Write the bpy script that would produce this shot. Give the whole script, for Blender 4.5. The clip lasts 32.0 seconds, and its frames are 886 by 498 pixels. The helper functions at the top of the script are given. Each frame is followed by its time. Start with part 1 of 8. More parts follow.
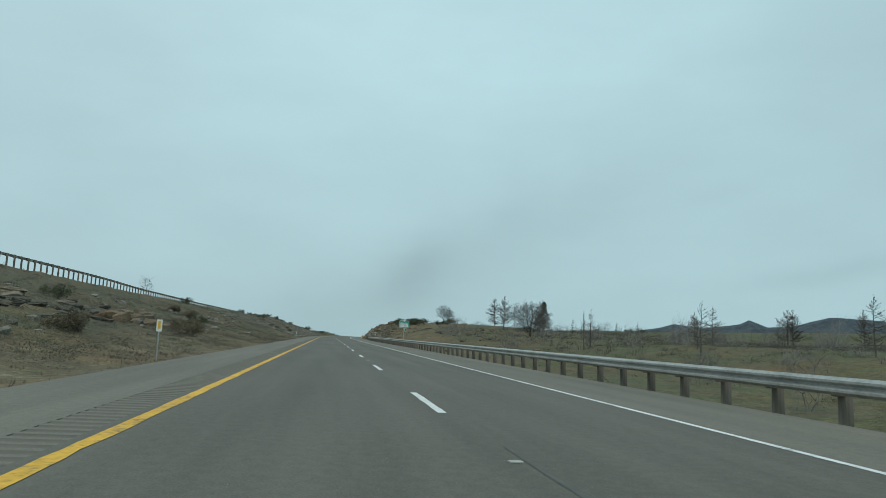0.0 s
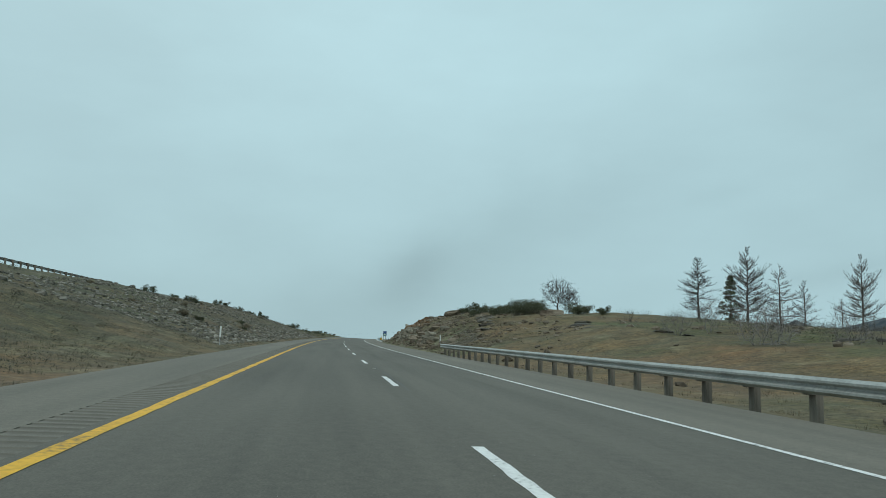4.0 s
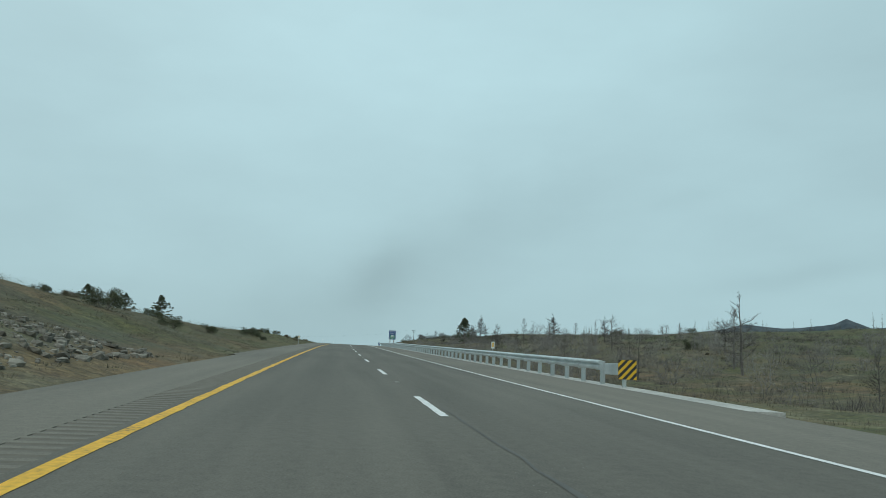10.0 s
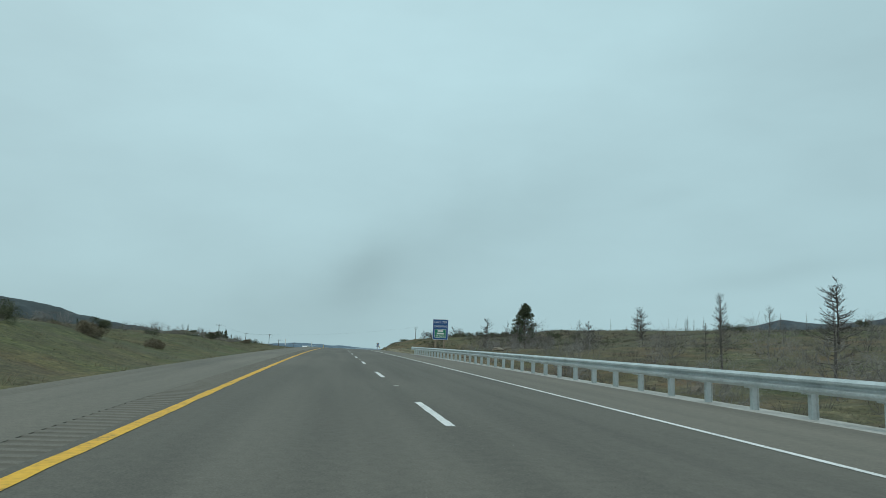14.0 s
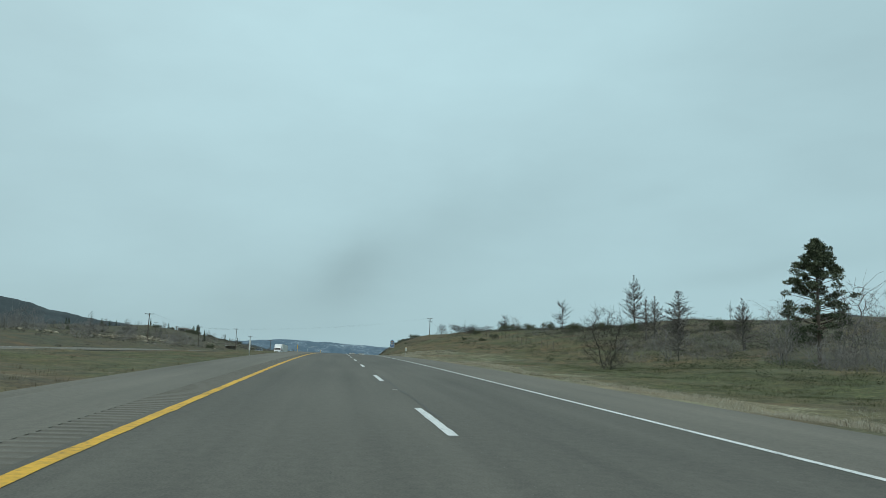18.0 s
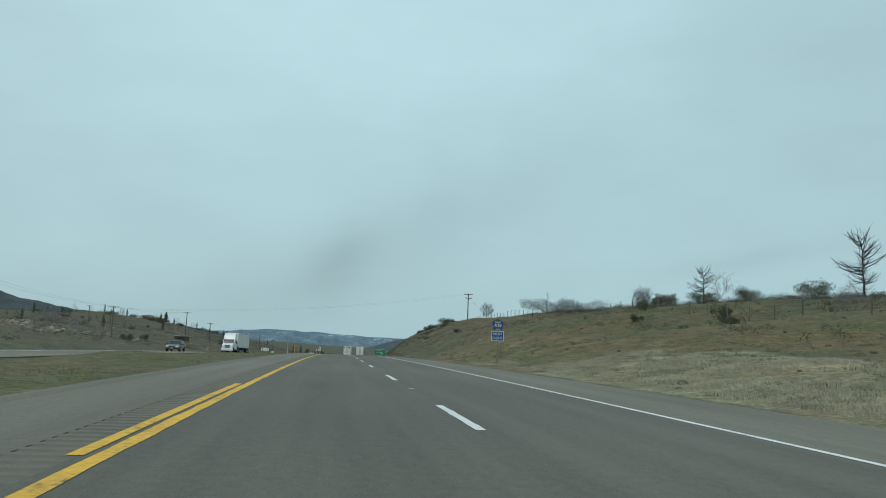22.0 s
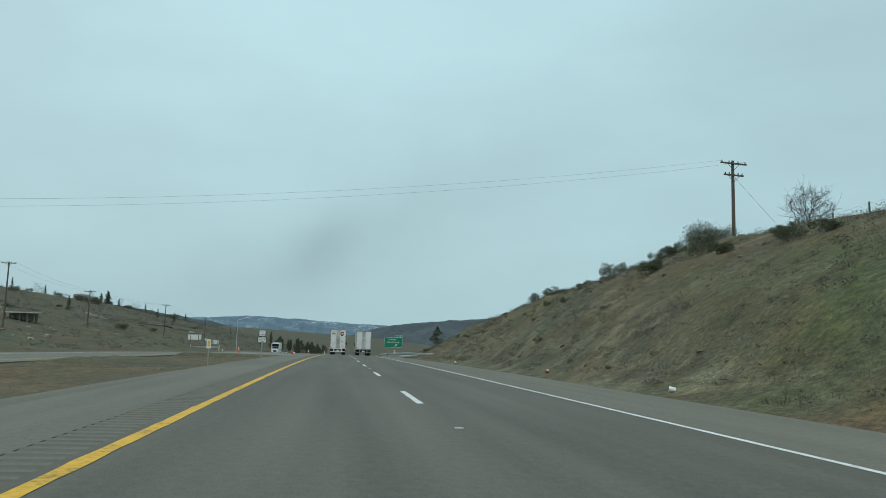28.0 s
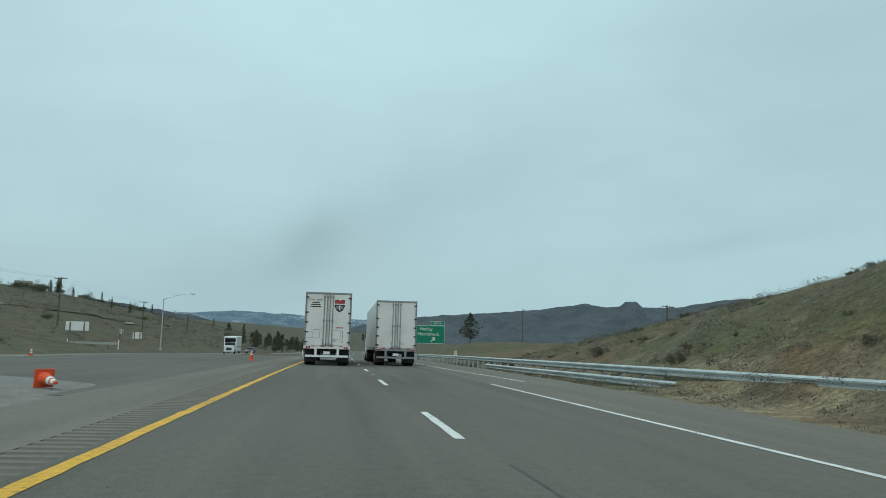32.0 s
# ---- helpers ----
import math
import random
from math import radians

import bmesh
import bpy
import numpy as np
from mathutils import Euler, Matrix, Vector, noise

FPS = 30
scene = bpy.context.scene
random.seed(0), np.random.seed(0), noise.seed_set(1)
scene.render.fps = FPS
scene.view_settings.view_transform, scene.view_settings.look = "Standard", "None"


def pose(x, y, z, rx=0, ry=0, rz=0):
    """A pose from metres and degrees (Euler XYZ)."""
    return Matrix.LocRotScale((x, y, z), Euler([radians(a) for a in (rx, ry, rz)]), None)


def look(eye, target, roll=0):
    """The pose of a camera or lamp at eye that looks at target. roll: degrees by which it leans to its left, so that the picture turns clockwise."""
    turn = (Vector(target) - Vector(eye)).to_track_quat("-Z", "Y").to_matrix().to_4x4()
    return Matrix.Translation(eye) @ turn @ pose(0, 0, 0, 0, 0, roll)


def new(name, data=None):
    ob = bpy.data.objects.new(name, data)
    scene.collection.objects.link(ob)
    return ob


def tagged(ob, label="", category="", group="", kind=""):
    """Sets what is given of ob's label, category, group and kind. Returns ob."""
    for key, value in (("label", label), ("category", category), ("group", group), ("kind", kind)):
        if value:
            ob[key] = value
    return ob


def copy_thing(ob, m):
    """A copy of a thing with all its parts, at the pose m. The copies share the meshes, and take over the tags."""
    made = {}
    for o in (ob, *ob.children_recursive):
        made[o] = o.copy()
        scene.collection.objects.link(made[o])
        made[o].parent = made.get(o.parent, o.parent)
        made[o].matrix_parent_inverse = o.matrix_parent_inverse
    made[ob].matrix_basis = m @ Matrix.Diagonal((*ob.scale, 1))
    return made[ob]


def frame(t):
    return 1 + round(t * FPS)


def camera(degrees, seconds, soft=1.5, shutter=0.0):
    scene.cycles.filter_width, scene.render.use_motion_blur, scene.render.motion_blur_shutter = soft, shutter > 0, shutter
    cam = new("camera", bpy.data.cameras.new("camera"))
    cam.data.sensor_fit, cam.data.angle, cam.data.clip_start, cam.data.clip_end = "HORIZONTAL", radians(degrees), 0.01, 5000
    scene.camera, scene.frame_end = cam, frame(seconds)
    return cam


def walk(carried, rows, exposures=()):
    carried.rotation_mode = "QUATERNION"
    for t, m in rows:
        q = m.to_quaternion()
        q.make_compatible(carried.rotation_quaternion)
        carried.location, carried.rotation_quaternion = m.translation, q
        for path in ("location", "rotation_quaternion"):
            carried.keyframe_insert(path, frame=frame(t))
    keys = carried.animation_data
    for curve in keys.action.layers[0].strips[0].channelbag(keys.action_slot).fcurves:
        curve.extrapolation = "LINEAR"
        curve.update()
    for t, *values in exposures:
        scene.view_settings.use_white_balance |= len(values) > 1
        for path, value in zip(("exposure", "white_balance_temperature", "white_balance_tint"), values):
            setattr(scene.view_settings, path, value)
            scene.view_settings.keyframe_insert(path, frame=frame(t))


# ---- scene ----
cam = camera(63.0, 32.0, 0.75, 0.03)


def held(x, y, z, yaw, pitch, lean):
    """The pose of the camera held in the car: degrees left of north, upwards, and the lean to its left."""
    return pose(x, y, z, 90 + pitch, 0, yaw) @ pose(0, 0, 0, 0, 0, lean)


PATH = [
    (0.0, -1.68, 0.00, 1.060, -8.686, 8.446, 2.300),
    (0.5, -1.65, 13.17, 1.389, -8.762, 8.487, 2.286),
    (1.0, -1.62, 26.30, 1.717, -8.813, 8.562, 2.283),
    (1.5, -1.61, 39.38, 2.044, -8.823, 8.609, 2.273),
    (2.0, -1.60, 52.42, 2.371, -8.818, 8.597, 2.237),
    (2.5, -1.59, 65.43, 2.696, -8.823, 8.583, 2.206),
    (3.0, -1.58, 78.39, 3.020, -8.819, 8.574, 2.245),
    (3.5, -1.57, 91.32, 3.343, -8.777, 8.513, 2.364),
    (5.5, -1.51, 142.65, 4.626, -8.849, 8.562, 2.236),
    (6.0, -1.46, 155.38, 4.944, -9.024, 8.603, 2.138),
    (6.5, -1.39, 168.08, 5.262, -9.261, 8.582, 2.101),
    (7.0, -1.27, 180.75, 5.578, -9.521, 8.612, 2.125),
    (7.5, -1.07, 193.37, 5.894, -9.782, 8.683, 2.163),
    (8.0, -0.81, 205.96, 6.208, -10.036, 8.703, 2.182),
    (8.5, -0.51, 218.50, 6.522, -10.260, 8.706, 2.176),
    (9.0, -0.14, 231.01, 6.834, -10.511, 8.728, 2.163),
    (9.5, 0.36, 243.47, 7.146, -10.849, 8.765, 2.172),
    (10.0, 0.91, 255.89, 7.456, -11.235, 8.775, 2.200),
    (10.5, 1.53, 268.27, 7.766, -11.558, 8.754, 2.215),
    (11.0, 2.19, 280.61, 8.075, -11.780, 8.737, 2.193),
    (11.5, 2.89, 292.93, 8.383, -11.958, 8.734, 2.120),
    (12.0, 3.62, 305.25, 8.692, -12.170, 8.748, 2.023),
    (12.5, 4.38, 317.56, 9.000, -12.342, 8.757, 1.957),
    (13.0, 5.17, 329.87, 9.308, -12.437, 8.729, 1.948),
    (13.5, 5.98, 342.16, 9.614, -12.523, 8.698, 1.964),
    (14.0, 6.82, 354.45, 9.909, -12.621, 8.703, 1.939),
    (14.5, 7.69, 366.73, 10.193, -12.742, 8.703, 1.854),
    (16.5, 11.45, 415.76, 11.211, -13.320, 8.539, 1.727),
    (17.0, 12.46, 427.99, 11.437, -13.435, 8.509, 1.801),
    (17.5, 13.52, 440.22, 11.651, -13.554, 8.475, 1.842),
    (18.0, 14.61, 452.44, 11.854, -13.693, 8.452, 1.847),
    (18.5, 15.72, 464.65, 12.045, -13.849, 8.442, 1.836),
    (19.0, 16.86, 476.85, 12.225, -13.991, 8.397, 1.824),
    (19.5, 17.98, 489.04, 12.389, -14.120, 8.249, 1.807),
    (20.0, 19.12, 501.23, 12.514, -14.242, 8.101, 1.792),
    (20.5, 20.25, 513.41, 12.613, -14.339, 8.008, 1.787),
    (21.0, 21.39, 525.55, 12.688, -14.429, 7.934, 1.784),
    (21.5, 22.53, 537.53, 12.753, -14.546, 7.833, 1.778),
    (22.0, 23.68, 549.33, 12.794, -14.683, 7.690, 1.781),
    (22.5, 24.93, 560.94, 12.811, -14.824, 7.541, 1.793),
    (23.0, 26.20, 572.37, 12.806, -14.951, 7.428, 1.791),
    (23.5, 27.50, 583.62, 12.795, -15.056, 7.342, 1.778),
    (24.0, 28.80, 594.68, 12.768, -15.146, 7.253, 1.789),
    (24.5, 30.10, 605.57, 12.724, -15.252, 7.172, 1.824),
    (25.0, 31.39, 616.29, 12.650, -15.378, 7.111, 1.848),
    (25.5, 32.68, 626.87, 12.561, -15.492, 7.084, 1.854),
    (27.5, 37.92, 667.90, 12.065, -15.932, 6.739, 1.663),
    (28.0, 39.24, 677.83, 11.910, -16.023, 6.728, 1.708),
    (28.5, 40.57, 687.65, 11.742, -16.123, 6.700, 1.732),
    (29.0, 41.92, 697.41, 11.564, -16.232, 6.636, 1.734),
    (29.5, 43.28, 707.14, 11.376, -16.335, 6.581, 1.730),
    (30.0, 44.65, 716.81, 11.178, -16.447, 6.579, 1.722),
    (30.5, 46.01, 726.45, 10.969, -16.572, 6.583, 1.688),
    (31.0, 47.38, 736.04, 10.751, -16.681, 6.531, 1.637),
    (31.5, 48.77, 745.59, 10.524, -16.774, 6.450, 1.622),
    (32.0, 50.16, 755.11, 10.286, -16.864, 6.399, 1.663),
]
walk(cam, [(t, held(*row)) for t, *row in PATH], [(0, 0.0), (20, 0.0), (28, 0.07), (32, 0.06)])

# ---- sky and light: a bright, even overcast with thin streaks of darker cloud ----
world = bpy.data.worlds.new("overcast")
scene.world = world
world.use_nodes = True
wn, wl = world.node_tree.nodes, world.node_tree.links
wn.clear()
w_out, w_bg = wn.new("ShaderNodeOutputWorld"), wn.new("ShaderNodeBackground")
w_sky = wn.new("ShaderNodeTexSky")
w_sky.sky_type, w_sky.sun_disc = "NISHITA", False
w_sky.sun_elevation, w_sky.sun_rotation = radians(48), radians(-20)
w_sky.air_density, w_sky.dust_density = 1.0, 3.0
w_co = wn.new("ShaderNodeTexCoord")
w_map = wn.new("ShaderNodeMapping")
w_map.inputs["Rotation"].default_value = (radians(18), radians(-22), radians(20))
w_map.inputs["Scale"].default_value = (1.0, 1.0, 2.6)
w_noise = wn.new("ShaderNodeTexNoise")
w_noise.inputs["Scale"].default_value, w_noise.inputs["Detail"].default_value = 1.5, 6.0
w_noise.inputs["Roughness"].default_value = 0.55
w_ramp = wn.new("ShaderNodeValToRGB")
w_ramp.color_ramp.elements[0].position, w_ramp.color_ramp.elements[0].color = 0.25, (0.362, 0.525, 0.567, 1)
w_ramp.color_ramp.elements[1].position, w_ramp.color_ramp.elements[1].color = 0.75, (0.443, 0.652, 0.70, 1)
wl.new(w_co.outputs["Generated"], w_map.inputs["Vector"])
wl.new(w_map.outputs["Vector"], w_noise.inputs["Vector"])
wl.new(w_noise.outputs["Fac"], w_ramp.inputs["Fac"])


def w_math(op, a, b=None, c=None):
    n = wn.new("ShaderNodeMath")
    n.operation = op
    for k, v in enumerate((a, b, c)):
        if isinstance(v, (int, float)):
            n.inputs[k].default_value = v
        elif v is not None:
            wl.new(v, n.inputs[k])
    return n.outputs[0]


def streak(bearing, height, slope, long, thick, ragged):
    """A soft streak of cloud: its bearing and height in degrees, the slope of its length, its length and thickness."""
    m = wn.new("ShaderNodeMapping")
    m.vector_type = "TEXTURE"
    m.inputs["Rotation"].default_value = (pose(0, 0, 0, 0, 0, -bearing) @ pose(0, 0, 0, height, 0, 0) @ pose(0, 0, 0, 0, -slope, 0)).to_euler()
    wl.new(w_co.outputs["Generated"], m.inputs["Vector"])
    sep = wn.new("ShaderNodeSeparateXYZ")
    wl.new(m.outputs["Vector"], sep.inputs["Vector"])
    nz = wn.new("ShaderNodeTexNoise")
    nz.inputs["Scale"].default_value, nz.inputs["Detail"].default_value = 7.0, 5.0
    wl.new(w_co.outputs["Generated"], nz.inputs["Vector"])
    off = w_math("MULTIPLY_ADD", nz.outputs["Fac"], ragged, -ragged / 2)
    x = w_math("DIVIDE", sep.outputs["X"], long)
    z = w_math("DIVIDE", w_math("ADD", sep.outputs["Z"], off), thick)
    r = w_math("ADD", w_math("MULTIPLY", x, x), w_math("MULTIPLY", z, z))
    body = w_math("POWER", 2.718, w_math("MULTIPLY", r, -1.0))
    return w_math("MULTIPLY", body, w_math("GREATER_THAN", sep.outputs["Y"], 0.0))


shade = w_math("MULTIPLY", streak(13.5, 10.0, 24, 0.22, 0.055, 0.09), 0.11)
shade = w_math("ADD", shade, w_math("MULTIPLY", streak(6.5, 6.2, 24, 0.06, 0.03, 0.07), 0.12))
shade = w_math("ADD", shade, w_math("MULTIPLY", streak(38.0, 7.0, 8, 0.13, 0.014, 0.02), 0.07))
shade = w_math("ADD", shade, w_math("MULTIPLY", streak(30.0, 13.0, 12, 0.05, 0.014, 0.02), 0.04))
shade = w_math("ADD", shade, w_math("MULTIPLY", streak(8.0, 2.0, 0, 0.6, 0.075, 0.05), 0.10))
lit = w_math("MULTIPLY", streak(4.0, 28.0, 0, 0.55, 0.30, 0.1), 0.24)
w_sun = w_math("ADD", w_math("SUBTRACT", 1.0, shade), lit)
w_mul = wn.new("ShaderNodeVectorMath")
w_mul.operation = "SCALE"
wl.new(w_ramp.outputs["Color"], w_mul.inputs[0])
wl.new(w_sun, w_mul.inputs["Scale"])
w_dim = wn.new("ShaderNodeVectorMath")
w_dim.operation = "SCALE"
w_dim.inputs["Scale"].default_value = 0.05
w_mix = wn.new("ShaderNodeMix")
w_mix.data_type, w_mix.inputs["Factor"].default_value = "RGBA", 0.95
wl.new(w_sky.outputs["Color"], w_dim.inputs[0])
wl.new(w_dim.outputs["Vector"], w_mix.inputs["A"])
wl.new(w_mul.outputs["Vector"], w_mix.inputs["B"])
wl.new(w_mix.outputs["Result"], w_bg.inputs["Color"])
wl.new(w_bg.outputs["Background"], w_out.inputs["Surface"])
w_bg.inputs["Strength"].default_value = 1.0
sun = new("sun", bpy.data.lights.new("sun", "SUN"))
sun.data.energy, sun.data.angle, sun.data.color = 1.15, radians(25), (1.0, 0.97, 0.92)
sun.matrix_world = look((-40, -60, 110), (0, 0, 0))


# ---- the line of the road: s metres along the lane line, u metres to its right ----
SA, SB, STEP = -3200.0, 4400.0, 2.0
STATION = np.arange(SA, SB + STEP, STEP)
BEND = np.interp(STATION, [-3200, 120, 170, 255, 290, 900, 1000, 4400], [0, 0, 1 / 2400, 1 / 2400, 1 / 5200, 1 / 5200, 0, 0])
HEAD = np.concatenate(([0], np.cumsum((BEND[1:] + BEND[:-1]) / 2 * STEP)))
HEAD -= np.interp(0, STATION, HEAD)
GRADE = np.interp(STATION, [-3200, -900, -500, 335, 480, 577, 685, 764, 900, 1150, 1500, 4400],
                  [0, 0, 0.025, 0.025, 0.014, -0.002, -0.017, -0.026, -0.036, -0.03, 0, 0])


def summed(rate):
    line = np.concatenate(([0], np.cumsum((rate[1:] + rate[:-1]) / 2 * STEP)))
    return line - np.interp(0, STATION, line)


EAST, NORTH, RISE = summed(np.sin(HEAD)), summed(np.cos(HEAD)), summed(GRADE)


def heading(s):
    return float(np.interp(s, STATION, HEAD))


def road_z(s):
    return float(np.interp(s, STATION, RISE))


def spot(s, u, z=0.0):
    """The place at station s, u metres right of the lane line, z metres above the road's own height there."""
    a = heading(s)
    return (float(np.interp(s, STATION, EAST)) + u * math.cos(a), float(np.interp(s, STATION, NORTH)) - u * math.sin(a), road_z(s) + z)


# ---- materials ----
def material(name, tones, scale=1.0, rough=0.9, metal=0.0, bump=0.0, bump_scale=None, fine=0.35, spread=0.16, streak=(1, 1, 1), island=0.0, per_object=0.0):
    """A mottled surface: colours from dark to light over noise of about 1/scale metres, a finer grain over it, and relief."""
    m = bpy.data.materials.new(name)
    m.use_nodes = True
    n, l = m.node_tree.nodes, m.node_tree.links
    b = n["Principled BSDF"]
    b.inputs["Roughness"].default_value, b.inputs["Metallic"].default_value = rough, metal
    co = n.new("ShaderNodeTexCoord")
    mp = n.new("ShaderNodeMapping")
    mp.inputs["Scale"].default_value = streak
    l.new(co.outputs["Object"], mp.inputs["Vector"])
    big, small = n.new("ShaderNodeTexNoise"), n.new("ShaderNodeTexNoise")
    for node, k, detail in ((big, scale, 5), (small, scale * 11, 6)):
        node.inputs["Scale"].default_value, node.inputs["Detail"].default_value = k, detail
        l.new(mp.outputs["Vector"], node.inputs["Vector"])
    mix = n.new("ShaderNodeMath")
    mix.operation = "MULTIPLY_ADD"
    mix.inputs[1].default_value = fine
    off = n.new("ShaderNodeMath")
    off.operation = "MULTIPLY_ADD"
    off.inputs[1].default_value, off.inputs[2].default_value = 1 - fine, 0.0
    l.new(big.outputs["Fac"], off.inputs[0])
    l.new(small.outputs["Fac"], mix.inputs[0])
    l.new(off.outputs[0], mix.inputs[2])
    value = mix.outputs[0]
    if island or per_object:
        src = n.new("ShaderNodeNewGeometry").outputs["Random Per Island"] if island else n.new("ShaderNodeObjectInfo").outputs["Random"]
        k = n.new("ShaderNodeMath")
        k.operation = "MULTIPLY_ADD"
        k.inputs[1].default_value = island or per_object
        sub = n.new("ShaderNodeMath")
        sub.operation, sub.inputs[1].default_value = "SUBTRACT", (island or per_object) / 2
        l.new(value, sub.inputs[0])
        l.new(src, k.inputs[0])
        l.new(sub.outputs[0], k.inputs[2])
        value = k.outputs[0]
    ramp = n.new("ShaderNodeValToRGB")
    e = ramp.color_ramp.elements
    while len(e) < len(tones):
        e.new(0.5)
    for i, tone in enumerate(tones):
        e[i].position = 0.5 - spread + 2 * spread * i / (len(tones) - 1)
        e[i].color = (*tone, 1)
    l.new(value, ramp.inputs["Fac"])
    l.new(ramp.outputs["Color"], b.inputs["Base Color"])
    if bump:
        bn = n.new("ShaderNodeBump")
        bn.inputs["Strength"].default_value, bn.inputs["Distance"].default_value = 0.6, bump
        rel = n.new("ShaderNodeTexNoise")
        rel.inputs["Scale"].default_value, rel.inputs["Detail"].default_value = bump_scale or scale * 8, 6
        l.new(mp.outputs["Vector"], rel.inputs["Vector"])
        l.new(rel.outputs["Fac"], bn.inputs["Height"])
        l.new(bn.outputs["Normal"], b.inputs["Normal"])
    return m


def plain(name, tone, rough=0.6, metal=0.0, wear=0.12):
    """A painted or smooth surface with slight unevenness."""
    lo, hi = [c * (1 - wear) for c in tone], [min(1, c * (1 + wear)) for c in tone]
    return material(name, (lo, tone, hi), 3.0, rough, metal, fine=0.5, spread=0.2)


def paving(name, tone, worn):
    """Old asphalt, by its own lengthwise coordinates: drawn-out wheel wear, patches, and light and dark aggregate."""
    m = bpy.data.materials.new(name)
    m.use_nodes = True
    n, l = m.node_tree.nodes, m.node_tree.links
    b = n["Principled BSDF"]
    b.inputs["Roughness"].default_value = 0.88
    co = n.new("ShaderNodeTexCoord")
    total = None
    for scale, stretch, detail, weight in ((1.3, 0.035, 3, 0.34 * worn), (0.16, 0.5, 4, 0.26 * worn), (9.0, 0.8, 3, 0.22), (46.0, 1.0, 2, 0.42)):
        mp = n.new("ShaderNodeMapping")
        mp.inputs["Scale"].default_value = (1, stretch, 1)
        l.new(co.outputs["UV"], mp.inputs["Vector"])
        ns = n.new("ShaderNodeTexNoise")
        ns.inputs["Scale"].default_value, ns.inputs["Detail"].default_value = scale, detail
        l.new(mp.outputs["Vector"], ns.inputs["Vector"])
        k = n.new("ShaderNodeMath")
        k.operation = "MULTIPLY_ADD"
        k.inputs[1].default_value, k.inputs[2].default_value = weight * 2, -weight
        l.new(ns.outputs["Fac"], k.inputs[0])
        if total is None:
            total = k.outputs[0]
        else:
            add = n.new("ShaderNodeMath")
            l.new(total, add.inputs[0])
            l.new(k.outputs[0], add.inputs[1])
            total = add.outputs[0]
        grain = ns
    ramp = n.new("ShaderNodeMapRange")
    ramp.inputs["From Min"].default_value, ramp.inputs["From Max"].default_value = -0.5, 0.5
    ramp.inputs["To Min"].default_value, ramp.inputs["To Max"].default_value = 0.4, 1.6
    l.new(total, ramp.inputs["Value"])
    mul = n.new("ShaderNodeVectorMath")
    mul.operation = "SCALE"
    mul.inputs[0].default_value = tone
    l.new(ramp.outputs["Result"], mul.inputs["Scale"])
    l.new(mul.outputs["Vector"], b.inputs["Base Color"])
    bn = n.new("ShaderNodeBump")
    bn.inputs["Strength"].default_value, bn.inputs["Distance"].default_value = 0.5, 0.006
    l.new(grain.outputs["Fac"], bn.inputs["Height"])
    l.new(bn.outputs["Normal"], b.inputs["Normal"])
    return m


ASPHALT = paving("asphalt", (0.116, 0.107, 0.087), 1.0)
SHOULDER = paving("shoulder_asphalt", (0.158, 0.143, 0.115), 0.8)
GROOVE = material("groove_asphalt", ((0.105, 0.095, 0.077), (0.13, 0.118, 0.096), (0.15, 0.136, 0.111)), 0.8, 0.95, fine=0.5)
TAR = material("tar", ((0.06, 0.057, 0.05), (0.082, 0.078, 0.068), (0.10, 0.096, 0.084)), 0.8, 0.7, fine=0.5)
YELLOW = material("yellow_paint", ((0.16, 0.12, 0.06), (0.62, 0.34, 0.03), (0.78, 0.43, 0.03), (0.82, 0.48, 0.04)), 1.3, 0.7, fine=0.6, spread=0.19)
WHITE = material("white_paint", ((0.16, 0.16, 0.15), (0.66, 0.66, 0.64), (0.78, 0.78, 0.76), (0.83, 0.83, 0.81)), 1.5, 0.7, fine=0.6, spread=0.19)
GALVANISED = material("galvanised_steel", ((0.42, 0.46, 0.46), (0.55, 0.59, 0.59), (0.64, 0.68, 0.68)), 1.6, 0.45, 0.55, fine=0.4, streak=(1, 1, 1))
OLD_STEEL = material("weathered_steel", ((0.26, 0.265, 0.25), (0.37, 0.375, 0.355), (0.46, 0.46, 0.44)), 1.2, 0.55, 0.35, fine=0.5)
POST_WOOD = material("weathered_post_wood", ((0.10, 0.085, 0.068), (0.16, 0.14, 0.115), (0.22, 0.195, 0.16)), 4, 0.9, bump=0.01, streak=(3, 3, 0.4), per_object=0.2)
SIGN_POST = material("sign_post_wood", ((0.17, 0.13, 0.09), (0.24, 0.19, 0.14), (0.30, 0.25, 0.19)), 4, 0.9, bump=0.006, streak=(3, 3, 0.4))
ROCK = material("basalt_rock", ((0.075, 0.057, 0.04), (0.15, 0.118, 0.083), (0.21, 0.175, 0.13), (0.28, 0.24, 0.185)), 0.9, 0.95, bump=0.08, bump_scale=5, fine=0.5, per_object=0.2, streak=(1, 1, 2.2))
BLOCK_ROCK = material("grey_block_rock", ((0.085, 0.076, 0.055), (0.155, 0.14, 0.105), (0.22, 0.202, 0.153), (0.31, 0.29, 0.23)), 0.8, 0.95, bump=0.06, bump_scale=4, fine=0.5, per_object=0.25)
RUST_ROCK = material("rusty_block_rock", ((0.10, 0.06, 0.032), (0.165, 0.105, 0.058), (0.205, 0.15, 0.095), (0.24, 0.19, 0.135)), 0.7, 0.95, bump=0.06, bump_scale=4, fine=0.5, per_object=0.25)
LOOSE_ROCK = material("brown_rubble", ((0.075, 0.06, 0.042), (0.14, 0.112, 0.08), (0.23, 0.195, 0.148)), 1.0, 0.95, bump=0.04, bump_scale=6, fine=0.45, island=0.3)
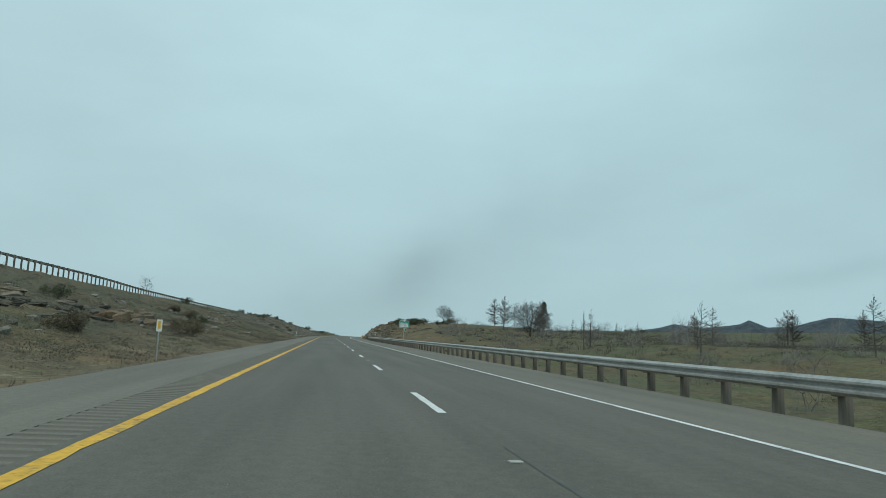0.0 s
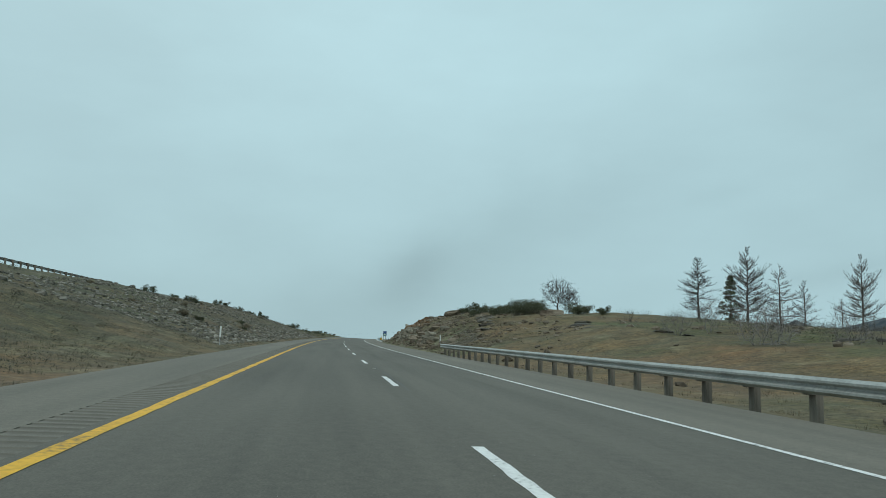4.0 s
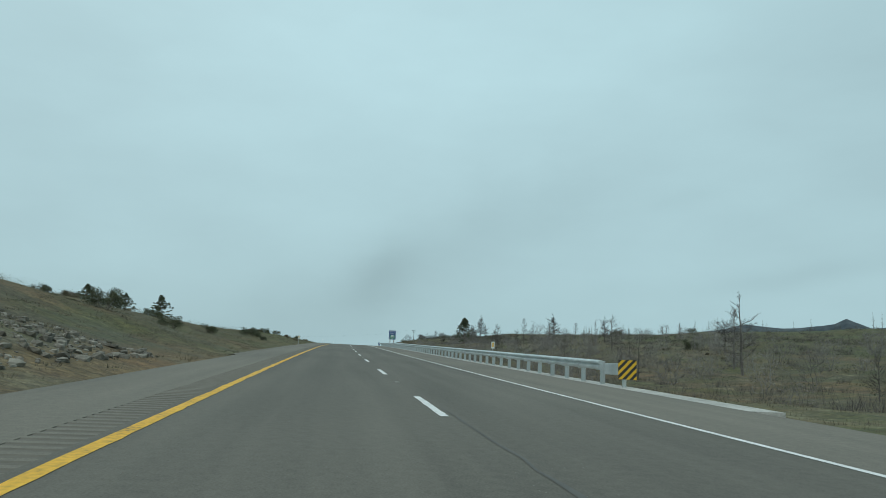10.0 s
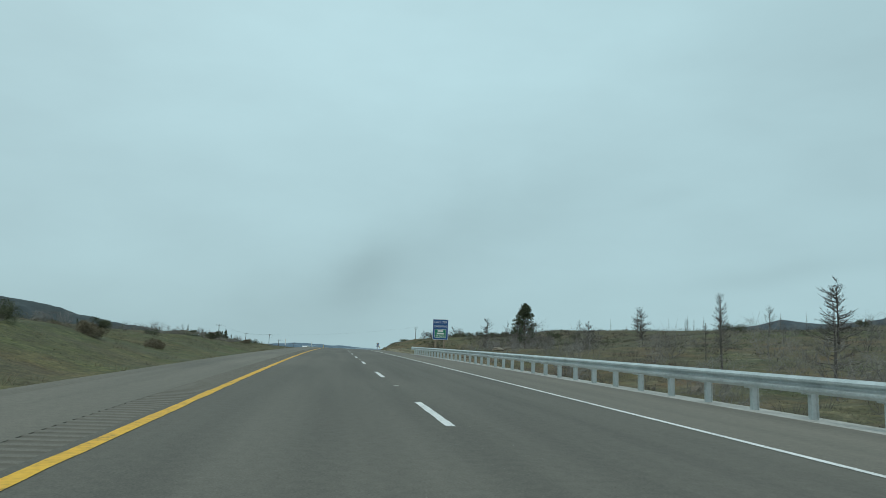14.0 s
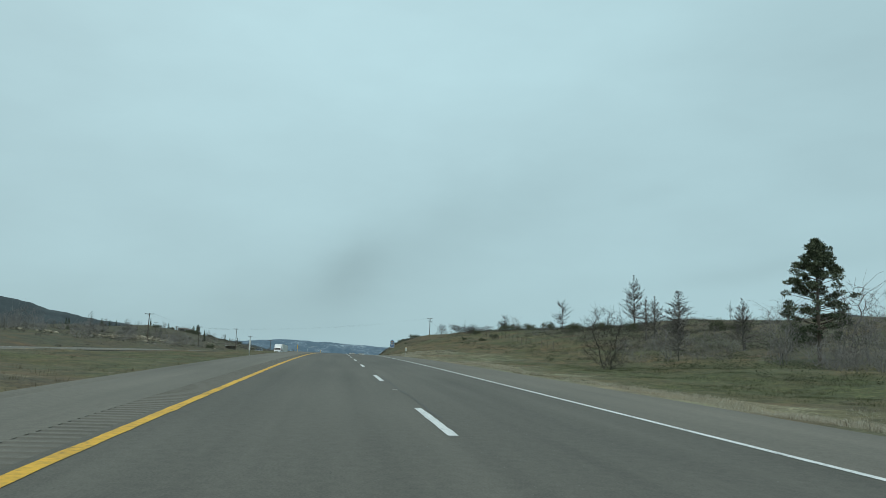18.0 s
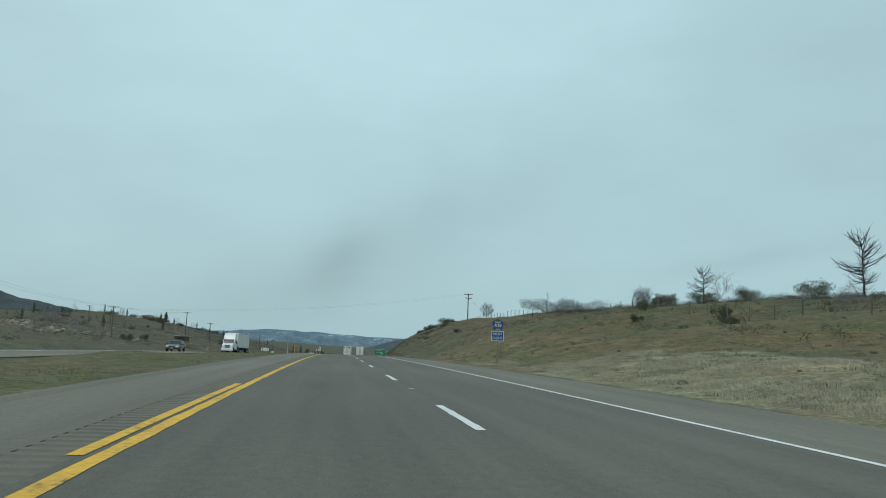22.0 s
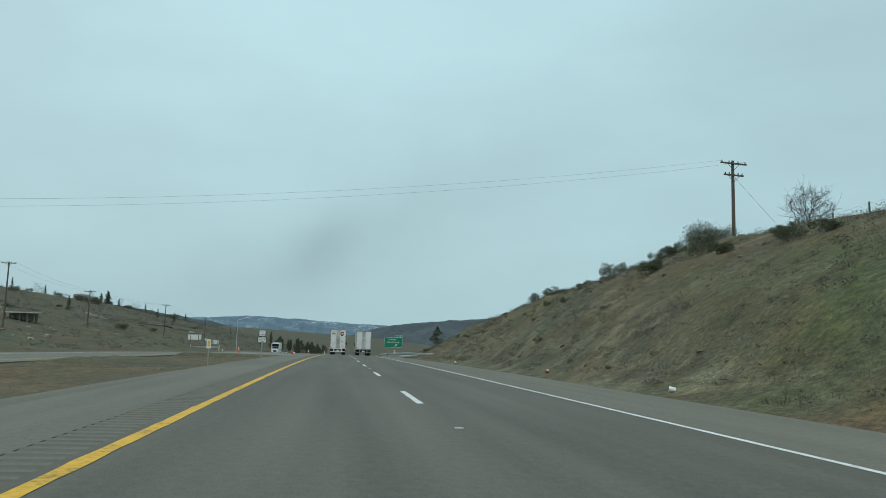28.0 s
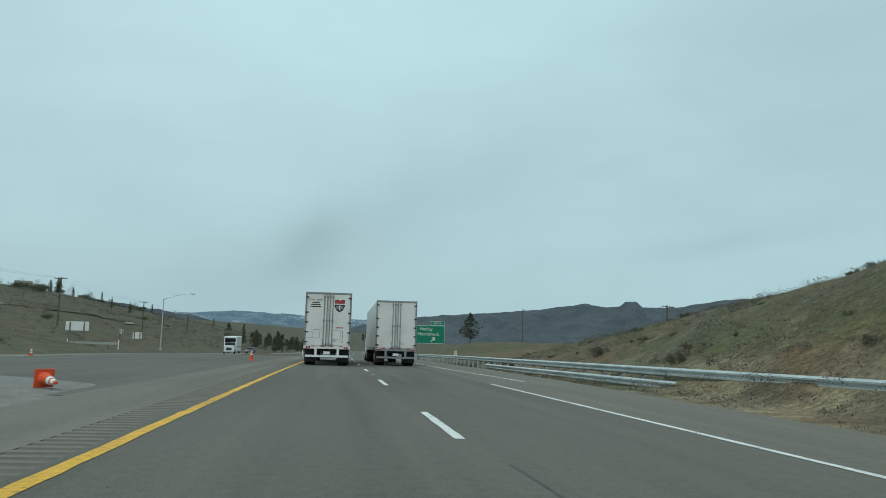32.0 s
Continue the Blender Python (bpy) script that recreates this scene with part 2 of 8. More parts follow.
GREY_ROCK = material("grey_rubble", ((0.09, 0.082, 0.066), (0.165, 0.153, 0.126), (0.29, 0.27, 0.225)), 1.0, 0.95, bump=0.04, bump_scale=6, fine=0.45, island=0.3)
BRUSH = material("brown_brush", ((0.08, 0.072, 0.052), (0.135, 0.122, 0.088), (0.20, 0.18, 0.135)), 1.2, 0.95, island=0.4)
FAR_BRUSH = material("dark_far_brush", ((0.05, 0.046, 0.034), (0.082, 0.075, 0.055), (0.125, 0.114, 0.086)), 1.2, 0.95, island=0.4)
BARK = material("oak_bark", ((0.035, 0.03, 0.026), (0.06, 0.053, 0.046), (0.10, 0.09, 0.08)), 2, 0.95, bump=0.015, streak=(3, 3, 0.6), per_object=0.1)
SNAG = material("grey_dead_wood", ((0.07, 0.062, 0.056), (0.115, 0.103, 0.094), (0.18, 0.165, 0.15)), 2, 0.95, bump=0.01, streak=(3, 3, 0.6), per_object=0.15)
TWIG = material("pale_grey_twigs", ((0.13, 0.12, 0.112), (0.20, 0.188, 0.176), (0.29, 0.275, 0.26)), 2, 0.95, per_object=0.2)
PINE = material("pine_needles", ((0.04, 0.054, 0.029), (0.078, 0.097, 0.052), (0.125, 0.143, 0.084)), 1.5, 0.85, island=0.3)
SHRUB = material("brush_leaves", ((0.045, 0.055, 0.028), (0.082, 0.092, 0.05), (0.13, 0.136, 0.084)), 1.5, 0.9, island=0.35)
TUSSOCK = material("tussock_grass", ((0.085, 0.073, 0.052), (0.14, 0.124, 0.09), (0.21, 0.188, 0.14)), 1.2, 0.95, bump=0.06, bump_scale=9, fine=0.6, island=0.25)
GREY_BRUSH = material("grey_brush", ((0.068, 0.064, 0.052), (0.115, 0.108, 0.088), (0.175, 0.165, 0.135)), 1.2, 0.95, island=0.4)
SAGE = material("sage_leaves", ((0.08, 0.08, 0.055), (0.14, 0.136, 0.095), (0.21, 0.20, 0.145)), 1.5, 0.95, island=0.35)
STRAW = material("pale_straw", ((0.31, 0.28, 0.21), (0.42, 0.385, 0.30), (0.54, 0.50, 0.40)), 1.5, 0.95, island=0.35)
DRY = material("dry_grass", ((0.10, 0.083, 0.052), (0.165, 0.138, 0.09), (0.26, 0.225, 0.155)), 1.5, 0.95, island=0.35)
GREEN = material("green_grass", ((0.05, 0.06, 0.026), (0.078, 0.088, 0.04), (0.125, 0.13, 0.066)), 1.5, 0.95, island=0.35)
GRAVEL = material("gravel", ((0.13, 0.126, 0.112), (0.205, 0.198, 0.178), (0.29, 0.282, 0.258)), 2.5, 0.95, bump=0.03, bump_scale=22, fine=0.65)
TRACK = material("track_dirt", ((0.17, 0.15, 0.12), (0.24, 0.215, 0.175), (0.31, 0.28, 0.235)), 0.5, 0.95, bump=0.05, bump_scale=3, fine=0.5)
PALE = material("pale_concrete", ((0.26, 0.255, 0.23), (0.42, 0.41, 0.38), (0.55, 0.54, 0.5)), 0.9, 0.9, bump=0.03, bump_scale=9, fine=0.5)
RUBBER = plain("rubber", (0.02, 0.02, 0.02), 0.8)
CHROME = plain("dull_metal", (0.45, 0.46, 0.47), 0.35, 0.8)
VAN_WHITE = material("trailer_white", ((0.56, 0.56, 0.53), (0.70, 0.70, 0.67), (0.76, 0.76, 0.73)), 0.7, 0.45, fine=0.3, spread=0.2)


def ground_material():
    """Dry rangeland: brown soil, straw grass, green patches and grey gravel in drifts, with clods and tufts in the relief."""
    m = material("rangeland", ((0.065, 0.052, 0.036), (0.11, 0.09, 0.062), (0.145, 0.124, 0.088), (0.205, 0.18, 0.13)), 0.22, 0.98, bump=0.16, bump_scale=2.6, fine=0.6, spread=0.15)
    n, l = m.node_tree.nodes, m.node_tree.links
    b = n["Principled BSDF"]
    base = b.inputs["Base Color"].links[0].from_socket
    at = n.new("ShaderNodeAttribute")
    at.attribute_name = "cover"
    split = n.new("ShaderNodeSeparateColor")
    l.new(at.outputs["Color"], split.inputs["Color"])
    co = n.new("ShaderNodeTexCoord")

    def layer(base, channel, scale, tones, soft):
        ns = n.new("ShaderNodeTexNoise")
        ns.inputs["Scale"].default_value, ns.inputs["Detail"].default_value, ns.inputs["Roughness"].default_value = scale, 8, 0.62
        l.new(co.outputs["Object"], ns.inputs["Vector"])
        add = n.new("ShaderNodeMath")
        add.operation = "ADD"
        l.new(ns.outputs["Fac"], add.inputs[0])
        l.new(split.outputs[channel] if isinstance(channel, str) else channel, add.inputs[1])
        edge = n.new("ShaderNodeMapRange")
        edge.inputs["From Min"].default_value, edge.inputs["From Max"].default_value = 1.0 - soft, 1.0 + soft
        l.new(add.outputs[0], edge.inputs["Value"])
        fine = n.new("ShaderNodeTexNoise")
        fine.inputs["Scale"].default_value, fine.inputs["Detail"].default_value = scale * 14, 5
        l.new(co.outputs["Object"], fine.inputs["Vector"])
        ramp = n.new("ShaderNodeValToRGB")
        ramp.color_ramp.elements[0].position, ramp.color_ramp.elements[1].position = 0.33, 0.68
        ramp.color_ramp.elements[0].color, ramp.color_ramp.elements[1].color = (*tones[0], 1), (*tones[1], 1)
        l.new(fine.outputs["Fac"], ramp.inputs["Fac"])
        mix = n.new("ShaderNodeMix")
        mix.data_type = "RGBA"
        l.new(edge.outputs["Result"], mix.inputs["Factor"])
        l.new(base, mix.inputs["A"])
        l.new(ramp.outputs["Color"], mix.inputs["B"])
        return mix.outputs["Result"]

    base = layer(base, "Green", 0.16, ((0.042, 0.054, 0.022), (0.105, 0.112, 0.052)), 0.14)
    base = layer(base, "Red", 0.3, ((0.095, 0.072, 0.05), (0.175, 0.14, 0.10)), 0.12)
    base = layer(base, at.outputs["Alpha"], 0.35, ((0.10, 0.092, 0.072), (0.215, 0.20, 0.162)), 0.12)
    base = layer(base, "Blue", 0.12, ((0.046, 0.045, 0.03), (0.11, 0.10, 0.069)), 0.14)
    tint = n.new("ShaderNodeAttribute")
    tint.attribute_name = "tint"
    hue = n.new("ShaderNodeSeparateColor")
    l.new(tint.outputs["Color"], hue.inputs["Color"])
    base = layer(base, hue.outputs["Blue"], 0.45, ((0.052, 0.047, 0.034), (0.108, 0.098, 0.071)), 0.16)
    base = layer(base, hue.outputs["Red"], 0.24, ((0.105, 0.066, 0.034), (0.215, 0.142, 0.078)), 0.17)
    base = layer(base, hue.outputs["Green"], 0.2, ((0.05, 0.058, 0.022), (0.105, 0.112, 0.05)), 0.16)
    base = layer(base, tint.outputs["Alpha"], 0.5, ((0.16, 0.145, 0.105), (0.32, 0.295, 0.225)), 0.16)
    # drifts of rust and olive, and dark and light specks of clods, litter and tufts
    for scale, detail, hard, lo, hi in ((0.07, 4, 0.14, (1.12, 0.98, 0.82), (0.92, 1.03, 0.86)), (0.9, 9, 0.17, (0.66, 0.66, 0.66), (1.34, 1.32, 1.29)), (6.5, 5, 0.17, (0.6, 0.6, 0.6), (1.4, 1.39, 1.36)), (24.0, 4, 0.17, (0.68, 0.68, 0.68), (1.32, 1.31, 1.29))):
        ns = n.new("ShaderNodeTexNoise")
        ns.inputs["Scale"].default_value, ns.inputs["Detail"].default_value, ns.inputs["Roughness"].default_value = scale, detail, 0.68
        l.new(co.outputs["Object"], ns.inputs["Vector"])
        ramp = n.new("ShaderNodeValToRGB")
        ramp.color_ramp.elements[0].position, ramp.color_ramp.elements[1].position = 0.5 - hard, 0.5 + hard
        ramp.color_ramp.elements[0].color, ramp.color_ramp.elements[1].color = (*lo, 1), (*hi, 1)
        l.new(ns.outputs["Fac"], ramp.inputs["Fac"])
        mul = n.new("ShaderNodeVectorMath")
        mul.operation = "MULTIPLY"
        l.new(base, mul.inputs[0])
        l.new(ramp.outputs["Color"], mul.inputs[1])
        base = mul.outputs["Vector"]
    l.new(base, b.inputs["Base Color"])
    return m


GROUND = ground_material()


# ---- mesh helpers ----
def mesh_of(name, bm, mat, smooth=False):
    me = bpy.data.meshes.new(name)
    bm.to_mesh(me)
    bm.free()
    for m in mat if isinstance(mat, (list, tuple)) else (mat,):
        me.materials.append(m)
    if smooth:
        me.polygons.foreach_set("use_smooth", [True] * len(me.polygons))
    return me


def lay_uv(me, coords):
    """Gives each corner of a strip its offset and its station as texture coordinates."""
    idx = np.empty(len(me.loops), np.int32)
    me.loops.foreach_get("vertex_index", idx)
    me.uv_layers.new(name="UVMap").data.foreach_set("uv", np.asarray(coords, np.float32)[idx].ravel())
    return me


def raw(name, verts, faces, mat, smooth=False):
    me = bpy.data.meshes.new(name)
    me.from_pydata(verts, [], faces)
    me.materials.append(mat)
    if smooth:
        me.polygons.foreach_set("use_smooth", [True] * len(me.polygons))
    me.update()
    return me


def part(name, data, mat, parent, label=""):
    me = data if isinstance(data, bpy.types.Mesh) else mesh_of(name, data, mat)
    ob = new(name, me)
    ob.parent = parent
    return tagged(ob, label)


def box(bm, x0, x1, y0, y1, z0, z1, bevel=0.0):
    geo = bmesh.ops.create_cube(bm, size=1)
    bmesh.ops.transform(bm, matrix=Matrix.Translation(((x0 + x1) / 2, (y0 + y1) / 2, (z0 + z1) / 2)) @ Matrix.Diagonal((x1 - x0, y1 - y0, z1 - z0, 1)), verts=geo["verts"])
    if bevel:
        edges = list({e for v in geo["verts"] for e in v.link_edges})
        bmesh.ops.bevel(bm, geom=edges, offset=bevel, segments=2, affect="EDGES", profile=0.6)
    return bm


def solid(*args, bevel=0.0):
    return box(bmesh.new(), *args, bevel=bevel)


def tube(bm, a, b, r0, r1, n=6):
    """A tapered round bar from a to b, with closed ends."""
    a, b = Vector(a), Vector(b)
    q = (b - a).to_track_quat("Z", "Y").to_matrix()
    rings = []
    for c, r in ((a, r0), (b, r1)):
        rings.append([bm.verts.new(c + q @ Vector((r * math.cos(6.28318 * i / n), r * math.sin(6.28318 * i / n), 0))) for i in range(n)])
    for i in range(n):
        bm.faces.new((rings[0][i], rings[0][(i + 1) % n], rings[1][(i + 1) % n], rings[1][i]))
    bm.faces.new(rings[0][::-1])
    bm.faces.new(rings[1])
    return bm


def bar(a, b, r0, r1, n=8):
    return tube(bmesh.new(), a, b, r0, r1, n)


def anchor(name, s, u, z, turn=0.0):
    """An Empty at the foot of a thing: its y axis runs along the road, its x axis to the right of it."""
    e = new(name)
    e.empty_display_size = 0.2
    x, y, zz = spot(s, u, z)
    e.matrix_world = pose(x, y, zz, 0, 0, -math.degrees(heading(s)) + turn)
    return e


def laid(s, u, z):
    """A pose on the road's surface that follows its grade."""
    x, y, zz = spot(s, u, z)
    return pose(x, y, zz, math.degrees(math.atan(float(np.interp(s, STATION, GRADE)))), 0, -math.degrees(heading(s)))


def along(s, u, z, turn=0.0):
    x, y, zz = spot(s, u, z)
    return pose(x, y, zz, 0, 0, -math.degrees(heading(s)) + turn)


# ---- the ground: one sheet from the roadside to the horizon ----
# Cross-sections: heights over the road, at offsets u, for stations s.
U_LEFT = [-6.2, -6.8, -8.2, -12, -18, -24, -36, -42, -80, -200, -600, -4000]
LEFT = {
    -3200: [-0.06, -0.2, 0.0, 0.6, 1.6, 3.0, 4.0, 4.0, 5, 10, 30, 120],
    -60: [-0.06, -0.12, -0.1, 0.4, 1.8, 3.3, 7.0, 7.1, 8, 12, 30, 120],
    110: [-0.06, -0.12, -0.1, 0.4, 1.8, 3.3, 7.0, 7.1, 8, 12, 30, 120],
    150: [-0.06, -0.12, 0.0, 0.8, 2.6, 4.4, 6.6, 7.1, 8, 12, 30, 120],
    210: [-0.06, -0.12, 0.2, 1.3, 3.4, 5.0, 6.4, 7.1, 8.5, 12, 30, 120],
    265: [-0.06, -0.12, 0.2, 1.4, 3.6, 5.2, 6.2, 6.8, 8, 12, 30, 120],
    304: [-0.06, -0.12, 0.1, 1.0, 2.8, 4.0, 5.0, 5.6, 7, 10, 30, 120],
    335: [-0.06, -0.12, 0.0, 0.7, 2.0, 3.0, 4.4, 5.0, 6.6, 9, 30, 120],
    383: [-0.06, -0.12, 0.0, 0.9, 1.5, 1.8, 2.3, 2.8, 5.5, 8, 12, 0],
    420: [-0.06, -0.12, -0.1, 0.7, 1.2, 1.3, 1.4, 1.8, 6, 8, 12, 0],
    465: [-0.06, -0.15, -0.2, 0.0, 0.1, 0.0, 0.2, 1.2, 6.8, 9, 12, 0],
    540: [-0.06, -0.15, -0.3, -0.3, -0.3, -0.3, -0.3, 0.0, 4.4, 12, 12, 0],
    640: [-0.06, -0.15, -0.3, -0.3, -0.3, -0.3, -0.2, 0.3, 3.6, 10, 12, 0],
    745: [-0.06, -0.1, -0.15, -0.2, -0.2, -0.2, 0.0, 0.6, 5.6, 12, 12, 0],
    860: [-0.06, -0.1, -0.15, -0.2, -0.2, -0.2, 0.3, 1.2, 8.6, 15, 12, 0],
    925: [-0.06, -0.1, -0.2, -0.2, -0.2, -0.1, 0.5, 1.4, 9.6, 18.5, 12, 0],
    1000: [-0.06, -0.1, -0.2, -0.2, -0.2, -0.1, 0.6, 1.6, 10.6, 25, 12, 0],
    1121: [-0.06, -0.1, -0.2, 0, 0, 0, 0.6, 1.6, 11, 33, 12, 0],
    1283: [-0.06, -0.1, -0.2, 0, 0, 0, 0.6, 1.6, 9.6, 34.5, 12, 0],
    1390: [-0.06, -0.1, -0.2, 0, 0, 0, 0.6, 1.6, 8.6, 30, 12, 0],
    1500: [-0.06, -0.12, -0.2, 0, 0, 0, 1, 1.5, 8, 23, 8, 0],
    4400: [-0.06, -0.12, -0.2, 0, 0, 0, 1, 1, 2, 6, 8, 0],
}
U_RIGHT = [6.7, 7.4, 9, 12, 16, 20, 28, 40, 70, 130, 250, 600, 4000]
RIGHT = {
    -3200: [-0.12, -0.3, -1, -2, -3, -3, -3, -3, -2, 0, 4, 16, 90],
    -60: [-0.12, -0.2, -0.8, -2.0, -2.6, -2.8, -2.2, -1.0, 0.5, 2, 4, 14, 90],
    30: [-0.12, -0.2, -0.7, -1.7, -2.0, -2.0, -1.5, -0.4, 1.2, 2.4, 4, 14, 90],
    95: [-0.12, -0.2, -0.4, -0.6, -0.2, 0.2, 1.0, 1.8, 2.4, 2.6, 4, 14, 90],
    140: [-0.12, -0.2, -0.2, 0.0, 0.6, 1.2, 1.9, 2.0, 2.4, 2.4, 4, 14, 90],
    165: [-0.12, -0.2, 0.2, 1.2, 2.2, 3.0, 3.4, 3.2, 2.8, 2.4, 4, 14, 90],
    185: [-0.12, -0.15, 0.5, 2.4, 3.8, 4.6, 5.0, 4.4, 3.2, 3, 5, 14, 90],
    205: [-0.12, -0.15, 0.9, 3.6, 4.6, 5.2, 5.4, 4.6, 3.4, 3, 5, 14, 90],
    225: [-0.12, -0.15, 1.0, 3.5, 4.2, 4.4, 4.2, 3.6, 3.0, 3, 5, 14, 90],
    240: [-0.12, -0.15, 0.7, 2.4, 2.6, 2.6, 2.4, 2.2, 2.4, 3, 5, 14, 90],
    258: [-0.12, -0.2, -0.1, 0.3, 0.4, 0.2, 0.0, 0.0, 1.4, 4, 7, 14, 90],
    300: [-0.12, -0.2, -0.5, -1.2, -1.8, -2.0, -1.6, -0.8, 1.6, 6, 10, 16, 90],
    400: [-0.12, -0.2, -0.5, -1.2, -1.6, -1.6, -1.0, 0.4, 3.6, 8.6, 12, 18, 90],
    428: [-0.12, -0.15, -0.1, 0.2, 0.5, 0.7, 0.9, 1.2, 4.4, 9, 12, 18, 90],
    452: [-0.12, -0.15, -0.2, -0.3, -0.5, -0.6, -0.5, 0.4, 4.6, 9, 12, 18, 90],
    490: [-0.12, -0.15, -0.2, -0.3, -0.4, -0.5, -0.4, 0.4, 5.2, 9.5, 12, 18, 90],
    527: [-0.12, -0.15, -0.2, -0.2, -0.2, -0.2, 0.0, 1.0, 5.4, 9.5, 12, 18, 90],
    560: [-0.12, -0.15, -0.1, 0.2, 0.5, 0.8, 1.5, 3.0, 7.4, 9.5, 12, 18, 90],
    600: [-0.12, -0.1, 0.1, 0.8, 1.6, 2.4, 3.6, 5.4, 9.2, 10, 12, 18, 90],
    630: [-0.12, -0.1, 0.2, 1.6, 3.0, 4.2, 5.7, 7.5, 9.0, 10, 12, 18, 90],
    660: [-0.12, -0.1, 0.4, 2.4, 4.1, 5.1, 6.6, 8.5, 9.8, 11, 13, 18, 90],
    690: [-0.12, -0.1, 0.5, 2.9, 5.1, 6.5, 8.0, 9.7, 10.6, 11, 13, 18, 90],
    718: [-0.12, -0.1, 0.6, 3.2, 5.8, 7.4, 9.2, 10.4, 11.0, 11, 13, 18, 90],
    750: [-0.12, -0.1, 0.4, 2.6, 5.4, 6.7, 8.3, 9.4, 9.8, 10, 12, 18, 90],
    775: [-0.12, -0.15, -0.1, 1.7, 4.2, 5.3, 6.6, 7.4, 8.0, 8, 10, 16, 90],
    790: [-0.12, -0.2, -0.25, 1.1, 3.1, 4.2, 5.8, 6.4, 6.4, 6, 8, 16, 90],
    805: [-0.12, -0.2, -0.3, 0.6, 1.7, 2.5, 4.4, 4.9, 4.8, 4, 6, 14, 90],
    822: [-0.12, -0.2, -0.3, 0.0, 0.5, 0.8, 2.4, 3.4, 3.0, -1, -10, -28, -50],
    845: [-0.12, -0.15, -0.4, -0.4, -0.3, -0.1, 0.8, 1.6, 1.2, -4, -16, -34, -60],
    930: [-0.12, -0.15, -0.5, -0.4, 0.6, 1.6, 3.4, 3.6, 2.0, -6, -20, -36, -60],
    990: [-0.12, -0.15, -0.5, -0.8, -0.8, -0.5, 0.4, 0.6, -1, -8, -22, -38, -60],
    1500: [-0.12, -0.15, -0.5, -0.6, -0.5, -0.3, 0, -1, -3, -8, -20, -36, -60],
    4400: [-0.12, -0.15, -0.5, -0.6, -0.5, -0.3, 0, -1, -3, -8, -20, -36, -60],
}
S_L, S_R = sorted(LEFT), sorted(RIGHT)
T_L, T_R = np.array([LEFT[s] for s in S_L]), np.array([RIGHT[s] for s in S_R])


def ease(knots, table, s):
    i = int(np.clip(np.searchsorted(knots, s) - 1, 0, len(knots) - 2))
    f = min(1.0, max(0.0, (s - knots[i]) / (knots[i + 1] - knots[i])))
    f = f * f * (3 - 2 * f)
    return table[i] * (1 - f) + table[i + 1] * f


def rough(s, u, away):
    """Bumps of the open ground, growing with the distance from the pavement."""
    k = min(1.0, away / 6.0)
    p = Vector((s, u, 0))
    return k * (0.55 * noise.noise(p / 17) + 0.22 * noise.noise(p / 5.3) + 0.10 * noise.noise(p / 1.9) + 0.09 * noise.noise(p / 2.6 + Vector((9, 4, 0)))) + min(1, away / 60) * 1.6 * noise.noise(p / 70)


def cross(u):
    """The pavement falls a little to the right."""
    return 0.01 * u


def land(s, u):
    """Height of the ground over the road at station s and offset u."""
    if -6.2 <= u <= 6.7:
        return -0.35
    if u < 0:
        z = float(np.interp(-u, [-v for v in U_LEFT], ease(S_L, T_L, s)))
        z += rough(s, u, -6.2 - u) * (0.35 if 760 < s < 850 and u > -19 else 1.0)
        if 770 < s < 842 and u > -18.5:
            return -0.05 - cross(u)
        if 750 < s <= 770 and u > -17:
            return -0.05 - cross(u) + 0.015 * noise.noise(Vector((s, u, 0)))
        near = opp_edge(s)
        inside = min(1.0, max(0.0, min(u - near + OPP_W + 2.2, near + 2.2 - u) / 2.0))
        return z + (opp(s) - 0.09 - z) * inside
    return float(np.interp(u, U_RIGHT, ease(S_R, T_R, s))) + rough(s, u, u - 6.9)


# the opposite carriageway: its offsets, and its height over ours
OPP_W = 12.0


def opp_edge(s):
    return float(np.interp(s, [-60, 300, 420, 500, 640, 1300], [-38, -38, -30, -23, -17.5, -17.5]))


def opp(s):
    return float(np.interp(s, [-60, 210, 265, 335, 383, 420, 465, 540, 640, 1300], [7.0, 7.0, 6.4, 4.6, 2.4, 1.2, 0.1, -0.25, -0.2, -0.2]))


def steps(*runs):
    out = []
    for a, b, d in runs:
        out += list(np.arange(a, b - 1e-6, d))
    return out + [runs[-1][1]]


S_GRID = steps((-3000, -800, 200), (-800, -200, 60), (-200, -40, 16), (-40, 870, 1.0), (870, 1100, 5), (1100, 1700, 12), (1700, 4300, 130))
U_GRID = [-u for u in steps((6.2, 14, 0.5), (14, 44, 1.0), (44, 90, 2.5), (90, 250, 10), (250, 1000, 50), (1000, 4000, 300))][::-1] + [-2.5, 0.0, 3.3] + \
    steps((6.7, 16, 0.5), (16, 44, 1.0), (44, 90, 2.5), (90, 250, 10), (250, 1000, 50), (1000, 4000, 300))


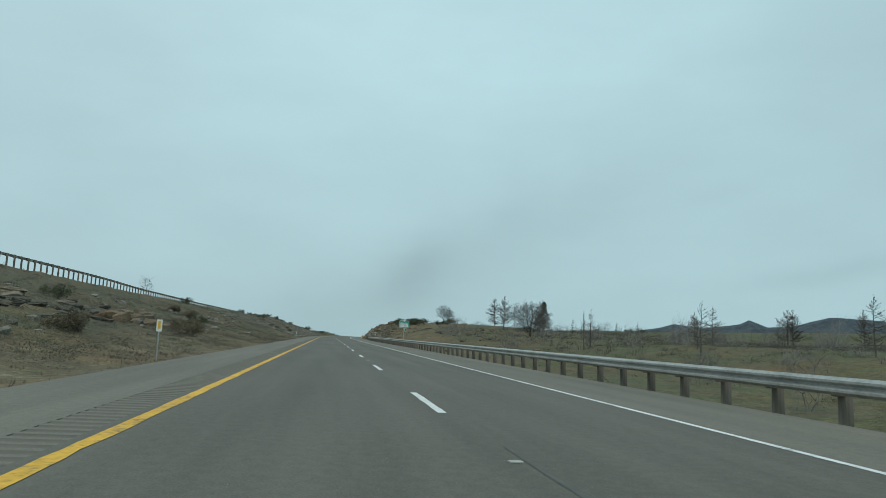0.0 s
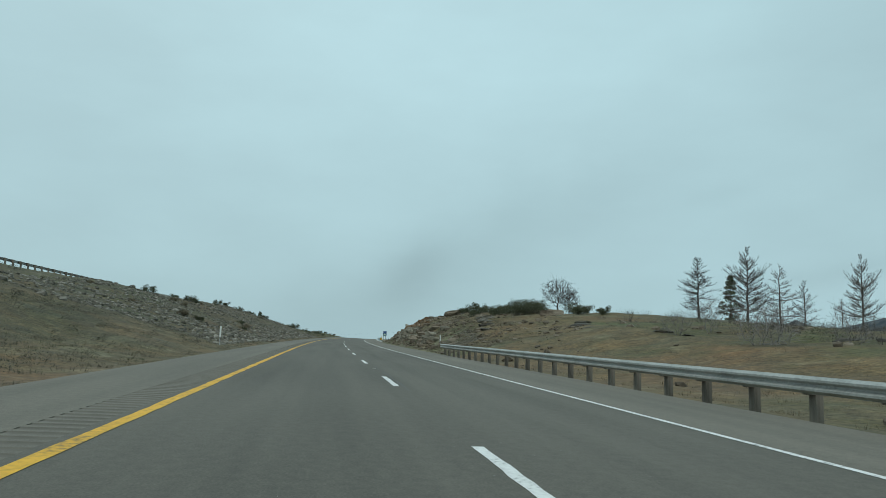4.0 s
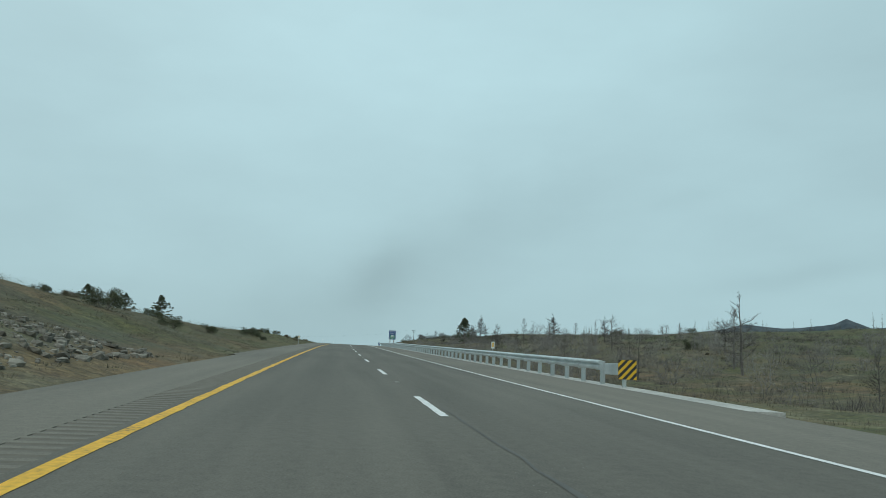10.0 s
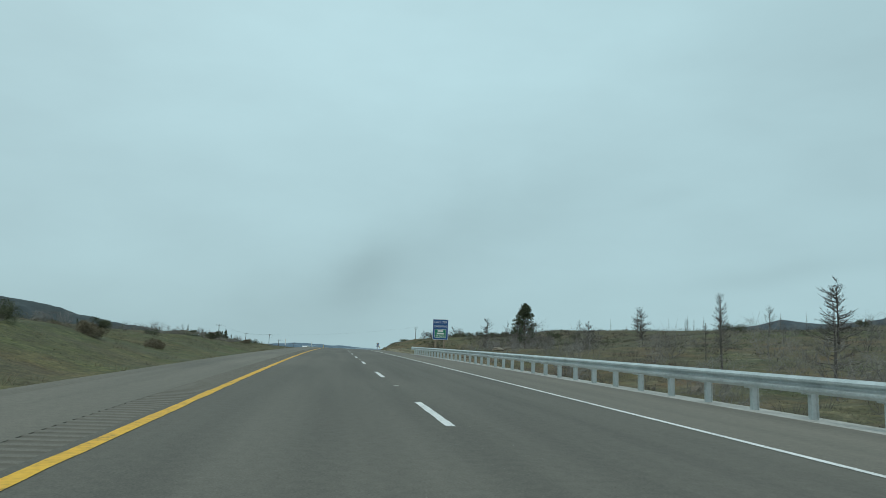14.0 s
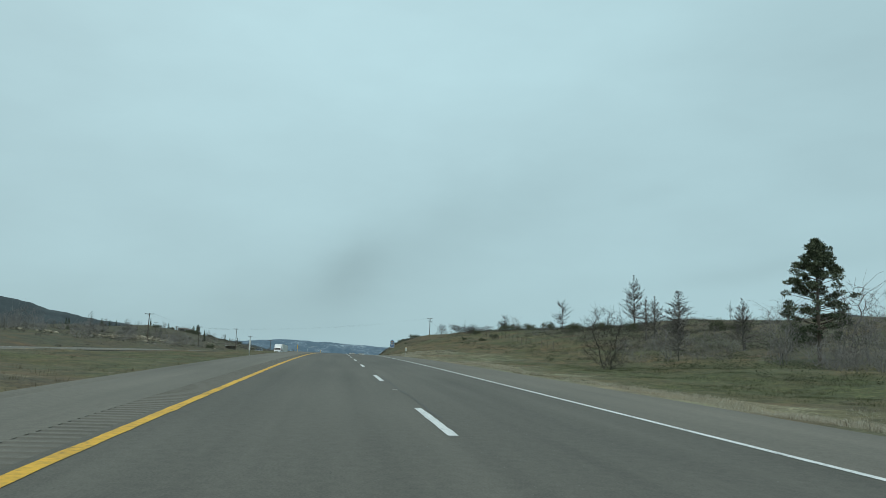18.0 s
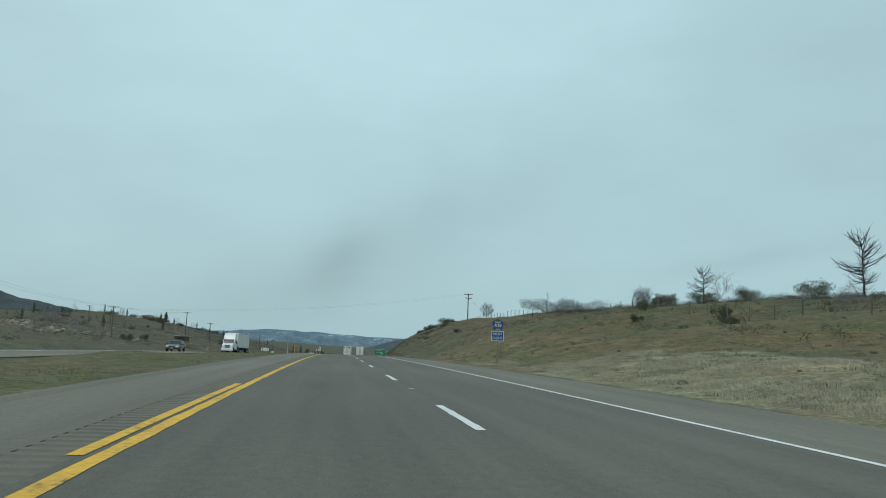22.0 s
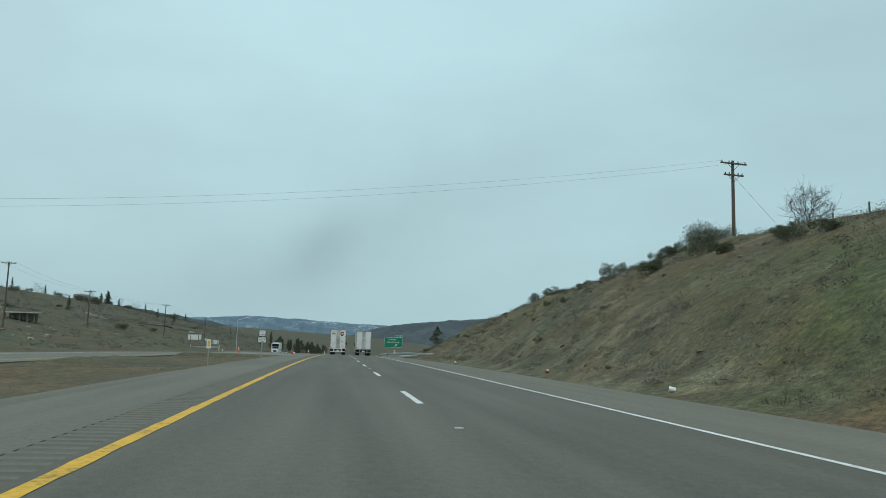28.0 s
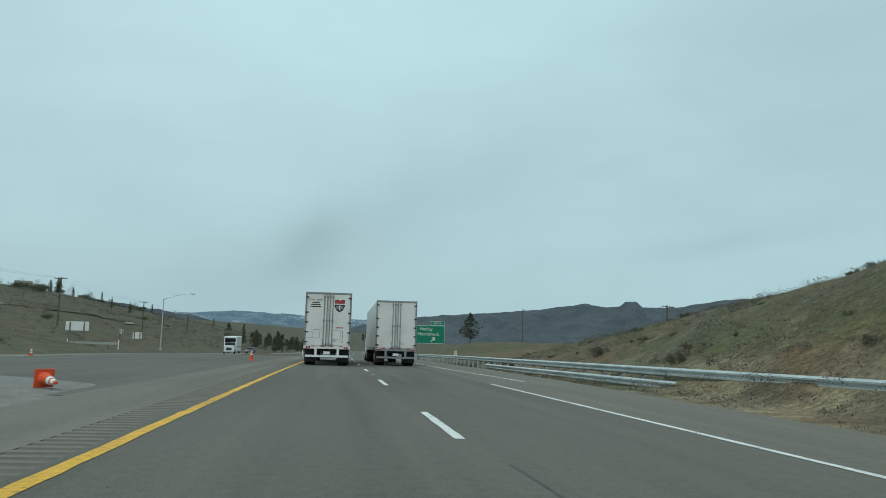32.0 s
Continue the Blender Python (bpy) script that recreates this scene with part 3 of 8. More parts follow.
# patches of ground: the side, stations, offsets, and how much rust soil, green grass, dark brush and pale straw grow there
PATCHES = [
    (0, 170, 9, 16, 0.44, 0.36, 0.50, 0.16), (0, 170, 16, 45, 0.42, 0.47, 0.58, 0.16), (0, 170, 45, 400, 0.38, 0.47, 0.58, 0.16),
    (120, 172, 9, 20, 0.54, 0.30, 0.46, 0.36), (166, 256, 7.6, 30, 0.48, 0.36, 0.54, 0.32), (160, 178, 7.4, 10.6, 0.30, 0.58, 0.42, 0.46), (184, 250, 7.4, 9.2, 0.40, 0.48, 0.52, 0.26),
    (256, 470, 7.4, 60, 0.38, 0.40, 0.60, 0.30), (256, 480, 60, 400, 0.34, 0.57, 0.56, 0.14), (262, 300, 7.6, 20, 0.46, 0.50, 0.46, 0.36),
    (462, 516, 12, 30, 0.40, 0.56, 0.46, 0.26), (470, 560, 7.2, 12.5, 0.42, 0.36, 0.42, 0.56), (470, 620, 26, 38, 0.50, 0.50, 0.50, 0.26), (522, 606, 20, 32, 0.56, 0.45, 0.50, 0.24),
    (530, 562, 10, 20, 0.42, 0.50, 0.46, 0.46), (562, 588, 9.4, 15.5, 0.44, 0.38, 0.48, 0.54), (588, 632, 9, 18, 0.58, 0.44, 0.48, 0.34), (588, 640, 18, 36, 0.48, 0.43, 0.60, 0.24), (500, 720, 38, 400, 0.34, 0.40, 0.68, 0.16),
    (630, 700, 7.4, 12, 0.38, 0.42, 0.62, 0.32), (630, 700, 12, 40, 0.44, 0.36, 0.60, 0.30), (700, 760, 7.4, 12, 0.34, 0.34, 0.64, 0.38), (700, 760, 12, 40, 0.38, 0.40, 0.62, 0.30), (694, 706, 10.5, 14, 0.36, 0.54, 0.50, 0.24),
    (760, 860, 7.4, 11, 0.42, 0.30, 0.56, 0.42), (760, 860, 11, 40, 0.38, 0.45, 0.58, 0.28), (860, 880, 9, 60, 0.46, 0.40, 0.52, 0.26), (880, 1000, 9, 60, 0.42, 0.42, 0.66, 0.22),
    (0, 150, -12, -6.6, 0.45, 0.28, 0.56, 0.32), (0, 150, -60, -12, 0.40, 0.34, 0.72, 0.18), (150, 292, -60, -8, 0.34, 0.34, 0.60, 0.24), (150, 292, -8, -6.6, 0.46, 0.30, 0.54, 0.28),
    (292, 480, -12, -6.8, 0.40, 0.45, 0.58, 0.28), (292, 480, -80, -12, 0.38, 0.46, 0.68, 0.16), (352, 468, -15, -6.8, 0.34, 0.66, 0.50, 0.18), (960, 4400, -4000, 4000, 0.16, 0.30, 0.92, 0.06), (480, 690, -17, -7.5, 0.46, 0.50, 0.52, 0.24), (480, 690, -11, -7.5, 0.40, 0.55, 0.46, 0.26), (690, 770, -17, -7, 0.40, 0.34, 0.64, 0.22), (480, 1500, -400, -30, 0.34, 0.32, 0.84, 0.22),
]


def patch(s, u):
    """The blend of the patches that reach a place, fading over a few metres at their edges."""
    total, out = 0.0, np.zeros(4)
    for s0, s1, u0, u1, *mixed in PATCHES:
        if s0 - 4 < s < s1 + 4 and u0 - 2 < u < u1 + 2:
            w = min(1.0, (s - s0 + 4) / 8, (s1 + 4 - s) / 8, (u - u0 + 2) / 3, (u1 + 2 - u) / 3)
            w *= w / ((s1 - s0) * min(40, u1 - u0)) ** 0.5
            total += w
            out += w * np.array(mixed)
    return out / total if total > 1e-6 else np.array((0.3, 0.3, 0.5, 0.2))


def ground_sheet():
    verts, cover, tint = [], [], []
    for s in S_GRID:
        base = road_z(s)
        for u in U_GRID:
            x, y, _ = spot(s, u)
            z = land(s, u)
            verts.append((x, y, base + z))
            edge = -6.2 - u if u < 0 else u - 6.7
            bare = float(np.interp(edge, [-1, 0.8, 2.5, 5], [0.8, 0.7, 0.46, 0.4]))
            if u < 0:
                green = float(np.interp(s, [0, 250, 330, 560, 700, 800], [0.3, 0.36, 0.4, 0.58, 0.56, 0.42])) if edge > 1 else 0.2
                if s > 470 and u < opp_edge(s):
                    green = 0.34
            else:
                green = float(np.interp(s, [0, 150, 260, 330, 430, 560, 680, 800], [0.4, 0.32, 0.42, 0.44, 0.56, 0.5, 0.4, 0.36])) if edge > 1.5 else 0.2
                if s > 480 and 3 < edge:
                    bare = 0.46
            brush = float(np.interp(abs(u), [8, 40, 90, 300], [0.3, 0.42, 0.58, 0.7]))
            if u < 0 and s < 300:
                brush = float(np.interp(-u, [7, 12, 40, 90], [0.36, 0.52, 0.56, 0.6])) - 0.08 * (s > 170)
            if 296 < s < 470 and u < -9:
                brush = float(np.interp(-u, [9, 13, 40, 90], [0.45, 0.6, 0.62, 0.62])) + 0.1 * noise.noise(Vector((s / 20, u / 9, 1)))
                bare, green = 0.58 + 0.2 * noise.noise(Vector((s / 17, u / 7, 9))), 0.36
            if s > 470 and u < opp_edge(s) - 13:
                brush = 0.62 + 0.12 * noise.noise(Vector((s / 30, u / 20, 1)))
            if s > 1000:
                brush, green = max(brush, 0.66), 0.2
            if 870 < s < 965 and u > 14:
                bare, brush = 0.7, 0.3
            if u > 11 and (s < 165 or 262 < s < 470):
                brush = max(brush, 0.5 + 0.1 * noise.noise(Vector((s / 25, u / 12, 6))))
            if 715 < s < 885 and -46 < u < -31:
                bare, brush = 0.72, 0.3
            if 530 < s < 640 and u > 36:
                brush = 0.62
            if 518 < s < 572 and 6 < edge < 20:
                bare, green = 0.66 + 0.2 * noise.noise(Vector((s / 14, u / 6, 2))), 0.44
            grey = float(np.interp(edge, [-1, 0.6, 1.6, 3], [0.66, 0.62, 0.42, 0.3]))
            if u > 0 and s > 640 and edge > 0.5:
                grey = float(np.interp(edge, [0, 5, 9, 14], [0.62, 0.56, 0.48, 0.3])) + 0.12 * noise.noise(Vector((s / 12, u / 5, 3)))
            if u < 0 and 140 < s < 285 and 1.5 < edge < 24:
                grey = 0.6 + 0.1 * noise.noise(Vector((s / 9, u / 4, 8)))
            if u > 0 and 165 < s < 250 and edge < 10:
                grey = max(grey, 0.44)
            if 745 < s < 772 and -13 < u < 0:
                grey, bare, green = (0.75, 0.3, 0.1) if u > -7.6 or s > 767 else (0.35, 0.75, 0.1)
            cover += [bare, green, brush, grey]
            tint += list(patch(s, u))
    w = len(U_GRID)
    faces = [(i * w + j, (i + 1) * w + j, (i + 1) * w + j + 1, i * w + j + 1)[::-1] for i in range(len(S_GRID) - 1) for j in range(w - 1)]
    me = raw("ground", verts, faces, GROUND, True)
    me.attributes.new("cover", "FLOAT_COLOR", "POINT").data.foreach_set("color", cover)
    me.attributes.new("tint", "FLOAT_COLOR", "POINT").data.foreach_set("color", tint)
    return tagged(new("ground", me), "dry brown rangeland with straw grass and stony banks", "ground", kind="structure")


ground_sheet()


# ---- the roadway ----
def ribbon(name, u0, u1, z, s0, s1, mat, step=4.0, skirt=0.0, base=0.0):
    """A strip of paving along the road, z metres above it, with sides going down by skirt."""
    verts, faces = [], []
    n = max(1, int(math.ceil((s1 - s0) / step)))
    prof = [(u0, z - skirt), (u0, z), (u1, z), (u1, z - skirt)] if skirt else [(u0, z), (u1, z)]
    for i in range(n + 1):
        s = s0 + (s1 - s0) * i / n
        for u, h in prof:
            verts.append(spot(s, u, h - cross(u) + (base(s) if callable(base) else base)))
    w = len(prof)
    for i in range(n):
        for j in range(w - 1):
            faces.append((i * w + j, i * w + j + 1, (i + 1) * w + j + 1, (i + 1) * w + j))
    if skirt:
        faces += [(0, 1, 2, 3)[::-1], tuple(n * w + j for j in range(4))]
    return lay_uv(raw(name, verts, faces, mat), [(u, s0 + (s1 - s0) * i / n) for i in range(n + 1) for u, h in prof])


S0, S1 = -160.0, 1300.0
road = tagged(new("road", ribbon("road", -3.86, 3.66, 0.0, S0, S1, ASPHALT, skirt=0.3)), "grey worn asphalt two-lane carriageway", "road", kind="structure")
tagged(new("shoulder_right", ribbon("shoulder_right", 3.66, 6.75, 0.0, S0, S1, SHOULDER, skirt=0.3)), "grey asphalt shoulder beside the lanes", "road shoulder", kind="structure")
tagged(new("shoulder_left", ribbon("shoulder_left", -6.3, -4.42, 0.0, S0, S1, SHOULDER, skirt=0.3)), "grey asphalt shoulder beside the median", "road shoulder", kind="structure")


def rumble():
    """Milled grooves in the inner shoulder, one every 0.3 m."""
    verts, faces = [], []
    n = int((860 + 30) / 0.3)
    for i in range(n + 1):
        s = -30 + 0.3 * i
        for ds, dz in ((0.0, 0.0), (0.12, 0.0), (0.16, -0.009), (0.26, -0.009)):
            for u in (-4.42, -3.86):
                verts.append(spot(s + ds, u, dz - cross(u)))
    rows = (n + 1) * 4
    for r in range(rows - 1):
        faces.append((2 * r, 2 * r + 1, 2 * r + 3, 2 * r + 2))
    me = raw("rumble_strip", verts, faces, SHOULDER)
    lay_uv(me, [(u, -30 + 0.3 * i + ds) for i in range(n + 1) for ds in (0.0, 0.12, 0.16, 0.26) for u in (-4.42, -3.86)])
    me.materials.append(GROOVE)
    me.polygons.foreach_set("material_index", [0 if r % 4 == 0 else 1 for r in range(rows - 1)])
    return tagged(new("rumble_strip", me), "milled rumble strip in the inner shoulder", "rumble strip", kind="stuff")


rumble()
tagged(new("rumble_bed", ribbon("rumble_bed", -4.42, -3.86, 0.0, 860.2, S1, SHOULDER)), "grey asphalt strip of the inner shoulder", "road shoulder", kind="structure")
tagged(new("rumble_bed", ribbon("rumble_bed", -4.42, -3.86, 0.0, S0, -30.0, SHOULDER)), "grey asphalt strip of the inner shoulder", "road shoulder", kind="structure")
def worn_line(u0, u1, mat, jag, seed, breaks=()):
    """A painted edge line whose borders wander a little."""
    verts, faces = [], []
    n = int((S1 - S0) / 0.4)
    for i in range(n + 1):
        s = S0 + 0.4 * i
        for u, k in ((u0, 0), (u1, 9)):
            w = u + jag * (noise.noise(Vector((s * 0.7, seed, k))) + 0.8 * noise.noise(Vector((s * 2.9, seed, k))))
            verts.append(spot(s, w, 0.005 - cross(w)))
    faces = [(2 * i, 2 * i + 1, 2 * i + 3, 2 * i + 2) for i in range(n) if not any(a < S0 + 0.4 * i < b for a, b in breaks)]
    return raw("edge_line", verts, faces, mat)


tagged(new("edge_line", worn_line(-3.74, -3.58, YELLOW, 0.024, 1)), "solid yellow painted edge line on asphalt", "road marking", kind="structure")
tagged(new("edge_line", ribbon("edge_line", -3.95, -3.81, 0.006, 556.5, 567.0, YELLOW)), "short doubled stretch of yellow edge line", "road marking", kind="structure")
tagged(new("edge_line", worn_line(3.56, 3.68, WHITE, 0.008, 2, ((546, 555.5), (781, 2000)))), "solid white painted edge line on asphalt", "road marking", kind="structure")


def exit_taper():
    """The widening before the exit: a wedge of paving and the edge line that swings out over it."""
    edge = lambda s: float(np.interp(s, [768, 785, 801, 1010], [6.74, 7.6, 8.0, 8.3]))
    line = lambda s: float(np.interp(s, [784, 801, 840, 1010], [5.5, 4.95, 5.0, 5.6]))
    for name, s0, a, b, z, mat, label, cat in (("exit_lane", 768, lambda s: 6.735, edge, -0.004, SHOULDER, "grey asphalt widening before the exit", "road"),
                                               ("edge_line", 784, lambda s: line(s) - 0.06, lambda s: line(s) + 0.06, 0.005, WHITE, "white edge line swinging out to the exit", "road marking")):
        verts, uv, n = [], [], 120
        for i in range(n + 1):
            s = s0 + (1005 - s0) * i / n
            verts += [spot(s, u, z - cross(u)) for u in (a(s), b(s))]
            uv += [(a(s), s), (b(s), s)]
        me = lay_uv(raw(name, verts, [(2 * i, 2 * i + 1, 2 * i + 3, 2 * i + 2) for i in range(n)], mat), uv)
        tagged(new(name, me), label, cat, kind="structure")


exit_taper()


def dash_mesh():
    rnd = random.Random(5)
    bm = bmesh.new()
    left = [(-0.065 + rnd.uniform(-0.012, 0.008), -3.6 * i / 14) for i in range(15)]
    right = [(0.065 + rnd.uniform(-0.008, 0.012), -3.6 * i / 14) for i in range(15)]
    rows = [(bm.verts.new((*a, 0.005)), bm.verts.new((*b, 0.005))) for a, b in zip(left, right)]
    for p, q in zip(rows, rows[1:]):
        bm.faces.new((p[0], q[0], q[1], p[1]))
    bmesh.ops.recalc_face_normals(bm, faces=bm.faces)
    return mesh_of("lane_dash", bm, WHITE)


REFLECTOR = mesh_of("lane_reflector", solid(-0.06, 0.06, -0.05, 0.05, 0.0, 0.016, bevel=0.005), PALE)
dash = dash_mesh()
for k in range(-8, 95):
    ob = new("lane_dash", dash)
    ob.matrix_world = laid(1.83 + 12.19 * k, 0, 0)
    tagged(ob, "worn white painted lane dash on grey asphalt", "road marking", "lane dashes")

# the opposite carriageway
def side_ribbon(name, du0, du1, z, s0, s1, mat, skirt=0.0, step=6.0):
    """A strip along the opposite carriageway, at offsets counted leftwards from its near edge."""
    verts, faces = [], []
    n = int((s1 - s0) / step)
    for i in range(n + 1):
        s = s0 + (s1 - s0) * i / n
        e, h = opp_edge(s), opp(s)
        prof = [(e - du1, h + z - skirt), (e - du1, h + z), (e - du0, h + z), (e - du0, h + z - skirt)] if skirt else [(e - du1, h + z), (e - du0, h + z)]
        verts += [spot(s, u, k) for u, k in prof]
    w = 4 if skirt else 2
    for i in range(n):
        for j in range(w - 1):
            faces.append((i * w + j, i * w + j + 1, (i + 1) * w + j + 1, (i + 1) * w + j))
    return lay_uv(raw(name, verts, faces, mat), [(-d, s0 + (s1 - s0) * i / n) for i in range(n + 1) for d in ((du1, du1, du0, du0) if skirt else (du1, du0))])


tagged(new("road_opposite", side_ribbon("road_opposite", 0, OPP_W, 0.0, -60, 1300, SHOULDER, 0.3)), "grey asphalt opposite carriageway across the median", "road", kind="structure")
for d, m, lab in ((1.6, YELLOW, "yellow"), (8.9, WHITE, "white")):
    tagged(new("edge_line", side_ribbon("edge_line", d, d + 0.14, 0.006, -60, 1300, m)), "solid %s edge line on the opposite carriageway" % lab, "road marking", kind="structure")
tagged(new("crossover", ribbon("crossover", -18.2, -6.28, -0.03, 772, 840, ASPHALT, skirt=0.3)), "dark asphalt median crossover between the carriageways", "crossover", kind="structure")
def apron():
    """Loose gravel spread flush in the mouth of the crossover, with a rounded edge."""
    verts, faces, m = [], [], 10
    for i in range(41):
        s = 758.5 + 0.52 * i
        right = -6.36 - 7.2 * max(0.0, (s - 774.5) / 5.2) ** 2.2 - 0.12 * noise.noise(Vector((s * 1.7, 1, 0)))
        left = -15.0 + 0.9 * noise.noise(Vector((s * 0.6, 5, 0)))
        for j in range(m + 1):
            u = left + (right - left) * j / m
            verts.append(spot(s, u, -cross(u) - 0.006 + 0.006 * noise.noise(Vector((s * 2, u * 2, 0))) - (0.05 if j in (0, m) or i in (0, 40) else 0)))
    for i in range(40):
        for j in range(m):
            a = i * (m + 1) + j
            faces.append((a, a + 1, a + m + 2, a + m + 1))
    return raw("gravel_apron", verts, faces, GRAVEL, True)


tagged(new("gravel_apron", apron()), "pale loose gravel apron beside the crossover", "gravel", kind="structure")
def track():
    """A dirt track that winds up the far hillside."""
    way = [Vector(p) for p in ((1012, -119), (988, -109), (969, -96), (952, -85), (958, -79), (974, -75), (990, -74), (997, -70.5), (990, -67.5), (978, -65.5))]
    verts, n = [], 8
    for k in range((len(way) - 1) * n + 1):
        i, f = min(k // n, len(way) - 2), k / n - min(k // n, len(way) - 2)
        here = way[i].lerp(way[i + 1], f)
        side = (way[i + 1] - way[i]).normalized() * 1.1
        for d in (-1, 1):
            s, u = here.x + side.y * d, here.y - side.x * d
            verts.append(spot(s, u, max(land(s, u), land(*here)) + 0.2))
    faces = [(2 * i, 2 * i + 1, 2 * i + 3, 2 * i + 2) for i in range((len(way) - 1) * n)]
    return raw("dirt_track", verts, faces, TRACK, True)


tagged(new("dirt_track", track()), "pale dirt track winding up the brushy hillside", "dirt track", kind="structure")
tagged(new("rail_strip", ribbon("rail_strip", 6.78, 7.75, -0.02, 270, 438, PALE, skirt=0.3)), "pale broken concrete strip under the guardrail", "concrete strip", kind="structure")


def dike(s0, s1):
    """A low rounded asphalt dike along the inner shoulder."""
    verts, faces = [], []
    prof = ((-6.22, 0.0), (-6.32, 0.035), (-6.42, 0.055), (-6.54, 0.035), (-6.70, -0.08))
    n = int((s1 - s0) / 2.0)
    for i in range(n + 1):
        s = s0 + (s1 - s0) * i / n
        w = 0.02 * noise.noise(Vector((s * 0.3, 3, 0)))
        verts += [spot(s, u + w, z * (1 if 0 < i < n else 0.2) - cross(u)) for u, z in prof]
    faces = [(i * 5 + j, (i + 1) * 5 + j, (i + 1) * 5 + j + 1, i * 5 + j + 1) for i in range(n) for j in range(4)]
    me = lay_uv(raw("asphalt_dike", verts, faces, SHOULDER, True), [(u, s0 + (s1 - s0) * i / n) for i in range(n + 1) for u, z in prof])
    return tagged(new("asphalt_dike", me), "low rounded asphalt dike along the inner shoulder", "kerb", kind="structure")


dike(292, 752)


def seam():
    """A tarred joint that wanders beside the lane line, widening at cracks."""
    rnd = random.Random(3)
    verts, faces = [], []
    n = 1400
    for i in range(n + 1):
        s = -20 + 0.62 * i
        c = 0.16 + 0.05 * noise.noise(Vector((s * 0.35, 2, 0))) + 0.05 * noise.noise(Vector((s * 2.1, 5, 0)))
        w = 0.012 + 0.05 * max(0.0, noise.noise(Vector((s * 0.5, 9, 0)))) + rnd.uniform(0, 0.008)
        verts += [spot(s, c - w, 0.003), spot(s, c + w, 0.003)]
    for i in range(n):
        if noise.noise(Vector((i * 0.045, 4, 1))) > 0.08:
            faces.append((2 * i, 2 * i + 1, 2 * i + 3, 2 * i + 2))
    return raw("tar_seam", verts, faces, TAR)


tagged(new("tar_seam", seam()), "dark cracked tar seam along the lane line", "crack", kind="stuff")
for k in range(-2, 36):
    ob = new("lane_reflector", REFLECTOR)
    ob.matrix_world = along(6.4 + 24.38 * k, 0.02, 0.0)
    tagged(ob, "small grey recessed lane reflector on asphalt", "road reflector", "lane reflectors")


# ---- guardrails ----
W_BEAM = ((-0.156, 0.0), (-0.14, 0.018), (-0.10, 0.083), (-0.06, 0.083), (-0.015, 0.012), (0.015, 0.012), (0.06, 0.083), (0.10, 0.083), (0.14, 0.018), (0.156, 0.0))


def beam_mesh(s0, s1, u, zc, mat, base, origin, step=1.905, face=-1, shift=0.0):
    """A corrugated steel beam along the road, its folds towards the traffic."""
    inv = origin.inverted()
    verts, faces = [], []
    n = max(1, int(round((s1 - s0) / step)))
    prof = [(d, z) for z, d in W_BEAM] + [(d - 0.006, z) for z, d in reversed(W_BEAM)]
    w = len(prof)
    for i in range(n + 1):
        s = s0 + (s1 - s0) * i / n
        verts += [inv @ Vector(spot(s, u(s) + shift + face * d, base(s) + zc + z)) for d, z in prof]
    for i in range(n):
        faces += [(i * w + j, i * w + (j + 1) % w, (i + 1) * w + (j + 1) % w, (i + 1) * w + j) for j in range(w)]
    faces += [tuple(range(w)), tuple(n * w + j for j in range(w))[::-1]]
    me = raw("beam", verts, faces, mat)
    bm = bmesh.new()
    bm.from_mesh(me)
    bmesh.ops.recalc_face_normals(bm, faces=bm.faces)
    bm.to_mesh(me)
    bm.free()
    return me


def guardrail(label, s0, s1, u, base, steel, wooden, face=-1, top=0.78, low=None):
    u = (lambda s, flat_u=u: flat_u) if isinstance(u, (int, float)) else u
    a = anchor("guardrail", s0, u(s0), base(s0))
    tagged(a, label, "guardrail")
    m = a.matrix_world.copy()
    part("beam", beam_mesh(s0, s1, u, top - 0.156, steel, base, m, face=face, shift=face * 0.2), None, a, "corrugated steel beam")
    if low:
        part("beam", beam_mesh(low[0], low[1], u, 0.2, steel, base, m, face=face, shift=face * 0.5), None, a, "low corrugated steel rub rail")
    if wooden:
        post = mesh_of("post", solid(-0.075, 0.075, -0.1, 0.1, -0.7, top - 0.02, bevel=0.012), POST_WOOD)
        block = mesh_of("block", solid(-0.1, 0.1, -0.075, 0.075, top - 0.34, top - 0.0, bevel=0.01), POST_WOOD)
    else:
        bm = box(bmesh.new(), -0.075, -0.066, -0.05, 0.05, -0.7, top - 0.03)
        box(bm, 0.066, 0.075, -0.05, 0.05, -0.7, top - 0.03)
        box(bm, -0.066, 0.066, -0.0035, 0.0035, -0.7, top - 0.03)
        post = mesh_of("post", bm, steel)
        block = mesh_of("block", solid(-0.075, 0.075, -0.07, 0.07, top - 0.34, top - 0.01, bevel=0.01), steel if face < 0 and low is None else POST_WOOD)
    for i in range(int((s1 - s0) / 1.905) + 1):
        s = s0 + 0.4 + 1.905 * i
        if s > s1:
            break
        for me in (post, block):
            ob = new(me.name.split(".")[0], me)
            ob.parent = a
            ob.matrix_basis = m.inverted() @ along(s, u(s) + (0.03 if me is post else face * 0.09), base(s))
    return a


def flat(s):
    return -0.08


guardrail("old dull grey guardrail on weathered wooden posts", -8.0, 159.0, 7.15, flat, OLD_STEEL, True)
guardrail("bright galvanised guardrail on steel posts", 279.0, 437.0, 7.3, flat, GALVANISED, False)
def flare(s):
    """The rail at the exit leans away from the lanes towards its buried end."""
    return float(np.interp(s, [752, 771, 780, 801, 840, 1010], [11.4, 10.2, 9.8, 9.1, 8.9, 9.4]))


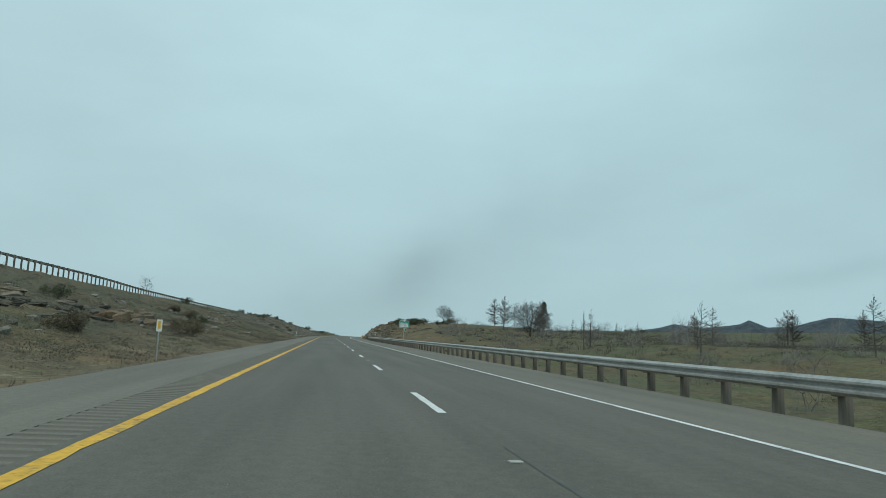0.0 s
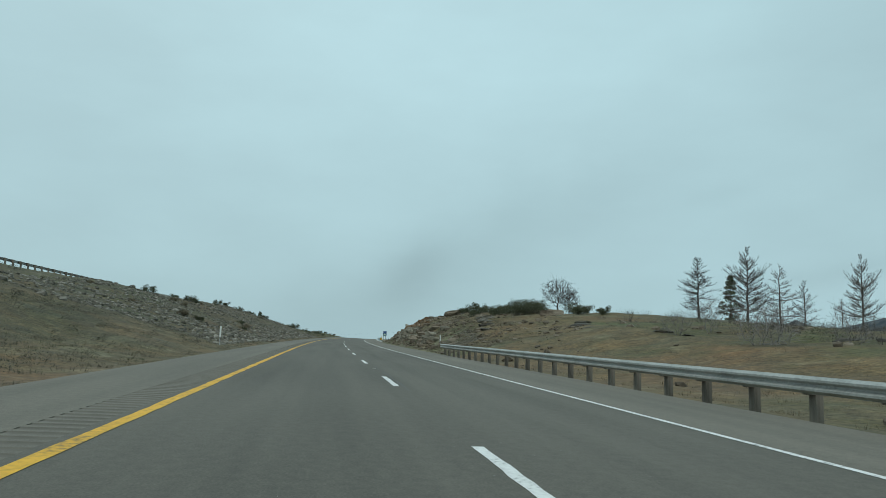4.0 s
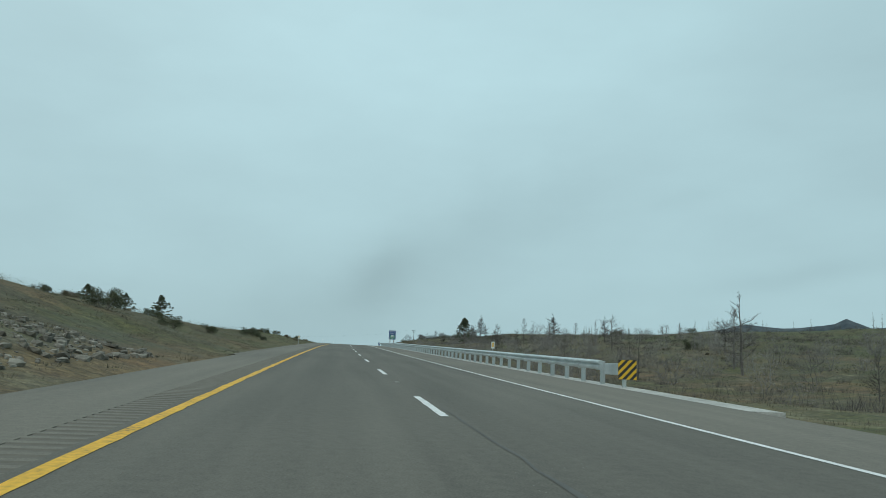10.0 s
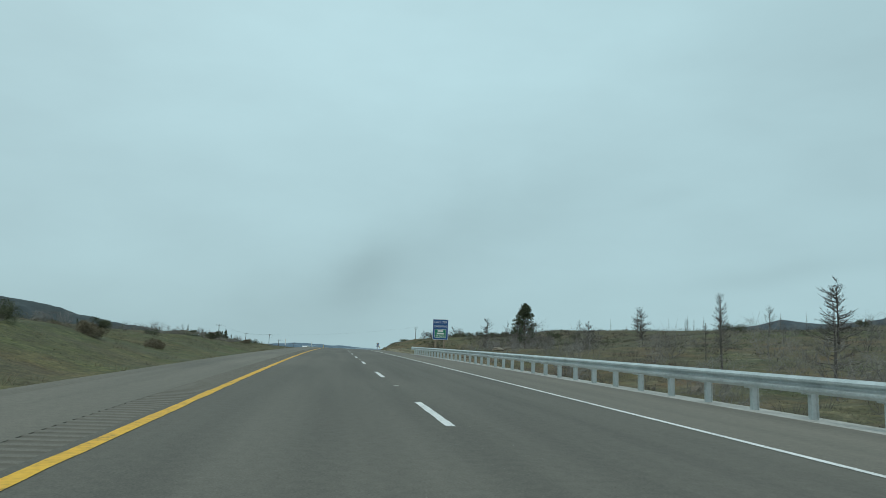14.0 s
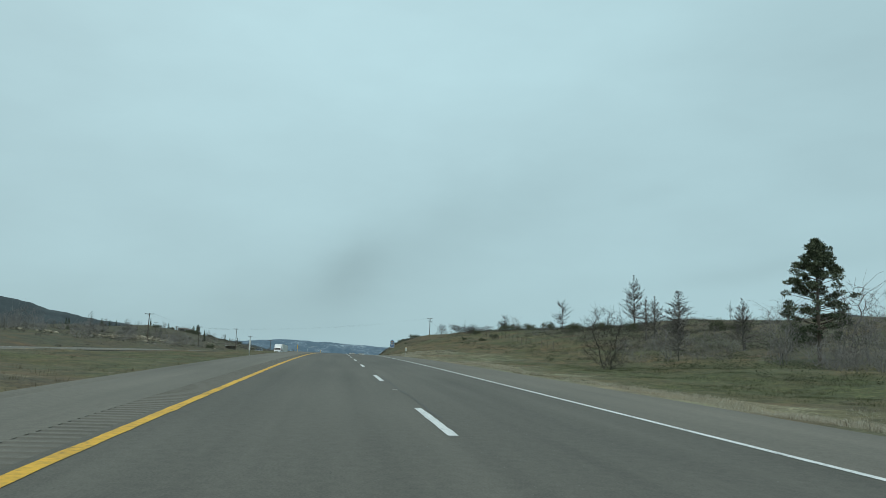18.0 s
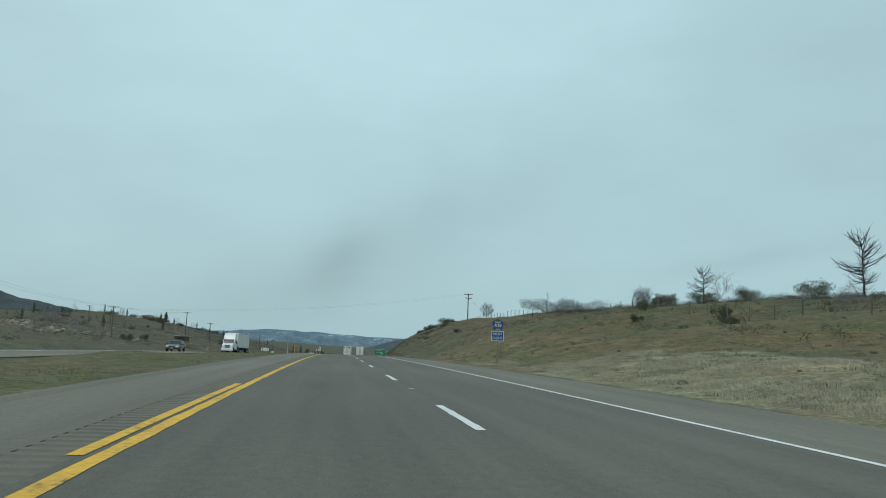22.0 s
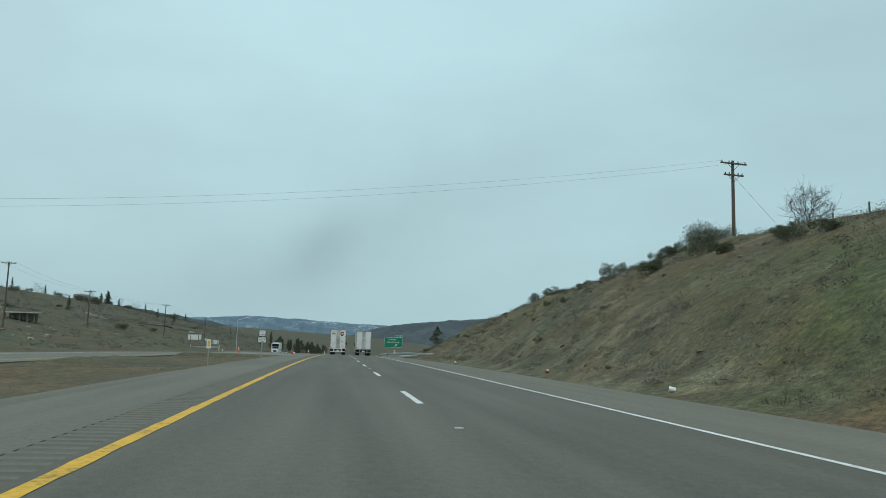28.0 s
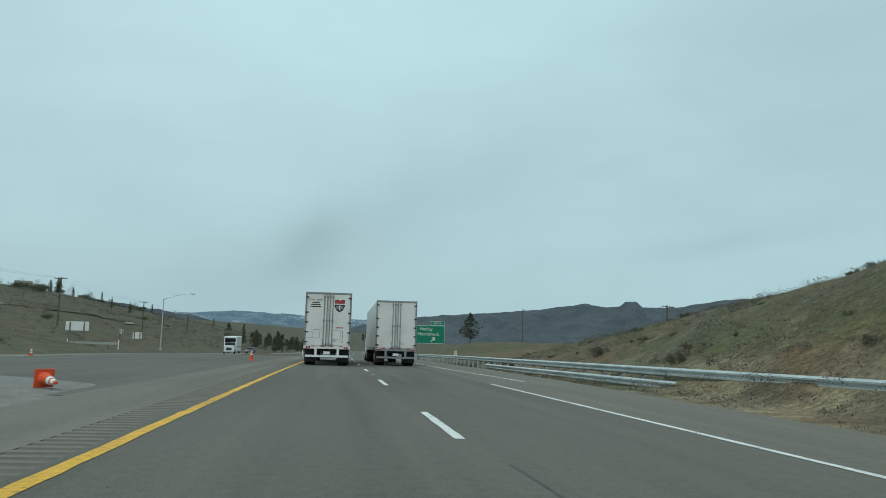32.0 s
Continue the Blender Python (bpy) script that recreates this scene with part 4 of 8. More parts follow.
guardrail("double galvanised guardrail at the exit ramp", 752.0, 1010.0, flare, lambda s: -0.14, GALVANISED, False, low=(779.5, 806))
guardrail("dark guardrail on top of the embankment", 40.0, 262.0, -36.6, lambda s: float(ease(S_L, T_L, s)[6]) + 0.42, OLD_STEEL, True, face=-1)

BLACK = plain("black_paint", (0.03, 0.03, 0.03), 0.6)
AMBER = plain("amber_reflector", (0.75, 0.45, 0.03), 0.4)
SIGN_WHITE = plain("sign_white", (0.72, 0.74, 0.72), 0.5, wear=0.05)
SIGN_BLUE = plain("sign_blue", (0.012, 0.075, 0.24), 0.5, wear=0.1)
SIGN_GREEN = plain("sign_green", (0.0, 0.19, 0.11), 0.5, wear=0.1)
SIGN_TEAL = plain("sign_faded_green", (0.03, 0.33, 0.27), 0.5, wear=0.08)
SIGN_BACK = plain("sign_aluminium", (0.4, 0.41, 0.42), 0.5, 0.5)
GREY_PAINT = plain("grey_bars", (0.2, 0.21, 0.21), 0.6)
RED_PAINT = plain("red_paint", (0.45, 0.03, 0.03), 0.5)


def lettering(text, size, mat, parent, x, z, y=-0.012):
    """A line of raised letters on a sign that faces the traffic, centred at x and z."""
    cu = bpy.data.curves.new("lettering", "FONT")
    cu.body, cu.size, cu.align_x, cu.align_y, cu.extrude = text, size, "CENTER", "CENTER", 0.001
    cu.resolution_u = 2
    tmp = bpy.data.objects.new("lettering", cu)
    me = bpy.data.meshes.new_from_object(tmp)
    bpy.data.objects.remove(tmp)
    me.materials.clear()
    me.materials.append(mat)
    ob = new("lettering", me)
    ob.parent = parent
    ob.matrix_basis = pose(x, y, z, 90, 0, 0)
    return ob


def panel(name, x0, x1, z0, z1, mat, parent, y=0.0, thick=0.006, border=None, corner=0.06, label=""):
    """A sign panel with rounded corners, its face towards -y, with a thin border."""
    def slab(x0, x1, z0, z1, y0, y1, r, m, nm, par, lab=""):
        bm = bmesh.new()
        ring = []
        for cx, cz, a0 in ((x1 - r, z1 - r, 0), (x0 + r, z1 - r, 90), (x0 + r, z0 + r, 180), (x1 - r, z0 + r, 270)):
            for k in range(5):
                a = radians(a0 + 22.5 * k)
                ring.append((cx + r * math.cos(a), cz + r * math.sin(a)))
        f = bm.faces.new([bm.verts.new((x, y1, z)) for x, z in ring])
        ext = bmesh.ops.extrude_face_region(bm, geom=[f])
        bmesh.ops.translate(bm, vec=(0, y0 - y1, 0), verts=[v for v in ext["geom"] if isinstance(v, bmesh.types.BMVert)])
        bmesh.ops.recalc_face_normals(bm, faces=bm.faces)
        return part(nm, bm, m, par, lab)

    ob = slab(x0, x1, z0, z1, y - thick, y, corner, border or mat, name, parent, label)
    if border:
        e = 0.035
        slab(x0 + e, x1 - e, z0 + e, z1 - e, y - thick - 0.003, y - thick, max(0.01, corner - e / 2), mat, "face", ob)
    return ob


def marker_post(s, u, tall, kind):
    """A roadside delineator: a slim post with a paddle and a reflector."""
    z = land(s, u)
    a = tagged(anchor("delineator_post", s, u, z - 0.05), {
        "amber": "white delineator paddle with amber reflector on a steel post", "white": "slim white roadside delineator post",
        "yellow": "slim yellow roadside delineator post", "mile": "white postmile panel with yellow top on a steel post"}[kind], "delineator", "delineator posts")
    post_mat = {"yellow": AMBER}.get(kind, CHROME)
    part("post", solid(-0.02, 0.02, -0.008, 0.012, -0.3, tall * (0.98 if kind != "white" else 0.55)), post_mat, a)
    if kind == "white":
        part("paddle", solid(-0.05, 0.05, -0.012, -0.006, tall * 0.45, tall, bevel=0.002), SIGN_WHITE, a)
    elif kind == "yellow":
        part("paddle", solid(-0.05, 0.05, -0.014, -0.009, tall * 0.55, tall, bevel=0.002), AMBER, a)
    else:
        w, h = (0.1, 0.42) if kind == "amber" else (0.1, 0.62)
        pd = part("paddle", solid(-w, w, -0.014, -0.009, tall - h, tall, bevel=0.002), SIGN_WHITE, a)
        if kind == "amber":
            part("reflector", solid(-0.045, 0.045, -0.02, -0.0145, tall - 0.32, tall - 0.06), AMBER, pd)
        else:
            part("band", solid(-w, w, -0.017, -0.0145, tall - 0.17, tall - 0.09), AMBER, pd)
            for zz, hh in ((tall - 0.22, 0.06), (tall - 0.4, 0.14), (tall - 0.55, 0.05)):
                part("bar", solid(-0.05, 0.05, -0.017, -0.0145, zz - hh / 2, zz + hh / 2), BLACK, pd)
    return a


for s, u, tall, kind in ((27, -7.6, 1.5, "amber"), (150, -8.0, 1.2, "white"), (175, 9.2, 1.1, "white"), (300, 8.0, 1.6, "amber"), (359.5, -7.3, 1.3, "amber"),
                         (452, 8.6, 1.1, "white"), (505, -7.2, 1.3, "white"), (557, 8.4, 1.4, "mile"), (556, -6.8, 1.25, "yellow"), (641, -6.9, 1.25, "yellow"),
                         (714.5, -7.4, 1.35, "amber"), (818, 8.4, 1.4, "amber"), (100, 8.6, 1.2, "white"), (440, -7.2, 1.2, "white"), (850, -5.9, 1.2, "white")):
    marker_post(s, u, tall, kind)


def object_marker():
    a = tagged(anchor("object_marker", 277.6, 7.45, -0.2), "yellow and black striped end marker on the guardrail", "sign")
    pn = part("panel", solid(-0.3, 0.3, -0.012, -0.004, 0.35, 0.95, bevel=0.003), AMBER, a)
    def cut(pts, lim, sign):
        """Clips a stripe at a height."""
        out = []
        for (x0, z0), (x1, z1) in zip(pts, pts[1:] + pts[:1]):
            in0, in1 = sign * (z0 - lim) <= 0, sign * (z1 - lim) <= 0
            if in0:
                out.append((x0, z0))
            if in0 != in1:
                f = (lim - z0) / (z1 - z0)
                out.append((x0 + f * (x1 - x0), lim))
        return out

    for k in range(-3, 4):
        z = 0.35 + 0.24 * k
        pts = cut(cut([(-0.3, z), (0.3, z + 0.6), (0.3, z + 0.72), (-0.3, z + 0.12)], 0.95, 1), 0.35, -1)
        if len(pts) > 2:
            bm = bmesh.new()
            bm.faces.new([bm.verts.new((x, -0.0145, zz)) for x, zz in pts])
            bmesh.ops.recalc_face_normals(bm, faces=bm.faces)
            part("stripe", bm, BLACK, pn)
    part("end_box", solid(-0.28, -0.08, 0.02, 1.3, 0.48, 0.84, bevel=0.02), GALVANISED, a, "galvanised terminal box")
    part("strut", solid(-0.12, -0.02, 0.02, 0.12, -0.3, 0.5), GALVANISED, a)


object_marker()


def adopt_sign():
    s, u = 91.2, 7.7
    z = land(s, u)
    a = tagged(anchor("roadside_sign", s, u, z), "faded green roadside sign with a white panel on a steel post", "sign")
    lift = (3.05 - z) / 0.72
    a.matrix_world = a.matrix_world @ Matrix.Scale(0.72, 4)
    part("post", solid(-0.05, 0.05, 0.0, 0.08, -0.4, lift - 1.1), CHROME, a)
    pn = panel("panel", -0.85, 0.85, lift - 1.27, lift, SIGN_TEAL, a, border=SIGN_WHITE)
    panel("plate", -0.7, 0.7, lift - 1.13, lift - 0.5, SIGN_WHITE, pn, y=-0.011, corner=0.02)
    lettering("ADOPT A HIGHWAY", 0.17, SIGN_WHITE, pn, 0, lift - 0.4, -0.0115)
    lettering("FOR INFORMATION", 0.15, BLACK, pn, 0, lift - 0.74, -0.019)
    lettering("CALL", 0.15, BLACK, pn, -0.3, lift - 0.93, -0.019)
    part("bar", solid(-0.08, 0.5, -0.021, -0.0175, lift - 0.98, lift - 0.88), BLACK, pn)
    bm = bmesh.new()
    bm.faces.new([bm.verts.new((0.22 * x, -0.02, lift + 0.2 * zz)) for x, zz in ((0, -1.2), (0.55, -0.6), (1, 0.1), (0.85, 0.55), (0.4, 0.6), (0.25, 1.0), (-0.25, 1.0), (-0.4, 0.6), (-0.85, 0.55), (-1, 0.1), (-0.55, -0.6))])
    ext = bmesh.ops.extrude_face_region(bm, geom=bm.faces[:])
    bmesh.ops.translate(bm, vec=(0, 0.012, 0), verts=[v for v in ext["geom"] if isinstance(v, bmesh.types.BMVert)])
    bmesh.ops.recalc_face_normals(bm, faces=bm.faces)
    part("emblem", bm, SIGN_WHITE, a, "white heart-shaped emblem plate")
    low = panel("plate", -0.14, 0.38, lift - 1.86, lift - 1.33, SIGN_GREEN, a, border=SIGN_WHITE, corner=0.03, label="small green plate with a white shape")
    part("shape", solid(0.06, 0.14, -0.014, -0.0095, lift - 1.8, lift - 1.45), SIGN_WHITE, low)


adopt_sign()


def exit_sign():
    s, u = 432.5, 9.7
    z = land(s, u)
    a = tagged(anchor("motorist_sign", s, u, z, turn=-3), "blue camping exit sign with a green plate on wooden posts", "sign")
    top = 3.78 - z
    for x in (-0.5, 0.42):
        part("post", solid(x - 0.09, x + 0.09, 0.012, 0.16, -0.5, top - 0.4, bevel=0.01), SIGN_POST, a)
    pn = panel("panel", -0.84, 0.84, top - 2.2, top, SIGN_BLUE, a, border=SIGN_WHITE, corner=0.1)
    lettering("EXIT 789", 0.36, SIGN_WHITE, pn, 0, top - 0.33, -0.0115)
    lettering("CAMPING", 0.34, SIGN_WHITE, pn, 0, top - 0.78, -0.0115)
    pl = panel("plate", -0.62, 0.62, top - 2.0, top - 1.07, SIGN_GREEN, pn, y=-0.011, border=SIGN_WHITE, corner=0.05)
    part("bar", solid(-0.3, 0.3, -0.024, -0.0205, top - 1.35, top - 1.18), SIGN_WHITE, pl)
    part("bar", solid(-0.4, 0.4, -0.024, -0.0205, top - 1.62, top - 1.45), SIGN_WHITE, pl)
    lettering("RV PARK", 0.25, SIGN_WHITE, pl, 0, top - 1.81, -0.0205)


exit_sign()


def county_sign():
    s, u = 597.5, 8.9
    z = land(s, u)
    a = tagged(anchor("route_sign", s, u, z), "blue five-sided county route shield above a blue plate", "sign")
    top = 3.02 - z
    part("post", solid(-0.045, 0.045, 0.0, 0.07, -0.4, top - 0.1), SIGN_POST, a)
    bm = bmesh.new()
    f = bm.faces.new([bm.verts.new((x, 0, top + zz)) for x, zz in ((0, 0.02), (0.39, -0.2), (0.3, -0.74), (-0.3, -0.74), (-0.39, -0.2))])
    ext = bmesh.ops.extrude_face_region(bm, geom=[f])
    bmesh.ops.translate(bm, vec=(0, -0.006, 0), verts=[v for v in ext["geom"] if isinstance(v, bmesh.types.BMVert)])
    bmesh.ops.recalc_face_normals(bm, faces=bm.faces)
    sh = part("shield", bm, SIGN_BLUE, a)
    part("bar", solid(-0.2, 0.2, -0.0095, -0.0065, top - 0.24, top - 0.18), AMBER, sh)
    part("bar", solid(-0.16, 0.16, -0.0095, -0.0065, top - 0.7, top - 0.65), AMBER, sh)
    lettering("A28", 0.3, SIGN_WHITE, sh, 0, top - 0.43, -0.0075)
    pl = panel("plate", -0.42, 0.42, top - 1.46, top - 0.8, SIGN_BLUE, a, border=SIGN_WHITE, corner=0.04)
    lettering("NEXT", 0.24, SIGN_WHITE, pl, 0, top - 1.0, -0.0115)
    lettering("RIGHT", 0.24, SIGN_WHITE, pl, 0, top - 1.27, -0.0115)


county_sign()


def gore_sign():
    s, u = 851.0, 9.9
    z = land(s, u)
    a = tagged(anchor("exit_sign", s, u, z), "green freeway exit sign with white letters and an arrow", "sign")
    top = 4.3 - z
    for x in (-1.2, 1.2):
        part("post", solid(x - 0.09, x + 0.09, 0.012, 0.14, -0.5, top - 0.3), SIGN_POST, a)
    pn = panel("panel", -2.1, 2.1, top - 2.3, top, SIGN_GREEN, a, border=SIGN_WHITE, corner=0.15)
    tab = panel("tab", 0.3, 2.1, top + 0.03, top + 0.55, SIGN_GREEN, a, border=SIGN_WHITE, corner=0.08)
    lettering("EXIT 789", 0.3, SIGN_WHITE, tab, 1.2, top + 0.29, -0.0115)
    lettering("Henley", 0.6, SIGN_WHITE, pn, -0.3, top - 0.45, -0.0115)
    lettering("Hornbrook", 0.6, SIGN_WHITE, pn, 0, top - 1.1, -0.0115)
    bm = tube(bmesh.new(), (-0.25, 0, -0.25), (0.15, 0, 0.15), 0.06, 0.06, 4)
    tube(bm, (-0.1, 0, 0.24), (0.24, 0, 0.24), 0.05, 0.05, 4)
    tube(bm, (0.24, 0, -0.1), (0.24, 0, 0.24), 0.05, 0.05, 4)
    bmesh.ops.scale(bm, vec=(1, 0.12, 1), verts=bm.verts)
    bmesh.ops.translate(bm, vec=(0.6, -0.014, top - 1.8), verts=bm.verts)
    part("arrow", bm, SIGN_WHITE, pn)


gore_sign()


def median_sign():
    s, u = 746.0, -8.2
    z = land(s, u)
    a = tagged(anchor("regulatory_sign", s, u, z), "two white regulatory signs on one steel post", "sign")
    top = 2.3 - z
    part("post", solid(-0.04, 0.04, 0.0, 0.05, -0.4, top - 0.1), CHROME, a)
    up = panel("panel", -0.3, 0.3, top - 0.55, top, SIGN_WHITE, a, border=BLACK, corner=0.03)
    lettering("NO", 0.19, BLACK, up, 0, top - 0.17, -0.0115)
    lettering("TURNS", 0.17, BLACK, up, 0, top - 0.39, -0.0115)
    dn = panel("panel", -0.37, 0.37, top - 1.13, top - 0.58, SIGN_WHITE, a, border=BLACK, corner=0.03)
    for k, word in enumerate(("AUTHORIZED", "VEHICLES", "ONLY")):
        lettering(word, 0.125, BLACK, dn, 0, top - 0.7 - 0.16 * k, -0.0115)


median_sign()


def board_back(s, u, wide, high, lift, label):
    z = land(s, u)
    a = tagged(anchor("sign_board", s, u, z), label, "sign")
    part("panel", solid(-wide / 2, wide / 2, 0, 0.03, lift, lift + high, bevel=0.008), SIGN_WHITE, a)
    for x in (-wide * 0.3, wide * 0.3):
        part("post", solid(x - 0.07, x + 0.07, -0.14, -0.004, -0.4, lift + high - 0.05), POST_WOOD, a)
    return a


board_back(868, -39, 3.2, 1.3, 1.7, "pale blank sign board seen from behind on two posts")
board_back(905, -41, 1.7, 1.3, 1.2, "small pale sign board seen from behind")
board_back(905, -44, 0.7, 0.9, 1.6, "small square sign board seen from behind")


def barrier():
    s, u = 866, -36.0
    a = tagged(anchor("barricade", s, u, land(s, u)), "long low barricade with white end posts under the board", "barrier")
    part("rail", solid(-3.4, 3.4, -0.05, 0.05, 0.35, 0.7, bevel=0.01), OLD_STEEL, a)
    for x in (-3.45, 3.45):
        part("post", solid(x - 0.07, x + 0.07, -0.06, 0.06, -0.3, 1.05, bevel=0.01), SIGN_WHITE, a)
    for x in (-2, 0, 2):
        part("post", solid(x - 0.07, x + 0.07, 0.06, 0.2, -0.3, 0.68), POST_WOOD, a)


barrier()


def street_lamp():
    s, u = 885, -31.5
    a = tagged(anchor("street_lamp", s, u, land(s, u), turn=0), "tall galvanised street lamp with a curved arm", "street lamp")
    part("pole", bar((0, 0, -0.3), (0, 0, 8.6), 0.11, 0.07, 10), GALVANISED, a)
    bm = bmesh.new()
    last = Vector((0, 0, 8.5))
    for k in range(1, 8):
        f = k / 7
        nxt = Vector((4.4 * f, 0, 8.5 + 1.1 * math.sin(f * 1.57)))
        tube(bm, last, nxt, 0.05, 0.045, 8)
        last = nxt
    part("arm", bm, GALVANISED, a)
    part("lamp_head", solid(4.3, 5.0, -0.14, 0.14, 9.5, 9.66, bevel=0.05), SIGN_BACK, a)
    part("base", solid(-0.2, 0.2, -0.2, 0.2, -0.3, 0.15, bevel=0.02), PALE, a)


street_lamp()


# ---- traffic cones ----
CONE = material("cone_orange", ((0.55, 0.06, 0.02), (0.75, 0.10, 0.03), (0.8, 0.13, 0.04)), 3, 0.6, fine=0.4)


def traffic_cone(m, label):
    a = tagged(new("traffic_cone"), label, "traffic cone", "traffic cones")
    a.matrix_world = m
    part("base", solid(-0.19, 0.19, -0.19, 0.19, 0, 0.035, bevel=0.01), CONE, a)
    body = bar((0, 0, 0.03), (0, 0, 0.71), 0.135, 0.03, 16)
    part("body", body, CONE, a)
    for z0, z1, lab in ((0.36, 0.46, "lower white collar"), (0.52, 0.64, "upper white collar")):
        r = lambda z: 0.139 - 0.105 * (z - 0.03) / 0.68
        part("collar", bar((0, 0, z0), (0, 0, z1), r(z0), r(z1), 16), SIGN_WHITE, a, lab)
    return a


for s, u, z in ((766.6, -13.0, 0.1), (810.6, -22, opp(810.6)), (808, -7.1, 0.04)):
    traffic_cone(along(s, u, z), "upright orange traffic cone with white collars")
x, y, z = spot(773.4, -7.25, 0.06)
traffic_cone(pose(x, y, z + 0.19, 0, 0, -60) @ pose(0, 0, 0, 0, 94, 0) @ Matrix.Translation((0, 0, -0.2)), "orange traffic cone knocked over on the gravel")


# ---- power line ----
POLE_WOOD = material("pole_wood", ((0.07, 0.055, 0.045), (0.11, 0.09, 0.072), (0.16, 0.13, 0.105)), 3, 0.9, streak=(3, 3, 0.3))
WIRE = plain("wire", (0.06, 0.065, 0.07), 0.5, 0.4)


def power_pole(s, u, top, turn, label, arms=1):
    z = land(s, u)
    a = tagged(anchor("power_pole", s, u, z, turn=turn), label, "power pole", "power poles")
    h = top - z
    part("pole", bar((0, 0, -0.5), (0, 0, h), 0.16, 0.11, 10), POLE_WOOD, a)
    for k in range(arms):
        w = 1.2 if k == 0 else 0.9
        zz = h - 0.25 - 0.95 * k
        ca = part("crossarm", solid(-w, w, -0.17, -0.06, zz - 0.06, zz + 0.06, bevel=0.01), POLE_WOOD, a)
        for x in (-w + 0.12, -0.42, 0.42, w - 0.12):
            part("insulator", bar((x, -0.115, zz + 0.06), (x, -0.115, zz + 0.2), 0.035, 0.045, 8), WIRE, ca)
        for x in (-0.5, 0.5):
            part("brace", bar((x, -0.115, zz - 0.06), (0, -0.1, zz - 0.55), 0.02, 0.02, 5), POLE_WOOD, ca)
    return a


LINE = [(668, -57, 10.4), (735, -57.7, 10.4), (810, -58, 14.2), (850, -58.5, 12.8), (908, -57, 13.9), (968, -58, 13.4), (1030, -60, 13.2)]
for s, u, top in LINE:
    power_pole(s, u, top, 0, "dark wooden power pole with a crossarm", 1)
power_pole(852, -98, 17.0, 20, "dark wooden power pole on the brushy hillside", 1)
power_pole(887, -120, 21.0, 20, "dark wooden power pole on the brushy hillside", 1)
power_pole(732.5, 29.2, 16.6, 8, "tall wooden power pole with two crossarms on the bank", 2)
power_pole(875.7, 53.6, 9.9, 20, "wooden power pole with a crossarm behind the hill", 1)
power_pole(952, 46.2, 13.6, 20, "slim dark pole standing on the low hill", 0)


def wire(a, b, sag, name="power_wire", label="thin dark overhead power wire", r=0.009):
    bm = bmesh.new()
    a, b = Vector(a), Vector(b)
    pts = [a.lerp(b, k / 14) - Vector((0, 0, sag * (1 - (2 * k / 14 - 1) ** 2))) for k in range(15)]
    for p, q in zip(pts, pts[1:]):
        tube(bm, p, q, r, r, 4)
    ob = new(name, mesh_of(name, bm, WIRE))
    return tagged(ob, label, "wire", "power wires")


for (s, u, t), (s2, u2, t2) in zip(LINE, LINE[1:]):
    for du in (-1.08, 1.08):
        wire(spot(s, u + du, t - 0.05), spot(s2, u2 + du, t2 - 0.05), 0.7)
for d in (-1.0, 1.0):
    wire(spot(732.5 + 0.1 * d, 29.2 + d, 16.55), spot(735 + 1.6 * d, -57.7 + d, 9.9), 2.0, r=0.005)
wire(spot(732.5, 29.2, 15.4), spot(735.5, 37.5, 9.6), 0.05, "guy_wire", "thin guy wire from the pole to the bank", 0.012)


# ---- plants and stones ----
def leaves(centres, radius, count, size, rnd, flat=1.0, up=0.3):
    """Small pointed leaves or needle sprays round a set of centres, as vertices and faces."""
    n = len(centres) * count
    c = np.repeat(np.array(centres, float), count, axis=0)
    r = np.repeat(np.array(radius, float).reshape(-1), count)
    d = rnd.normal(size=(n, 3))
    d /= np.linalg.norm(d, axis=1)[:, None]
    p = c + d * (r * rnd.uniform(0.25, 1.0, n) ** 0.6)[:, None] * np.array([1, 1, flat])
    a = d * 0.8 + rnd.normal(size=(n, 3)) * 0.7
    a[:, 2] += up
    a /= np.linalg.norm(a, axis=1)[:, None]
    b = np.cross(a, rnd.normal(size=(n, 3)))
    b /= np.linalg.norm(b, axis=1)[:, None] + 1e-9
    ln = size * rnd.uniform(0.6, 1.4, n)[:, None]
    v = np.stack([p - b * ln * 0.28, p + b * ln * 0.28, p + a * ln], axis=1).reshape(-1, 3)
    return v, np.arange(3 * n).reshape(-1, 3)


def fast(name, v, f, mat):
    me = bpy.data.meshes.new(name)
    v, f = np.asarray(v, np.float32), np.asarray(f, np.int32)
    k = f.shape[1]
    me.vertices.add(len(v))
    me.vertices.foreach_set("co", v.ravel())
    me.loops.add(f.size)
    me.loops.foreach_set("vertex_index", f.ravel())
    me.polygons.add(len(f))
    me.polygons.foreach_set("loop_start", np.arange(0, f.size, k, dtype=np.int32))
    me.materials.append(mat)
    me.polygons.foreach_set("use_smooth", np.zeros(len(f), bool))
    me.update(calc_edges=True)
    return me


